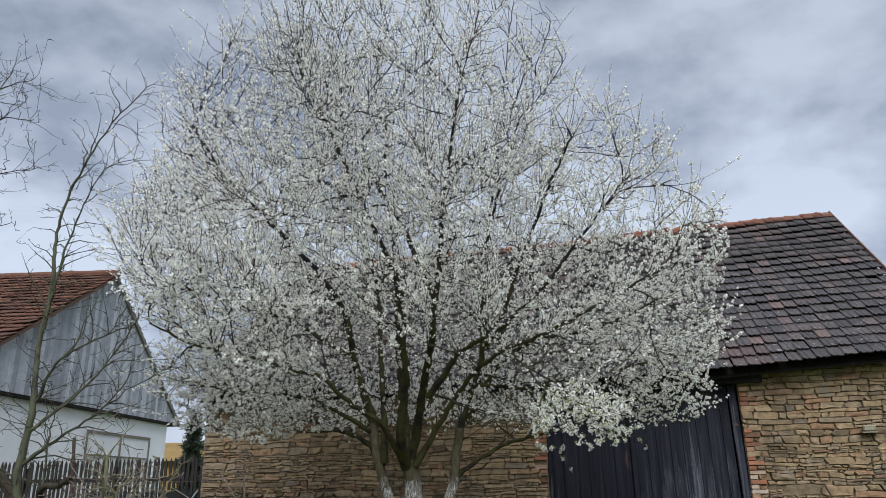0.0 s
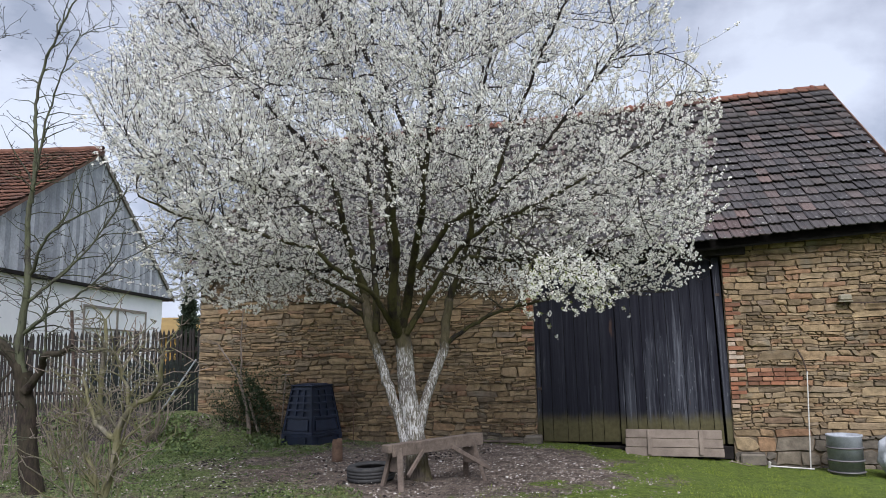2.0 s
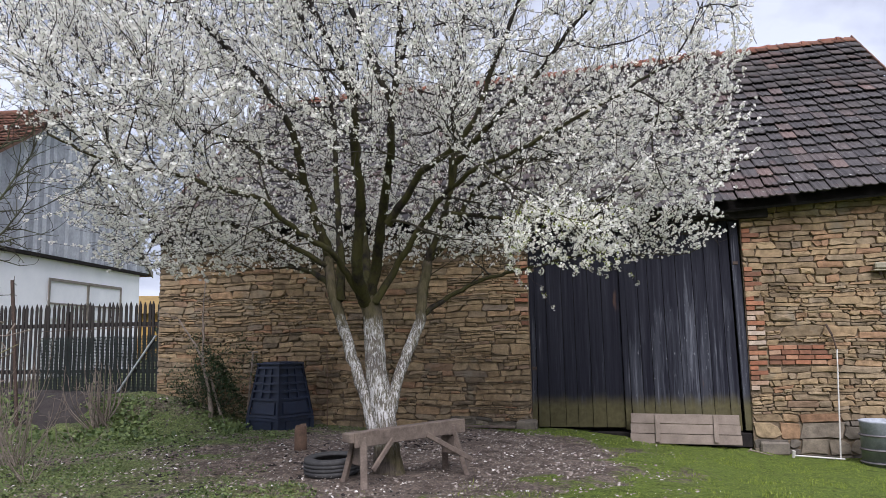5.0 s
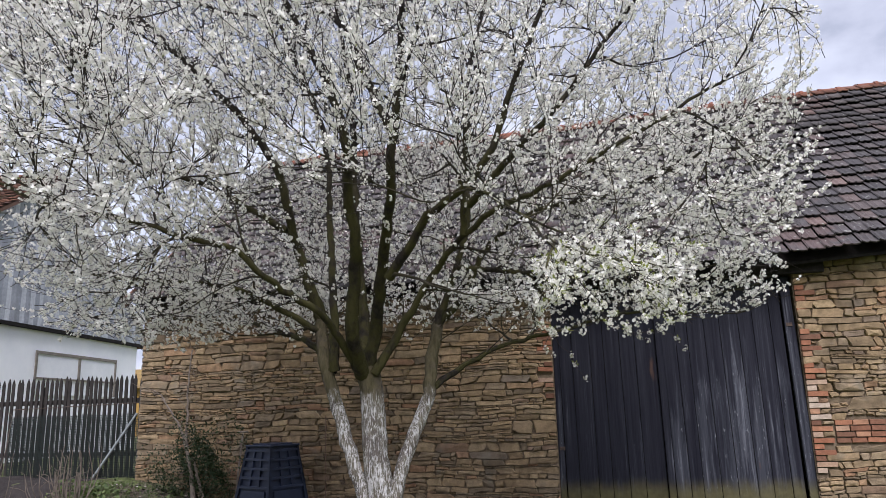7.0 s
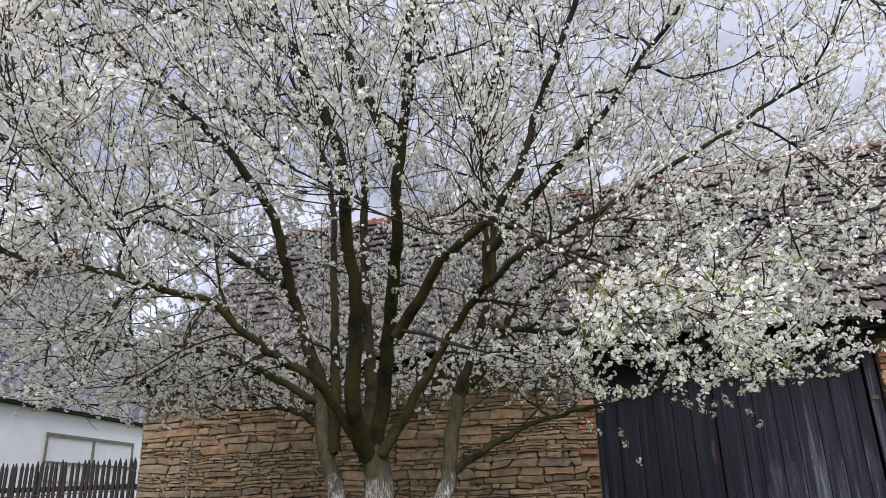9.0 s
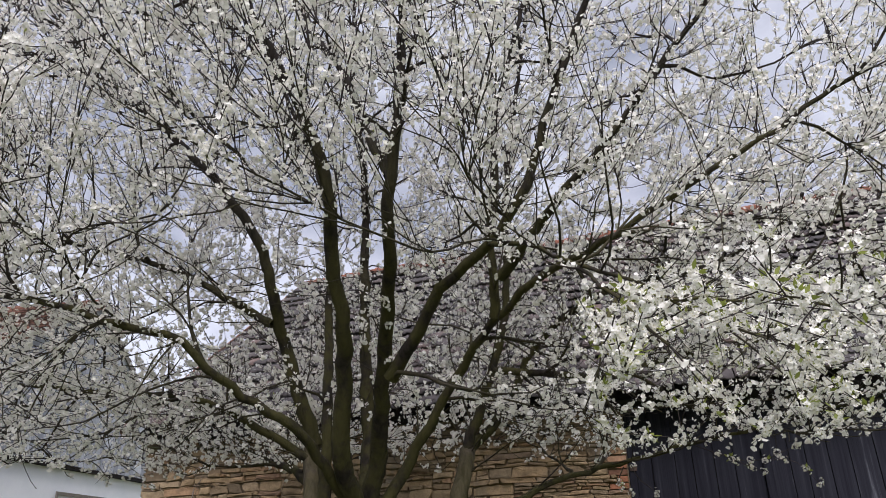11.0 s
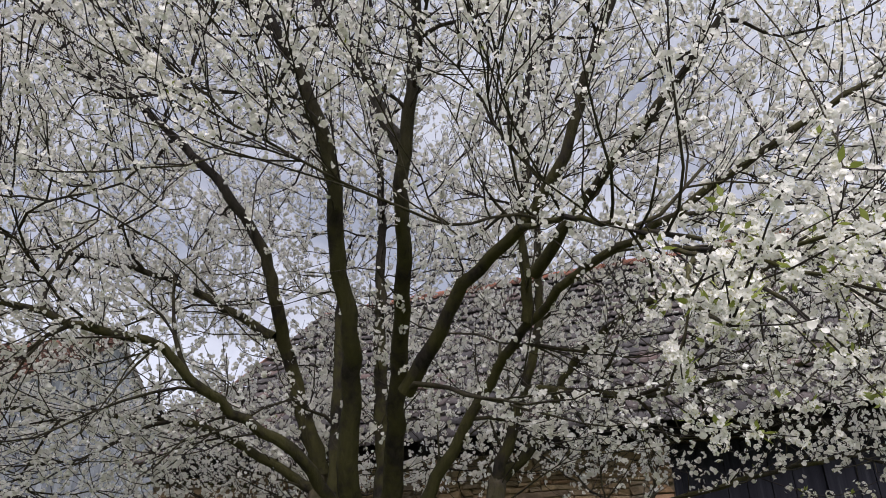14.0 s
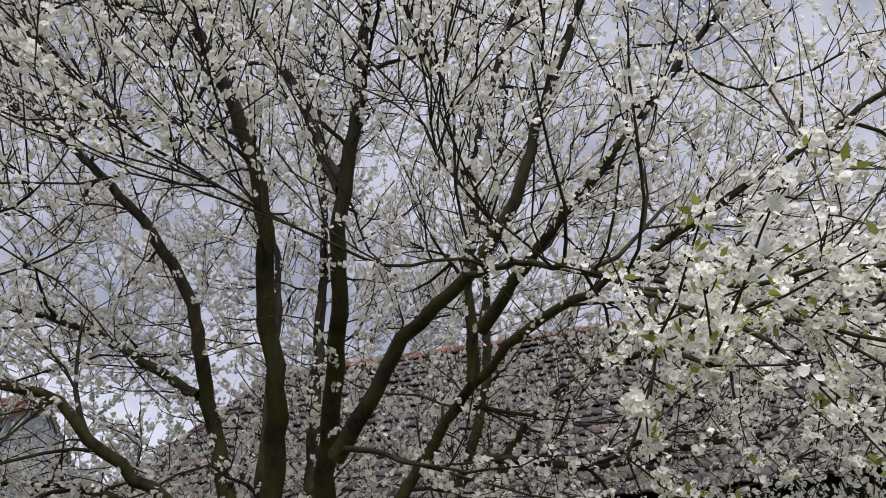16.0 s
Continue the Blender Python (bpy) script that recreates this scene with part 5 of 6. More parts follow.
limb([(-2.53, 9.6, 1.9), (-2.5, 9.2, 2.27), (-2.4, 9.0, 2.72), (-2.32, 8.8, 3.01), (-2.32, 8.6, 3.36), (-2.25, 8.4, 3.65), (-2.25, 8.2, 4.0), (-2.36, 8.0, 4.35), (-2.6, 7.8, 4.9), (-2.9, 7.6, 5.7), (-3.3, 7.4, 6.6)], 0.08, 0.012)
limb([(-2.5, 9.66, 1.9), (-2.37, 9.5, 2.3), (-2.21, 9.2, 2.75), (-2.06, 8.9, 3.14), (-1.92, 8.6, 3.4), (-1.86, 8.4, 3.72), (-1.77, 8.3, 4.14), (-1.73, 8.25, 4.71), (-1.6, 8.1, 5.6), (-1.4, 8.0, 6.7)], 0.076, 0.012)
limb([(-1.86, 8.4, 3.84), (-2.05, 8.5, 4.22), (-2.29, 8.6, 4.8), (-2.68, 8.7, 5.52), (-3.2, 8.7, 6.6), (-3.6, 8.7, 7.5)], 0.045, 0.012)
limb([(-2.55, 9.7, 2.0), (-2.64, 10.0, 2.38), (-2.79, 10.2, 3.32), (-2.85, 10.3, 4.15), (-2.97, 10.4, 5.25), (-3.12, 10.4, 6.4), (-3.1, 10.3, 7.4)], 0.075, 0.014)
limb([(-2.86, 9.72, 1.95), (-2.86, 9.7, 2.4), (-2.98, 9.9, 3.43), (-3.09, 10.0, 4.48), (-3.48, 10.1, 5.43), (-4.0, 10.15, 6.6)], 0.055, 0.013)
limb([(-2.1, 9.05, 2.72), (-1.86, 8.9, 2.98), (-1.69, 8.8, 3.18), (-1.49, 8.7, 3.28), (-1.3, 8.6, 3.36), (-1.07, 8.5, 3.6), (-0.85, 8.4, 4.1), (-0.5, 8.2, 4.9), (-0.1, 8.0, 5.7)], 0.05, 0.012)
limb([(-2.42, 9.6, 1.9), (-2.24, 9.65, 2.2), (-1.88, 9.6, 2.74), (-1.59, 9.4, 3.05), (-1.32, 9.2, 3.18), (-1.04, 9.0, 3.28), (-0.58, 8.8, 3.4), (0.1, 8.6, 3.65), (0.8, 8.5, 4.0)], 0.05, 0.012)
limb([(-1.45, 9.3, 3.13), (-1.42, 9.2, 3.38), (-1.42, 9.1, 3.61), (-1.34, 9.1, 4.0), (-1.32, 9.1, 4.57), (-1.1, 9.2, 5.6), (-0.8, 9.3, 6.6)], 0.038, 0.012)
limb([(-1.37, 9.2, 3.38), (-1.14, 9.0, 3.52), (-0.83, 8.8, 3.73), (-0.46, 8.6, 4.0), (-0.1, 8.6, 4.5), (0.5, 8.6, 5.2)], 0.04, 0.012)
limb([(-1.94, 10.1, 2.2), (-1.97, 10.4, 2.45), (-1.76, 10.7, 2.8), (-1.52, 10.8, 3.29), (-1.2, 10.7, 3.55), (-0.78, 10.6, 3.7), (-0.1, 10.6, 3.8), (0.7, 10.7, 4.1), (1.3, 10.8, 4.5)], 0.052, 0.012)
limb([(-1.99, 9.95, 1.72), (-1.74, 10.4, 1.96), (-1.39, 10.8, 2.17), (-1.06, 11.2, 2.3), (-0.58, 11.4, 2.42), (0.25, 11.5, 2.6), (1.0, 11.5, 2.75)], 0.04, 0.01)
limb([(-1.95, 10.05, 1.95), (-1.9, 10.2, 2.41), (-1.76, 10.2, 2.8), (-1.58, 10.2, 3.4), (-1.56, 10.3, 4.39), (-1.48, 10.4, 5.23), (-1.3, 10.5, 6.5), (-1.2, 10.5, 7.3)], 0.05, 0.012)
limb([(-1.7, 10.2, 3.0), (-0.99, 10.5, 2.98), (-0.48, 10.8, 3.13), (0.33, 11.0, 3.3), (1.2, 11.2, 3.45)], 0.035, 0.01)

# low front limb that carries the hanging spray
limb([(-1.3, 8.6, 3.36), (-1.0, 8.2, 3.15), (-0.72, 7.8, 2.85), (-0.48, 7.45, 2.52), (-0.36, 7.1, 2.25)], 0.02, 0.005)
limb([(-0.72, 7.8, 2.85), (-0.45, 7.65, 2.65), (-0.2, 7.5, 2.42), (0.05, 7.3, 2.25)], 0.011, 0.004)
limb([(-0.58, 7.6, 2.66), (-0.4, 7.35, 2.5), (-0.15, 7.1, 2.36), (0.1, 6.95, 2.28)], 0.009, 0.004)
limb([(-0.52, 7.5, 2.58), (-0.56, 7.25, 2.4), (-0.56, 7.0, 2.26), (-0.5, 6.85, 2.12)], 0.009, 0.004)
SPRAY = np.array([-0.16, 7.3, 2.26])
SPRAY_HALF = np.array([0.62, 0.75, 0.36])


def in_spray(q):
    return np.linalg.norm((q - SPRAY) / SPRAY_HALF, axis=1) < 1



def underside(x, y):
    """Lowest height of the foliage: it hangs lower in front and is lifted round the fork."""
    return 1.96 + 0.11 * np.clip(y - 6.6, 0, 6) + 0.42 * np.exp(-(((x + 2.2) / 1.0) ** 2) - (np.maximum(0, np.abs(y - 9.3) - 0.3) / 0.7) ** 2) - 0.12 * smooth01(-3.5, -5.5, x)


def hollow(q):
    """The crown is an umbrella: below its sloping front shell, before the big stems, few twigs live in the shade."""
    shell = q[:, 2] - 1.55 - (q[:, 1] - 5.6) + 0.3 * smooth01(-1.9, -1.1, q[:, 0])
    low = (1 - smooth01(-0.25, 0.25, shell)) * (1 - 0.4 * smooth01(2.9, 3.5, q[:, 2]) - 0.4 * smooth01(4.2, 5.4, q[:, 2]))
    return (1 - smooth01(9.0, 9.8, q[:, 1])) * low * smooth01(-4.1, -2.9, q[:, 0]) * (1 - smooth01(-0.7, 0.4, q[:, 0]))


def grow(targets, reach, r_tip, r_base, sides, pile, lift, keep=True, wander=0.05, min_n=4):
    """Branches that spring from the nearest suitable wood to each target and bend up towards it."""
    P, R, D = np.vstack(nodes_p), np.concatenate(nodes_r), np.vstack(nodes_d)
    used = np.zeros(len(P))
    lines = []
    for a in range(0, len(targets), 400):
        T = targets[a:a + 400]
        g = T[:, None, :] - P[None, :, :]
        dist = np.linalg.norm(g, axis=2)
        along = np.einsum("tnk,nk->tn", g, D) / (dist + 1e-6)
        cost = dist * (1.25 - 0.45 * along) + 0.5 * np.maximum(0, P[None, :, 2] - T[:, None, 2])
        for i in range(len(T)):
            b = int((cost[i] + 0.3 * used).argmin())
            length = dist[i, b]
            if length > reach or length < 0.08:
                continue
            used[max(0, b - 1):b + 2] += 1
            s, e, d = P[b], T[i], D[b]
            n = max(min_n, int(length / 0.11))
            t = np.linspace(0, 1, n)[:, None]
            c1 = s + (0.55 * d + 0.45 * (e - s) / length) * length * 0.35
            c2 = e - (0.6 * (e - s) / length + np.array([0, 0, lift])) * length * 0.35
            q = (1 - t) ** 3 * s + 3 * (1 - t) ** 2 * t * c1 + 3 * (1 - t) * t * t * c2 + t ** 3 * e
            q[1:-1] += RNG.normal(0, wander * length * 0.25, (n - 2, 3))
            rb = min(R[b] * 0.75, r_base * (0.45 + 0.55 * min(1, length / reach * 1.6)))
            if e[1] < 7.6:
                rb = min(rb, 0.007)
            rr = np.linspace(max(rb, r_tip * 1.15), r_tip, n)
            v, f = tube(q, rr, sides)
            pile.add(v, f)
            lines.append((q, rr))
    if keep:
        for q, rr in lines:
            remember(q[1:], rr[1:])
    return lines


def sample_crown(n, lo, hi, power=1.0):
    """Random places in the crown between two degrees of outwardness."""
    out = []
    while len(out) < n:
        q = HEART + RNG.uniform(-1.35, 1.35, (6000, 3)) * (HALF + 0.4)
        k = inside(q)
        ok = (k > lo) & (k < hi) & (q[:, 2] > underside(q[:, 0], q[:, 1]) + 0.12 * np.sin(q[:, 0] * 4.1 + q[:, 1] * 3)) & (RNG.random(6000) > 0.85 * hollow(q)) & (RNG.random(6000) < np.clip(k, 0.05, 1) ** power)
        out += list(q[ok])
    return np.array(out[:n])


def spread(q, gap):
    """Thins places that crowd together."""
    kept = []
    cells = {}
    for p in q:
        key = tuple((p // gap).astype(int))
        near = [k for dx in (-1, 0, 1) for dy in (-1, 0, 1) for dz in (-1, 0, 1) for k in cells.get((key[0] + dx, key[1] + dy, key[2] + dz), ())]
        if all(np.linalg.norm(p - k) > gap for k in near):
            cells.setdefault(key, []).append(p)
            kept.append(p)
    return np.array(kept)


def by_distance(q):
    P = np.vstack(nodes_p)
    d = np.concatenate([np.linalg.norm(q[a:a + 300, None, :] - P[None], axis=2).min(axis=1) for a in range(0, len(q), 300)])
    return q[np.argsort(d)]


branch_pile, twig_pile = Pile(), Pile()
first = spread(sample_crown(1500, 0.3, 0.86, 0.6), 0.5)
first = by_distance(first[(first[:, 1] > 7.2) | (RNG.random(len(first)) < 0.5)])
third = len(first) // 3
boughs = []
for k in range(3):
    boughs += grow(first[k * third:(k + 1) * third + (2 if k == 2 else 0)], 2.6, 0.006, 0.025, 5, Pile(), 0.35, wander=0.035)
for k, (q, rr) in enumerate(boughs):
    v, f = tube(q, rr, 6)
    if k < 290:
        link_mesh("branch", v, f, BRANCH_BARK, plum, "crooked dark branch" if k == 0 else "", True)
    else:
        v, f = tube(q, rr, 4)
        branch_pile.add(v, f)
second = by_distance(spread(sample_crown(8000, 0.25, 0.95, 0.7), 0.2))
half = len(second) // 2
lines = []
for k in range(2):
    lines += grow(second[k * half:(k + 1) * half], 1.5, 0.0028, 0.009, 4, branch_pile, 0.3, wander=0.03)
branch_pile.link("branchwood", BRANCH_BARK, plum, "thin crooked side branches", smooth=True, kind="stuff")

# straight flowering shoots along all the thinner wood, turned outwards and up
P, D = np.vstack(nodes_p), np.vstack(nodes_d)
ok = (np.concatenate(nodes_r) < 0.03) & (P[:, 2] > underside(P[:, 0], P[:, 1]) - 0.1)
P, D = P[ok], D[ok]
pick = RNG.permutation(np.arange(len(P)).repeat(5))
P, D = P[pick], D[pick]
n = len(P)
side = np.cross(D, RNG.standard_normal((n, 3)))
side /= np.linalg.norm(side, axis=1)[:, None] + 1e-9
out = P - np.array([-2.5, 9.5, 2.6])
out /= np.linalg.norm(out, axis=1)[:, None] + 1e-9
way = 0.42 * D + 0.6 * side + 0.5 * out + np.stack([np.zeros(n), np.zeros(n), 0.12 + 0.25 * smooth01(2.6, 4.5, P[:, 2])], 1)
way /= np.linalg.norm(way, axis=1)[:, None]
long = np.clip(RNG.lognormal(math.log(0.3), 0.42, n), 0.1, 0.75) * (1 + 0.35 * smooth01(5.0, 7.0, P[:, 2]))
E = P + way * long[:, None]
mid_p = P + way * long[:, None] * 0.6
depth = inside(E)
spray = in_spray(mid_p)
ok = (depth < RNG.normal(1.0, 0.045, n)) & (E[:, 2] > underside(E[:, 0], E[:, 1])) & (depth > RNG.uniform(0.2, 0.62, n) - 0.45 * (E[:, 1] > 9.6)) & ((RNG.random(n) > 0.78 * hollow(mid_p)) | spray)
lush = np.sin(2.6 * E[:, 0] + 1.5 * E[:, 2]) + np.sin(2.3 * E[:, 1] - 2.0 * E[:, 2] + 1.0) + np.sin(3.6 * E[:, 2] + 2.4 * E[:, 0] + 2.0)
ok &= (lush > RNG.normal(-1.4, 0.5, n)) | spray | ((E[:, 0] > -0.7) & (E[:, 1] > 9))
ok &= RNG.random(n) > 0.35 * smooth01(5.0, 6.8, E[:, 2])
# the far side of the crown hangs low and close before the wall and roof
thick = (E[:, 2] < 4.4) & np.where(E[:, 0] > -4.0, E[:, 1] > 10.0, E[:, 1] > 8.6)
cells, shoots = {}, []
for i in np.flatnonzero(ok):
    key = tuple((mid_p[i] // 0.12).astype(int))
    if cells.get(key, 0) < (3 if spray[i] else 4 if thick[i] else 2) and len(shoots) < SHOOTS:
        cells[key] = cells.get(key, 0) + 1
        shoots.append(i)
twigs = []
for i in shoots:
    t = np.linspace(0, 1, 5)[:, None]
    q = P[i] + way[i] * long[i] * t + np.array([0, 0, 0.12 * long[i]]) * t * t + RNG.normal(0, 0.012 * long[i], (5, 3)) * (t > 0)
    rr = np.linspace(0.0034, 0.0015, 5) * (0.8 + 0.6 * long[i])
    v, f = tube(q, rr, 3)
    twig_pile.add(v, f)
    twigs.append((q, rr))
# long bare-tipped shoots past the edge of the crown
tips = sample_crown(420, 0.9, 1.0)
tips = tips + (tips - HEART) / np.linalg.norm(tips - HEART, axis=1)[:, None] * RNG.uniform(0.05, 0.4, (len(tips), 1)) + np.array([0, 0, 0.14])
shoot_lines = grow(tips, 0.9, 0.002, 0.005, 3, twig_pile, 0.1, keep=False, wander=0.012)
# the spray's own crowded shoots
tips = SPRAY + RNG.uniform(-1, 1, (400, 3)) * SPRAY_HALF
tips = spread(tips[in_spray(tips)], 0.14)
spray_lines = grow(tips, 0.6, 0.0015, 0.004, 3, twig_pile, 0.1, keep=False, wander=0.03)
twig_pile.link("twigs", TWIG, plum, "fine dark flowering twigs", kind="stuff")


def tuft_places(all_lines, gap, skip=0.12, bare=0.16):
    """Places of blossom tufts along the wood, with the way of the wood there."""
    at, way = [], []
    for q, rr in all_lines:
        if RNG.random() < bare:
            continue
        seg = np.diff(q, axis=0)
        ln = np.linalg.norm(seg, axis=1)
        cum = np.concatenate([[0], np.cumsum(ln)])
        s = np.arange(cum[-1] * skip + RNG.uniform(0, gap), cum[-1], gap)
        if len(s) < 1:
            continue
        s = np.clip(s + RNG.normal(0, gap * 0.22, len(s)), 0, cum[-1])
        k = np.clip(np.searchsorted(cum, s) - 1, 0, len(seg) - 1)
        at.append(q[k] + seg[k] * ((s - cum[k]) / (ln[k] + 1e-9))[:, None])
        way.append(seg[k] / (ln[k][:, None] + 1e-9))
    return np.vstack(at), np.vstack(way)


ta, tw = tuft_places(twigs + shoot_lines + spray_lines, TUFT_GAP, 0.1, 0.07)
ta2, tw2 = tuft_places([l for l in lines if l[1][-1] < 0.0045], TUFT_GAP * 1.8, 0.35, 0.2)
# spurs that flower straight from the limbs
ta3, tw3 = tuft_places([(q[q[:, 2] > 2.35], r) for q, r in limb_lines + boughs if (q[:, 2] > 2.35).sum() > 3], 0.105, 0.05, 0.1)
off = np.cross(tw3, RNG.standard_normal(tw3.shape))
off /= np.linalg.norm(off, axis=1)[:, None] + 1e-9
spur = len(ta3)
ta, tw = np.vstack([ta, ta2, ta3 + off * RNG.uniform(0.04, 0.1, (spur, 1))]), np.vstack([tw, tw2, tw3])
ok = (RNG.random(len(ta)) > np.where(np.arange(len(ta)) < len(ta) - spur, 0.5, 0.1) * hollow(ta)) | in_spray(ta)
# the inner wood on the shaded underside is mostly bare
shade = smooth01(-2.4, -1.6, ta[:, 0]) * smooth01(9.2, 9.7, ta[:, 1]) * (1 - smooth01(11.3, 12.2, ta[:, 1])) * (1 - smooth01(3.0, 3.9, ta[:, 2])) * (1 - smooth01(0.0, 1.0, ta[:, 0]))
ok &= RNG.random(len(ta)) > 0.25 * shade
# towards the top the wood flowers more thinly
ok &= RNG.random(len(ta)) > 0.3 * smooth01(4.6, 6.4, ta[:, 2])
ta, tw = ta[ok], tw[ok]
near = in_spray(ta).nonzero()[0]
near = RNG.permutation(near)[:256]
near_a = ta[near]
far = np.ones(len(ta), dtype=bool)
far[near] = False
ta, tw = ta[far], tw[far]
# each tuft is a loose ball of flowers round its spur; together they sheathe the twig
reps = RNG.choice((3, 4, 6, 8, 11), len(ta), p=(0.1, 0.2, 0.25, 0.25, 0.2))
reps = np.where(ta[:, 1] > 10.0, (reps + 1) // 2, reps)
fa, fw = np.repeat(ta, reps, axis=0), np.repeat(tw, reps, axis=0)
ball = np.repeat(RNG.normal(0, 0.007, ta.shape) + np.array([0, 0, 0.005]), reps, axis=0)
fd = RNG.standard_normal(fa.shape) + 0.15 * np.array([0, 0, 1.0])
fd /= np.linalg.norm(fd, axis=1)[:, None] + 1e-9
fa = fa + ball + fd * RNG.uniform(0.006, 0.026, (len(fa), 1)) + fw * RNG.normal(0, 0.011, (len(fa), 1))
# one flower: five cupped petals round a small centre
fv, ff = [(0, 0, -0.12)], []
for k in range(5):
    a = k * 2 * math.pi / 5
    c, s = math.cos(a), math.sin(a)
    for x, y, z in ((0.74, -0.47, 0.16), (1.02, 0.0, 0.3), (0.74, 0.47, 0.16)):
        fv.append((x * c - y * s, x * s + y * c, z))
    ff.append((0, 1 + 3 * k, 2 + 3 * k, 3 + 3 * k))
fv, ff = np.array(fv), np.array(ff)
sizes = RNG.uniform(0.85, 1.15, len(fa)) * (0.0118 + 0.0035 * smooth01(7.2, 9.8, fa[:, 1]) + 0.0035 * (fa[:, 1] > 10.0))
turns = turns_to(fd + 0.3 * RNG.standard_normal(fd.shape))
close = fa[:, 1] < 7.0
v, f = scatter(fv, ff, fa[close], turns[close], sizes[close])
ob = link_mesh("blossoms", v, f, PETAL, plum, "dense tufts of white five-petalled blossom")
ob["kind"] = "stuff"
# the flowers deeper in the crown are simpler cups
hv = np.array([(0, 0, -0.1)] + [(math.cos(k * math.pi / 3) * (1.0 if k % 2 else 0.82), math.sin(k * math.pi / 3) * (1.0 if k % 2 else 0.82), 0.3 if k % 2 else 0.12) for k in range(6)])
hf = np.array([(0, 1, 2, 3), (0, 3, 4, 5), (0, 5, 6, 1)])
v, f = scatter(hv, hf, fa[~close], turns[~close], sizes[~close])
ob = link_mesh("inner_blossoms", v, f, PETAL, plum, "dense tufts of small white blossom")
ob["kind"] = "stuff"
# small fresh leaves among the flowers
pick = RNG.random(len(fa)) < 0.015 + 0.03 * smooth01(-0.5, -4.5, fa[:, 0]) * smooth01(3.0, 6.0, fa[:, 2])
lv = np.array([(0, 0, 0), (0.32, -0.22, 0.1), (1.0, 0.0, 0.2), (0.32, 0.22, 0.1)], dtype=float)
lf = np.array([(0, 1, 2, 3)])
v, f = scatter(lv, lf, fa[pick], turns_to(fd[pick] + RNG.standard_normal((pick.sum(), 3))), RNG.uniform(0.014, 0.028, pick.sum()))
ob = link_mesh("leaves", v, f, YOUNG_LEAF, plum, "small fresh yellow-green leaves")
ob["kind"] = "stuff"


# the spray that hangs nearest over the lawn: each cluster a part of its own
def cluster_mesh(seed):
    r = np.random.default_rng(seed)
    verts, faces, slots = [], [], []
    for k in range(int(r.integers(9, 15))):
        d = Vector(r.standard_normal(3) + np.array([0, 0, 0.2])).normalized()
        m = Matrix.Translation(d * r.uniform(0.01, 0.027) + Vector((0, 0, r.uniform(-0.02, 0.02)))) @ d.to_track_quat("Z", "Y").to_matrix().to_4x4() @ Matrix.Rotation(r.uniform(0, 6.28), 4, "Z")
        size = r.uniform(0.008, 0.0105)
        cup = r.uniform(0.15, 0.45)
        for j in range(5):
            a, base = j * 1.2566 + r.normal(0, 0.06), len(verts)
            for x, y, z in ((0.08, 0, -0.1), (0.45, -0.34, cup * 0.35), (0.85, -0.42, cup * 0.8), (1.05, 0, cup), (0.85, 0.42, cup * 0.8), (0.45, 0.34, cup * 0.35)):
                verts.append(m @ (Vector((x * math.cos(a) - y * math.sin(a), x * math.sin(a) + y * math.cos(a), z)) * size))
            faces += [tuple(base + q for q in (0, 1, 2, 3)), tuple(base + q for q in (0, 3, 4, 5))]
            slots += [0, 0]
        for j in range(7):
            a, base = j * 0.9, len(verts)
            tip = Vector((math.cos(a) * 0.35, math.sin(a) * 0.35, 0.6)) * size
            for off in ((0, 0, 0), (0.06, 0, 0), (0.06, 0, 0.02), (0, 0.06, 0.02)):
                verts.append(m @ ((tip if off[2] else Vector((0, 0, 0))) + Vector(off) * size))
            faces.append((base, base + 1, base + 2, base + 3))
            slots.append(1)
    if seed % 2 == 0:
        for k in range(4):
            m, base = Matrix.Rotation(r.uniform(0, 6.28), 4, "Z") @ Matrix.Rotation(r.uniform(-0.9, 0.2), 4, "Y"), len(verts)
            for x, y, z in ((0.01, 0, 0), (0.026, -0.007, 0.004), (0.044, 0, 0.008), (0.026, 0.007, 0.004)):
                verts.append(m @ Vector((x, y, z)))
            faces.append((base, base + 1, base + 2, base + 3))
            slots.append(2)
    me = bpy.data.meshes.new("blossom")
    me.from_pydata([tuple(v) for v in verts], [], faces)
    for mat in (PETAL, STAMEN, YOUNG_LEAF):
        me.materials.append(mat)
    me.polygons.foreach_set("material_index", slots)
    return me


CLUSTERS = [cluster_mesh(k) for k in range(12)]
for k in range(len(near_a)):
    ob = new("blossom", CLUSTERS[k % 12])
    ob.matrix_world = pose(*near_a[k], RNG.uniform(-50, 50), RNG.uniform(-50, 50), RNG.uniform(0, 360))
    hang(ob, plum)


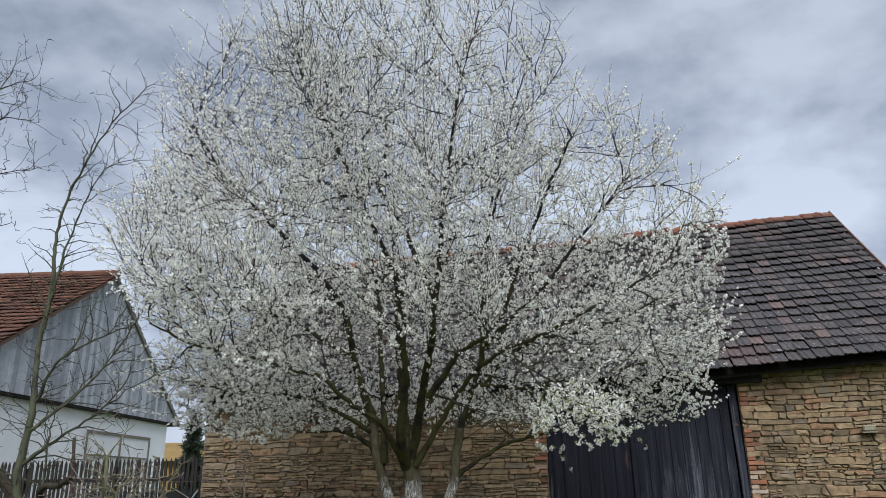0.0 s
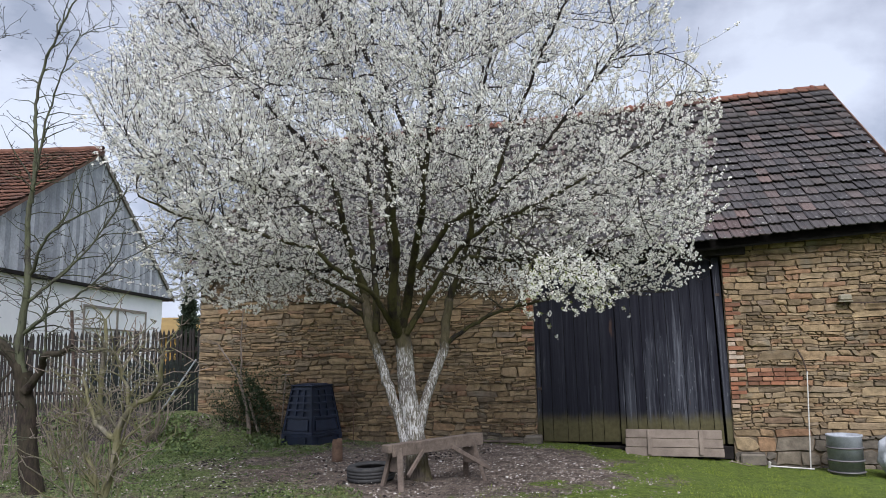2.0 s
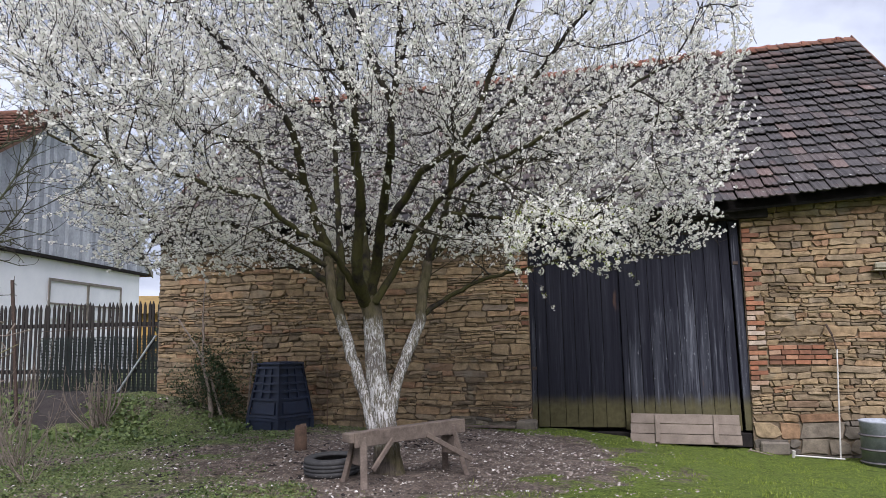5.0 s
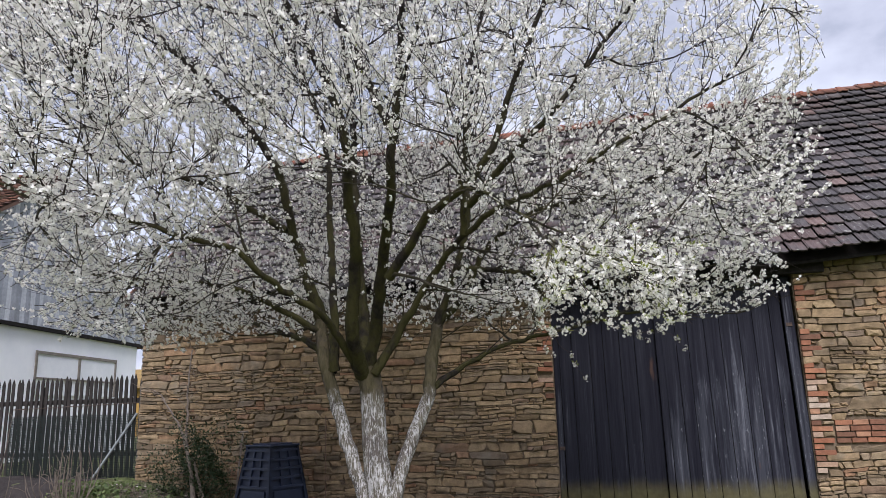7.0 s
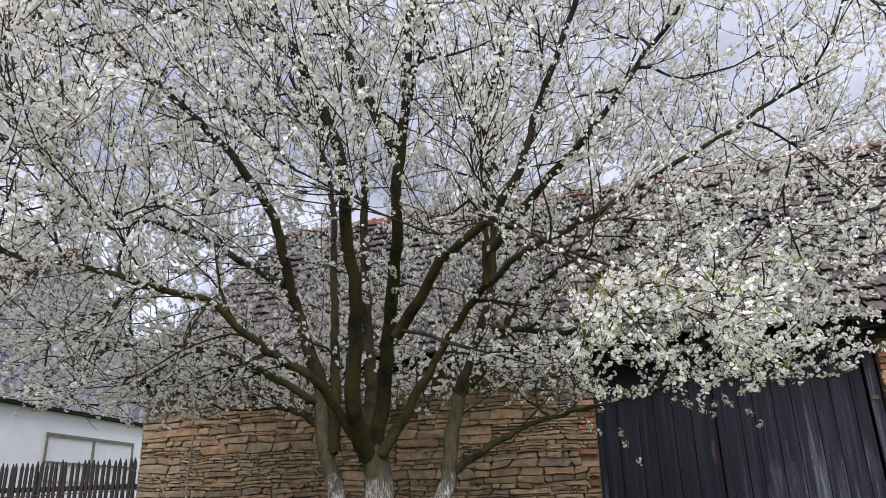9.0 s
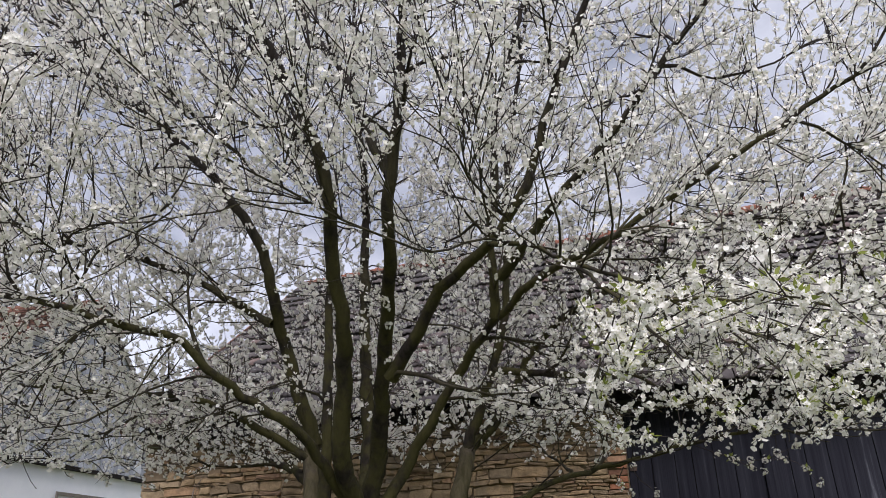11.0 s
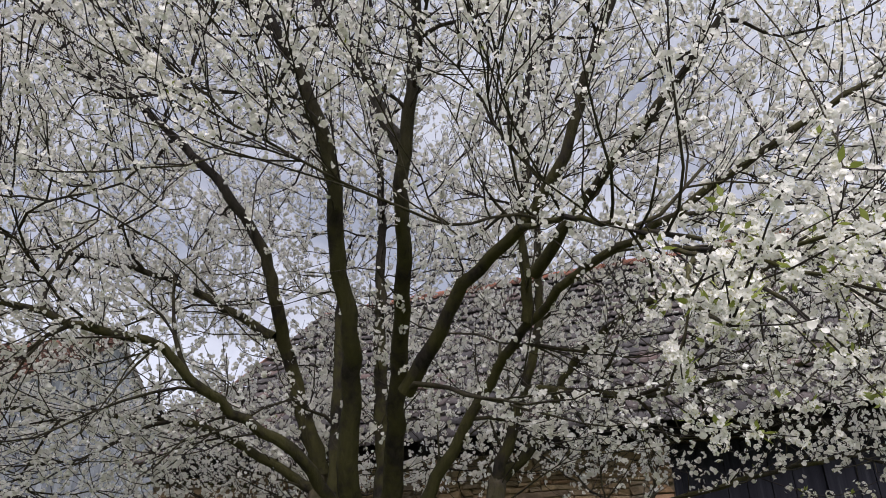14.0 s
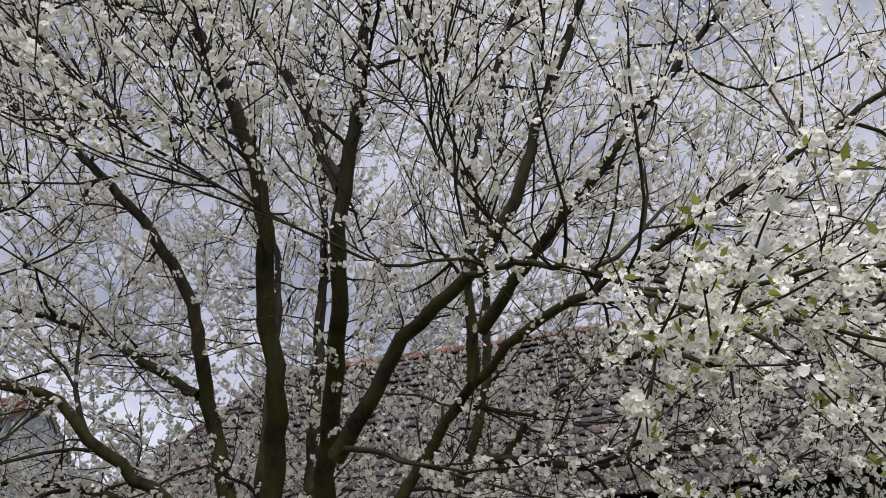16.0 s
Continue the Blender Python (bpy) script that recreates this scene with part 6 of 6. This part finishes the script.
# thin twigs that hang below the crown before the door leaves, each with a few tufts
DANGLING = [
    ([(-0.79, 11.2, 2.35), (-0.73, 11.17, 2.22), (-0.61, 11.15, 2.11), (-0.56, 11.15, 1.96), (-0.46, 11.15, 1.85)], (0.55, 0.75, 1.0)),
    ([(-0.85, 11.2, 2.33), (-0.9, 11.16, 2.2), (-0.8, 11.15, 2.12)], (0.5, 0.75, 1.0)),
    ([(-0.25, 11.45, 2.5), (0.06, 11.25, 2.34), (0.26, 11.15, 2.32), (0.47, 11.15, 2.29), (0.61, 11.15, 2.12)], (0.2, 0.35, 0.5, 0.62, 0.75, 0.9, 1.0)),
    ([(0.26, 11.15, 2.32), (0.44, 11.12, 2.39), (0.59, 11.1, 2.44)], (0.4, 0.8, 1.0)),
    ([(-0.05, 11.33, 2.4), (0.1, 11.2, 2.3), (0.23, 11.15, 2.23)], (0.4, 0.75, 1.0)),
    ([(0.6, 11.5, 2.68), (0.75, 11.3, 2.66), (0.87, 11.2, 2.6), (1.01, 11.15, 2.5)], (0.3, 0.5, 0.65, 0.8, 0.9, 1.0)),
]
for points, places in DANGLING:
    q = spline(points, 0.04)
    v, f = tube(q, np.linspace(0.0045, 0.002, len(q)), 5)
    link_mesh("hanging_twig", v, f, TWIG, plum, smooth=True)
    for k, u in enumerate(places):
        ob = new("blossom", CLUSTERS[(k * 5 + len(points)) % 12])
        ob.matrix_world = pose(*q[int(u * (len(q) - 1))], RNG.uniform(-50, 50), RNG.uniform(-50, 50), RNG.uniform(0, 360)) @ Matrix.Scale(1.25, 4)
        hang(ob, plum)


# ---- bare trees and shrubs ----
def start_tree(ob):
    HOST[0] = ob
    nodes_p.clear(), nodes_r.clear(), nodes_d.clear()


def side_shoots(n, lo, hi, reach, r_base, material, spread_up, name="twigs", sides=4, spurs=True):
    """Bare side shoots with short spurs along all the wood of the tree in hand."""
    P, D = np.vstack(nodes_p), np.vstack(nodes_d)
    pick = RNG.integers(0, len(P), n)
    side = np.cross(D[pick], RNG.standard_normal((n, 3)))
    side /= np.linalg.norm(side, axis=1)[:, None] + 1e-9
    way = 0.75 * side + 0.55 * D[pick] + np.array([0, 0, spread_up])
    T = P[pick] + way / np.linalg.norm(way, axis=1)[:, None] * RNG.uniform(lo, hi, (n, 1))
    pile = Pile()
    made = grow(T, reach, 0.0022, r_base, sides, pile, 0.3, keep=True, wander=0.09)
    if spurs:
        for q, rr in made:
            for k in range(1, len(q)):
                if RNG.random() < 0.6:
                    d = RNG.standard_normal(3) + np.array([0, 0, 0.5])
                    e = q[k] + d / np.linalg.norm(d) * RNG.uniform(0.02, 0.07)
                    v, f = tube([q[k], (q[k] + e) / 2, e], [0.003, 0.0032, 0.0035], 3)
                    pile.add(v, f)
    pile.link(name, material, HOST[0], kind="stuff")
    return made


apple = thing("apple_tree", -6.95, 8.27, 0.0, "bare old apple tree with dark trunk and tall green water shoots", "tree")
start_tree(apple)
limb([(-6.9, 8.27, -0.1), (-6.95, 8.27, 0.15), (-7.03, 8.27, 0.64), (-7.12, 8.27, 1.2), (-7.15, 8.25, 1.5)], 0.135, 0.105, APPLE_BARK, "trunk", 12, 6)
limb([(-7.14, 8.25, 1.35), (-7.25, 8.2, 1.65), (-7.48, 8.2, 1.86), (-7.9, 8.1, 2.3), (-8.4, 8.05, 3.4), (-8.65, 8.0, 4.9), (-8.75, 8.0, 6.2), (-8.6, 8.0, 7.5)], 0.085, 0.014, APPLE_BARK)
limb([(-8.62, 8.0, 4.8), (-8.2, 8.0, 5.1), (-7.75, 8.0, 5.2)], 0.014, 0.004, APPLE_BARK)
limb([(-8.7, 8.0, 5.75), (-8.1, 8.0, 5.98), (-7.54, 8.0, 5.98)], 0.014, 0.004, APPLE_BARK)
limb([(-8.72, 8.0, 6.5), (-8.28, 8.0, 6.87), (-7.69, 8.0, 6.78)], 0.014, 0.004, APPLE_BARK)
limb([(-8.66, 8.0, 7.0), (-8.37, 8.0, 7.36), (-7.81, 8.0, 7.47)], 0.012, 0.004, APPLE_BARK)
limb([(-7.14, 8.25, 1.4), (-7.2, 8.2, 1.8), (-7.15, 8.2, 2.3), (-7.1, 8.2, 2.7), (-7.16, 8.2, 3.43), (-7.08, 8.2, 4.19), (-7.14, 8.2, 4.84), (-7.11, 8.2, 5.42), (-6.88, 8.2, 6.0), (-6.52, 8.2, 6.67), (-5.96, 8.2, 7.24)], 0.065, 0.005, APPLE_LIMB)
limb([(-7.14, 8.2, 3.7), (-6.96, 8.1, 4.47), (-6.83, 8.1, 5.02), (-6.6, 8.0, 5.46), (-6.36, 8.0, 5.85), (-5.85, 8.0, 5.97)], 0.026, 0.004, APPLE_LIMB)
limb([(-7.1, 8.2, 2.75), (-6.71, 8.0, 3.23), (-6.18, 7.9, 3.47), (-5.47, 7.8, 3.66)], 0.026, 0.006, APPLE_LIMB)
limb([(-7.1, 8.2, 2.4), (-6.71, 8.4, 2.81), (-6.27, 8.5, 3.36), (-5.96, 8.5, 3.88)], 0.026, 0.006, APPLE_LIMB)
limb([(-7.12, 8.2, 2.0), (-6.75, 8.1, 2.2), (-6.33, 8.0, 2.38), (-5.9, 7.9, 2.62), (-5.5, 7.8, 3.0)], 0.03, 0.006, APPLE_LIMB)
limb([(-7.08, 8.2, 1.25), (-6.87, 8.2, 1.49), (-6.72, 8.1, 1.7), (-6.45, 8.05, 1.7), (-6.26, 8.0, 1.79)], 0.06, 0.035, APPLE_BARK)
limb([(-6.74, 8.1, 1.68), (-6.7, 8.05, 2.1), (-6.62, 8.0, 2.6)], 0.02, 0.006, APPLE_LIMB)
limb([(-7.2, 8.2, 1.6), (-7.4, 8.0, 1.2), (-7.35, 7.9, 0.9), (-7.1, 7.8, 0.75)], 0.02, 0.004, APPLE_BARK)
side_shoots(300, 0.25, 1.0, 1.4, 0.012, APPLE_LIMB, 0.3)
side_shoots(560, 0.08, 0.4, 0.7, 0.006, APPLE_BARK, 0.15)

pruned = thing("pruned_tree", -3.0, 4.1, 0.0, "small pruned fruit tree with lichened yellow-grey stubs", "tree")
start_tree(pruned)
limb([(-3.02, 4.1, -0.1), (-3.0, 4.1, 0.3), (-2.97, 4.1, 0.72), (-2.92, 4.1, 0.92), (-2.87, 4.1, 1.18)], 0.029, 0.022, PRUNED_BARK, "trunk", 10, 6)
limb([(-2.88, 4.1, 1.15), (-2.79, 4.1, 1.31), (-2.69, 4.1, 1.36), (-2.57, 4.05, 1.47), (-2.52, 4.0, 1.64)], 0.023, 0.011, PRUNED_BARK)
limb([(-2.79, 4.1, 1.31), (-2.84, 4.1, 1.43), (-2.87, 4.1, 1.57), (-2.88, 4.1, 1.68)], 0.013, 0.007, PRUNED_BARK)
limb([(-2.88, 4.1, 1.13), (-2.99, 4.1, 1.2), (-3.05, 4.1, 1.28), (-3.1, 4.1, 1.4), (-3.13, 4.1, 1.51)], 0.022, 0.010, PRUNED_BARK)
limb([(-3.02, 4.14, 1.2), (-3.1, 4.22, 1.3), (-3.11, 4.25, 1.57), (-3.1, 4.25, 1.87)], 0.019, 0.012, PRUNED_BARK)
limb([(-2.99, 4.1, 0.68), (-2.88, 4.08, 0.93), (-2.81, 4.07, 1.06), (-2.71, 4.05, 1.19)], 0.013, 0.007, PRUNED_BARK)
limb([(-2.99, 4.1, 0.66), (-3.03, 4.1, 0.94), (-3.1, 4.1, 1.08), (-3.1, 4.1, 1.26)], 0.012, 0.007, PRUNED_BARK)
limb([(-3.0, 4.1, 0.6), (-3.16, 4.08, 0.79), (-3.23, 4.05, 0.96), (-3.19, 4.05, 1.07)], 0.010, 0.005, PRUNED_BARK)
side_shoots(210, 0.08, 0.34, 0.6, 0.006, PRUNED_BARK, 0.2)
side_shoots(420, 0.05, 0.2, 0.4, 0.0032, DRY_STEM, 0.1)


def shrub(x, y, n, height, lean, material, label, r=0.006):
    z = gz(x, y)
    ob = thing("shrub", x, y, z, label, "shrub", group="bare shrubs")
    pile = Pile()
    for k in range(n):
        a, s = RNG.uniform(0, 2 * np.pi), RNG.uniform(0.2, 1)
        h = height * RNG.uniform(0.55, 1.1)
        b = np.array([x + 0.1 * RNG.normal(), y + 0.08 * RNG.normal(), z - 0.03])
        t = b + np.array([math.cos(a) * lean * s, math.sin(a) * lean * s, h])
        m_ = (b + t) / 2 + np.array([math.cos(a) * lean * 0.25, math.sin(a) * lean * 0.25, 0.05])
        q = spline([b, m_, t], 0.1)
        v, f = tube(q, np.linspace(r, r * 0.35, len(q)), 4)
        pile.add(v, f)
        for j in range(3, len(q)):
            if RNG.random() < 0.4:
                d = RNG.standard_normal(3) + np.array([0, 0, 0.9])
                e = q[j] + d / np.linalg.norm(d) * RNG.uniform(0.05, 0.25)
                v, f = tube([q[j], (q[j] + e) / 2 + 0.01, e], [r * 0.45, r * 0.35, r * 0.25], 3)
                pile.add(v, f)
    pile.link("stems", material, ob, kind="stuff")
    return ob


shrub(-8.05, 12.6, 34, 1.05, 0.55, DRY_STEM, "bare currant bush with pale brown stems below the fence", 0.012)
shrub(-6.3, 8.9, 14, 0.8, 0.5, DRY_STEM, "thin bare bush of dry stems under the apple tree", 0.005)
shrub(-9.2, 11.4, 24, 1.1, 0.5, DRY_STEM, "tall bare bush with dry stems in the garden bed", 0.005)
shrub(-8.9, 9.6, 34, 1.7, 0.6, TWIG, "tall dark bare bush with many thin stems before the fence", 0.006)
shrub(-8.0, 8.9, 26, 1.5, 0.55, DRY_STEM, "tall bare bush with pale stems beside the apple tree", 0.006)
shrub(-7.15, 9.7, 18, 1.35, 0.6, DRY_STEM, "tangled bare bush with pale brown stems before the fence", 0.007)
shrub(-8.5, 10.9, 22, 1.5, 0.7, DRY_STEM, "tall tangled bare bush with pale stems before the fence", 0.007)
shrub(-7.4, 11.2, 8, 0.6, 0.5, DRY_STEM, "low bare bush with dry stems below the bank", 0.005)

# evergreen bush by the wall with two pale slender trunks
bush = thing("evergreen_bush", -6.6, 13.45, gz(-6.6, 13.45), "dark evergreen bush growing against the barn wall", "bush")
start_tree(bush)
limb([(-6.46, 13.3, gz(-6.46, 13.3) - 0.05), (-6.58, 13.4, 0.66), (-6.8, 13.5, 1.25), (-7.05, 13.55, 1.6), (-7.3, 13.6, 1.9)], 0.05, 0.012, DRY_STEM, "trunk", 8, 4)
limb([(-6.2, 13.3, gz(-6.2, 13.3) - 0.05), (-6.4, 13.38, 0.45), (-6.56, 13.42, 0.85)], 0.028, 0.022, DRY_STEM, "trunk", 8, 4)
limb([(-6.7, 13.46, 1.05), (-6.76, 13.5, 1.4), (-6.8, 13.58, 2.0), (-6.78, 13.6, 2.6)], 0.028, 0.01, DRY_STEM)
side_shoots(26, 0.2, 0.6, 1.0, 0.006, DRY_STEM, 0.4)
n = 5200
q = RNG.standard_normal((n, 3))
q /= np.linalg.norm(q, axis=1)[:, None]
q *= (RNG.random((n, 1)) ** 0.4)
P = np.array([-6.55, 13.5, gz(-6.5, 13.4) + 0.5]) + q * np.array([0.74, 0.3, 0.78]) * (1 + 0.38 * np.sin(7 * q[:, :1] + 5 * q[:, 2:]))
P[:, 1] = np.minimum(P[:, 1], 13.85)
P = P[P[:, 2] > ground_z(P[:, 0], P[:, 1]) + 0.01]
v, f = scatter(lv, lf, P, turns_to(RNG.standard_normal((len(P), 3)) + np.array([0, -0.6, 0.6])), RNG.uniform(0.03, 0.065, len(P)))
ob = link_mesh("foliage", v, f, IVY, bush, "small dark green leaves")
ob["kind"] = "stuff"

# ---- grass, weeds, stones and fallen petals ----
def bare(x, y):
    """Above 1 where grass grows; below on the trodden soil round the tree and along the wall."""
    wob = 0.16 * np.sin(2.3 * x + 1.1 * y) + 0.13 * np.sin(4.1 * y - 1.7 * x) + 0.1 * np.sin(7.3 * x + 5.0)
    return np.hypot((x + 2.3) / 2.9, (y - 10.9) / 2.7) + wob


def litter(n, x0, x1, y0, y1, want):
    x, y = RNG.uniform(x0, x1, n), RNG.uniform(y0, y1, n)
    ok = want(x, y) & ~((y > WALL_Y - 0.03) & (x > WEST)) & (y < FENCE_Y - 0.2)
    x, y = x[ok], y[ok]
    return np.stack([x, y, ground_z(x, y)], 1)


blade = np.array([(-0.1, 0, 0), (0.1, 0, 0), (0.04, 0.22, 0.62), (0.0, 0.5, 1.0)])
P = litter(90000, -4.5, 6.0, 4.0, 13.9, lambda x, y: (bare(x, y) > RNG.uniform(0.85, 1.25, len(x))) & (x > -3.6 + RNG.normal(0, 0.5, len(x))))
n = len(P)
tilt = np.stack([RNG.normal(0, 0.3, n), RNG.normal(0, 0.3, n), np.ones(n)], 1)
tall = 0.7 + 0.5 * (np.sin(3.3 * P[:, 0] + 1.9 * P[:, 1]) * np.sin(2.1 * P[:, 1] - 4.7 * P[:, 0]) > 0.15)
v, f = scatter(blade, quad, P - (0, 0, 0.004), turns_to(tilt), RNG.uniform(0.016, 0.036, n) * tall)
grass = link_mesh("grass", v, f, BLADE)
tagged(grass, "short green lawn grass", "grass", kind="stuff")
P = litter(95000, -13.0, -2.6, 4.0, 13.6, lambda x, y: (np.sin(1.9 * x + 0.8 * y) + np.sin(2.7 * y - 1.3 * x) + 0.8 * np.sin(5.1 * x + 3.3 * y) > RNG.normal(0.0, 1.6, len(x))) & (bare(x, y) > 0.95) & ~((x < -8.7) & (y > 12.6)))
n = len(P)
tilt = np.stack([RNG.normal(0, 0.7, n), RNG.normal(0, 0.7, n), np.ones(n)], 1)
v, f = scatter(lv * (1, 1.3, 1), lf, P + np.stack([np.zeros(n), np.zeros(n), RNG.uniform(0, 0.03, n)], 1), turns_to(tilt), RNG.uniform(0.015, 0.052, n))
weeds = link_mesh("weeds", v, f, WEED)
tagged(weeds, "low green weeds and clover on the old bed", "weeds", kind="stuff")
# taller leafy clump at the foot of the bank
P = litter(9000, -11.8, -5.6, 11.5, 13.3, lambda x, y: np.sin(2.2 * x) + np.sin(3.1 * x + 4 * y) > RNG.normal(0.2, 0.6, len(x)))
n = len(P)
v, f = scatter(lv * (1, 1.5, 1), lf, P + np.stack([np.zeros(n), np.zeros(n), RNG.uniform(0, 0.12, n)], 1), turns_to(RNG.standard_normal((n, 3)) + np.array([0, -0.3, 1.2])), RNG.uniform(0.05, 0.1, n))
clump = link_mesh("leafy_weeds", v, f, WEED)
tagged(clump, "taller bright green weeds below the soil bank", "weeds", kind="stuff")
rock = np.array([(-1, -0.7, -0.3), (1, -0.8, -0.3), (0.9, 0.8, -0.3), (-0.8, 0.9, -0.3), (-0.5, -0.4, 0.5), (0.55, -0.5, 0.6), (0.5, 0.4, 0.5), (-0.4, 0.5, 0.6)])
rock_f = np.array([(4, 5, 6, 7), (0, 1, 5, 4), (1, 2, 6, 5), (2, 3, 7, 6), (3, 0, 4, 7)])
P = litter(17000, -9.0, 1.5, 4.5, 13.9, lambda x, y: (bare(x, y) < RNG.normal(1.05, 0.2, len(x))) | ((x < -2.5) & (RNG.random(len(x)) < 0.5)))
n = len(P)
v, f = scatter(rock, rock_f, P, turns_to(np.stack([RNG.normal(0, 0.3, n), RNG.normal(0, 0.3, n), np.ones(n)], 1)), RNG.uniform(0.005, 0.018, n)[:, None] * np.array([[1.3, 1, 0.7]]))
chips = link_mesh("gravel", v, f, CHIP)
tagged(chips, "loose chips of stone on the trodden soil", "gravel", kind="stuff")
P = litter(6500, -12.0, -1.5, 4.5, 13.6, lambda x, y: np.sin(2.1 * x - y) + np.sin(1.7 * y + 3.0 * x) > RNG.normal(0.3, 0.9, len(x)))
n = len(P)
v, f = scatter(rock, rock_f, P, turns_to(np.stack([RNG.normal(0, 0.4, n), RNG.normal(0, 0.4, n), np.ones(n)], 1)), RNG.uniform(0.008, 0.026, n)[:, None] * np.array([[1.2, 1, 0.8]]))
clods = link_mesh("soil_clods", v, f, SOIL)
tagged(clods, "dark crumbs of soil scattered in the turf", "soil", kind="stuff")
P = litter(9500, -6.5, 3.5, 7.2, 13.8, lambda x, y: (np.hypot(x + 2.4, y - 9.8) < RNG.normal(2.8, 1.1, len(x))) & ((bare(x, y) < 1.05) | (RNG.random(len(x)) < 0.3)))
n = len(P)
v, f = scatter(np.array([(0, -0.4, 0), (0.9, -0.3, 0.15), (1, 0.3, 0.1), (0, 0.4, 0.0)]), quad, P + (0, 0, 0.018), turns_to(np.stack([RNG.normal(0, 0.4, n), RNG.normal(0, 0.4, n), np.ones(n)], 1)), RNG.uniform(0.004, 0.0075, n))
petals = link_mesh("fallen_petals", v, f, PETAL)
tagged(petals, "fallen white plum petals strewn over grass and soil", "petals", kind="stuff")

# ---- single stones, bricks and tiles ----
for v, f in stone_objects:
    link_mesh("stone", v, f, STONE, front_wall)
bm = bmesh.new()
box(bm, Matrix.Identity(4), 1, 1, 1, 0.04)
brick_me = bpy.data.meshes.new("brick")
bm.to_mesh(brick_me)
bm.free()
brick_me.materials.append(BRICK)
for k, (x, z, wd) in enumerate(brick_places):
    ob = new("brick", brick_me)
    ob.matrix_world = pose(x, WALL_Y + 0.03 + RNG.normal(0, 0.006), z, 0, RNG.normal(0, 1.0)) @ Matrix.Diagonal((wd, 0.1, 0.066 * RNG.uniform(0.9, 1.03), 1))
    hang(ob, front_wall)
    if k == 0:
        ob["label"] = "old orange-red brick"
for which, m in tile_objects:
    ob = new("tile", tile_meshes[which])
    ob.matrix_world = m
    hang(ob, roof)
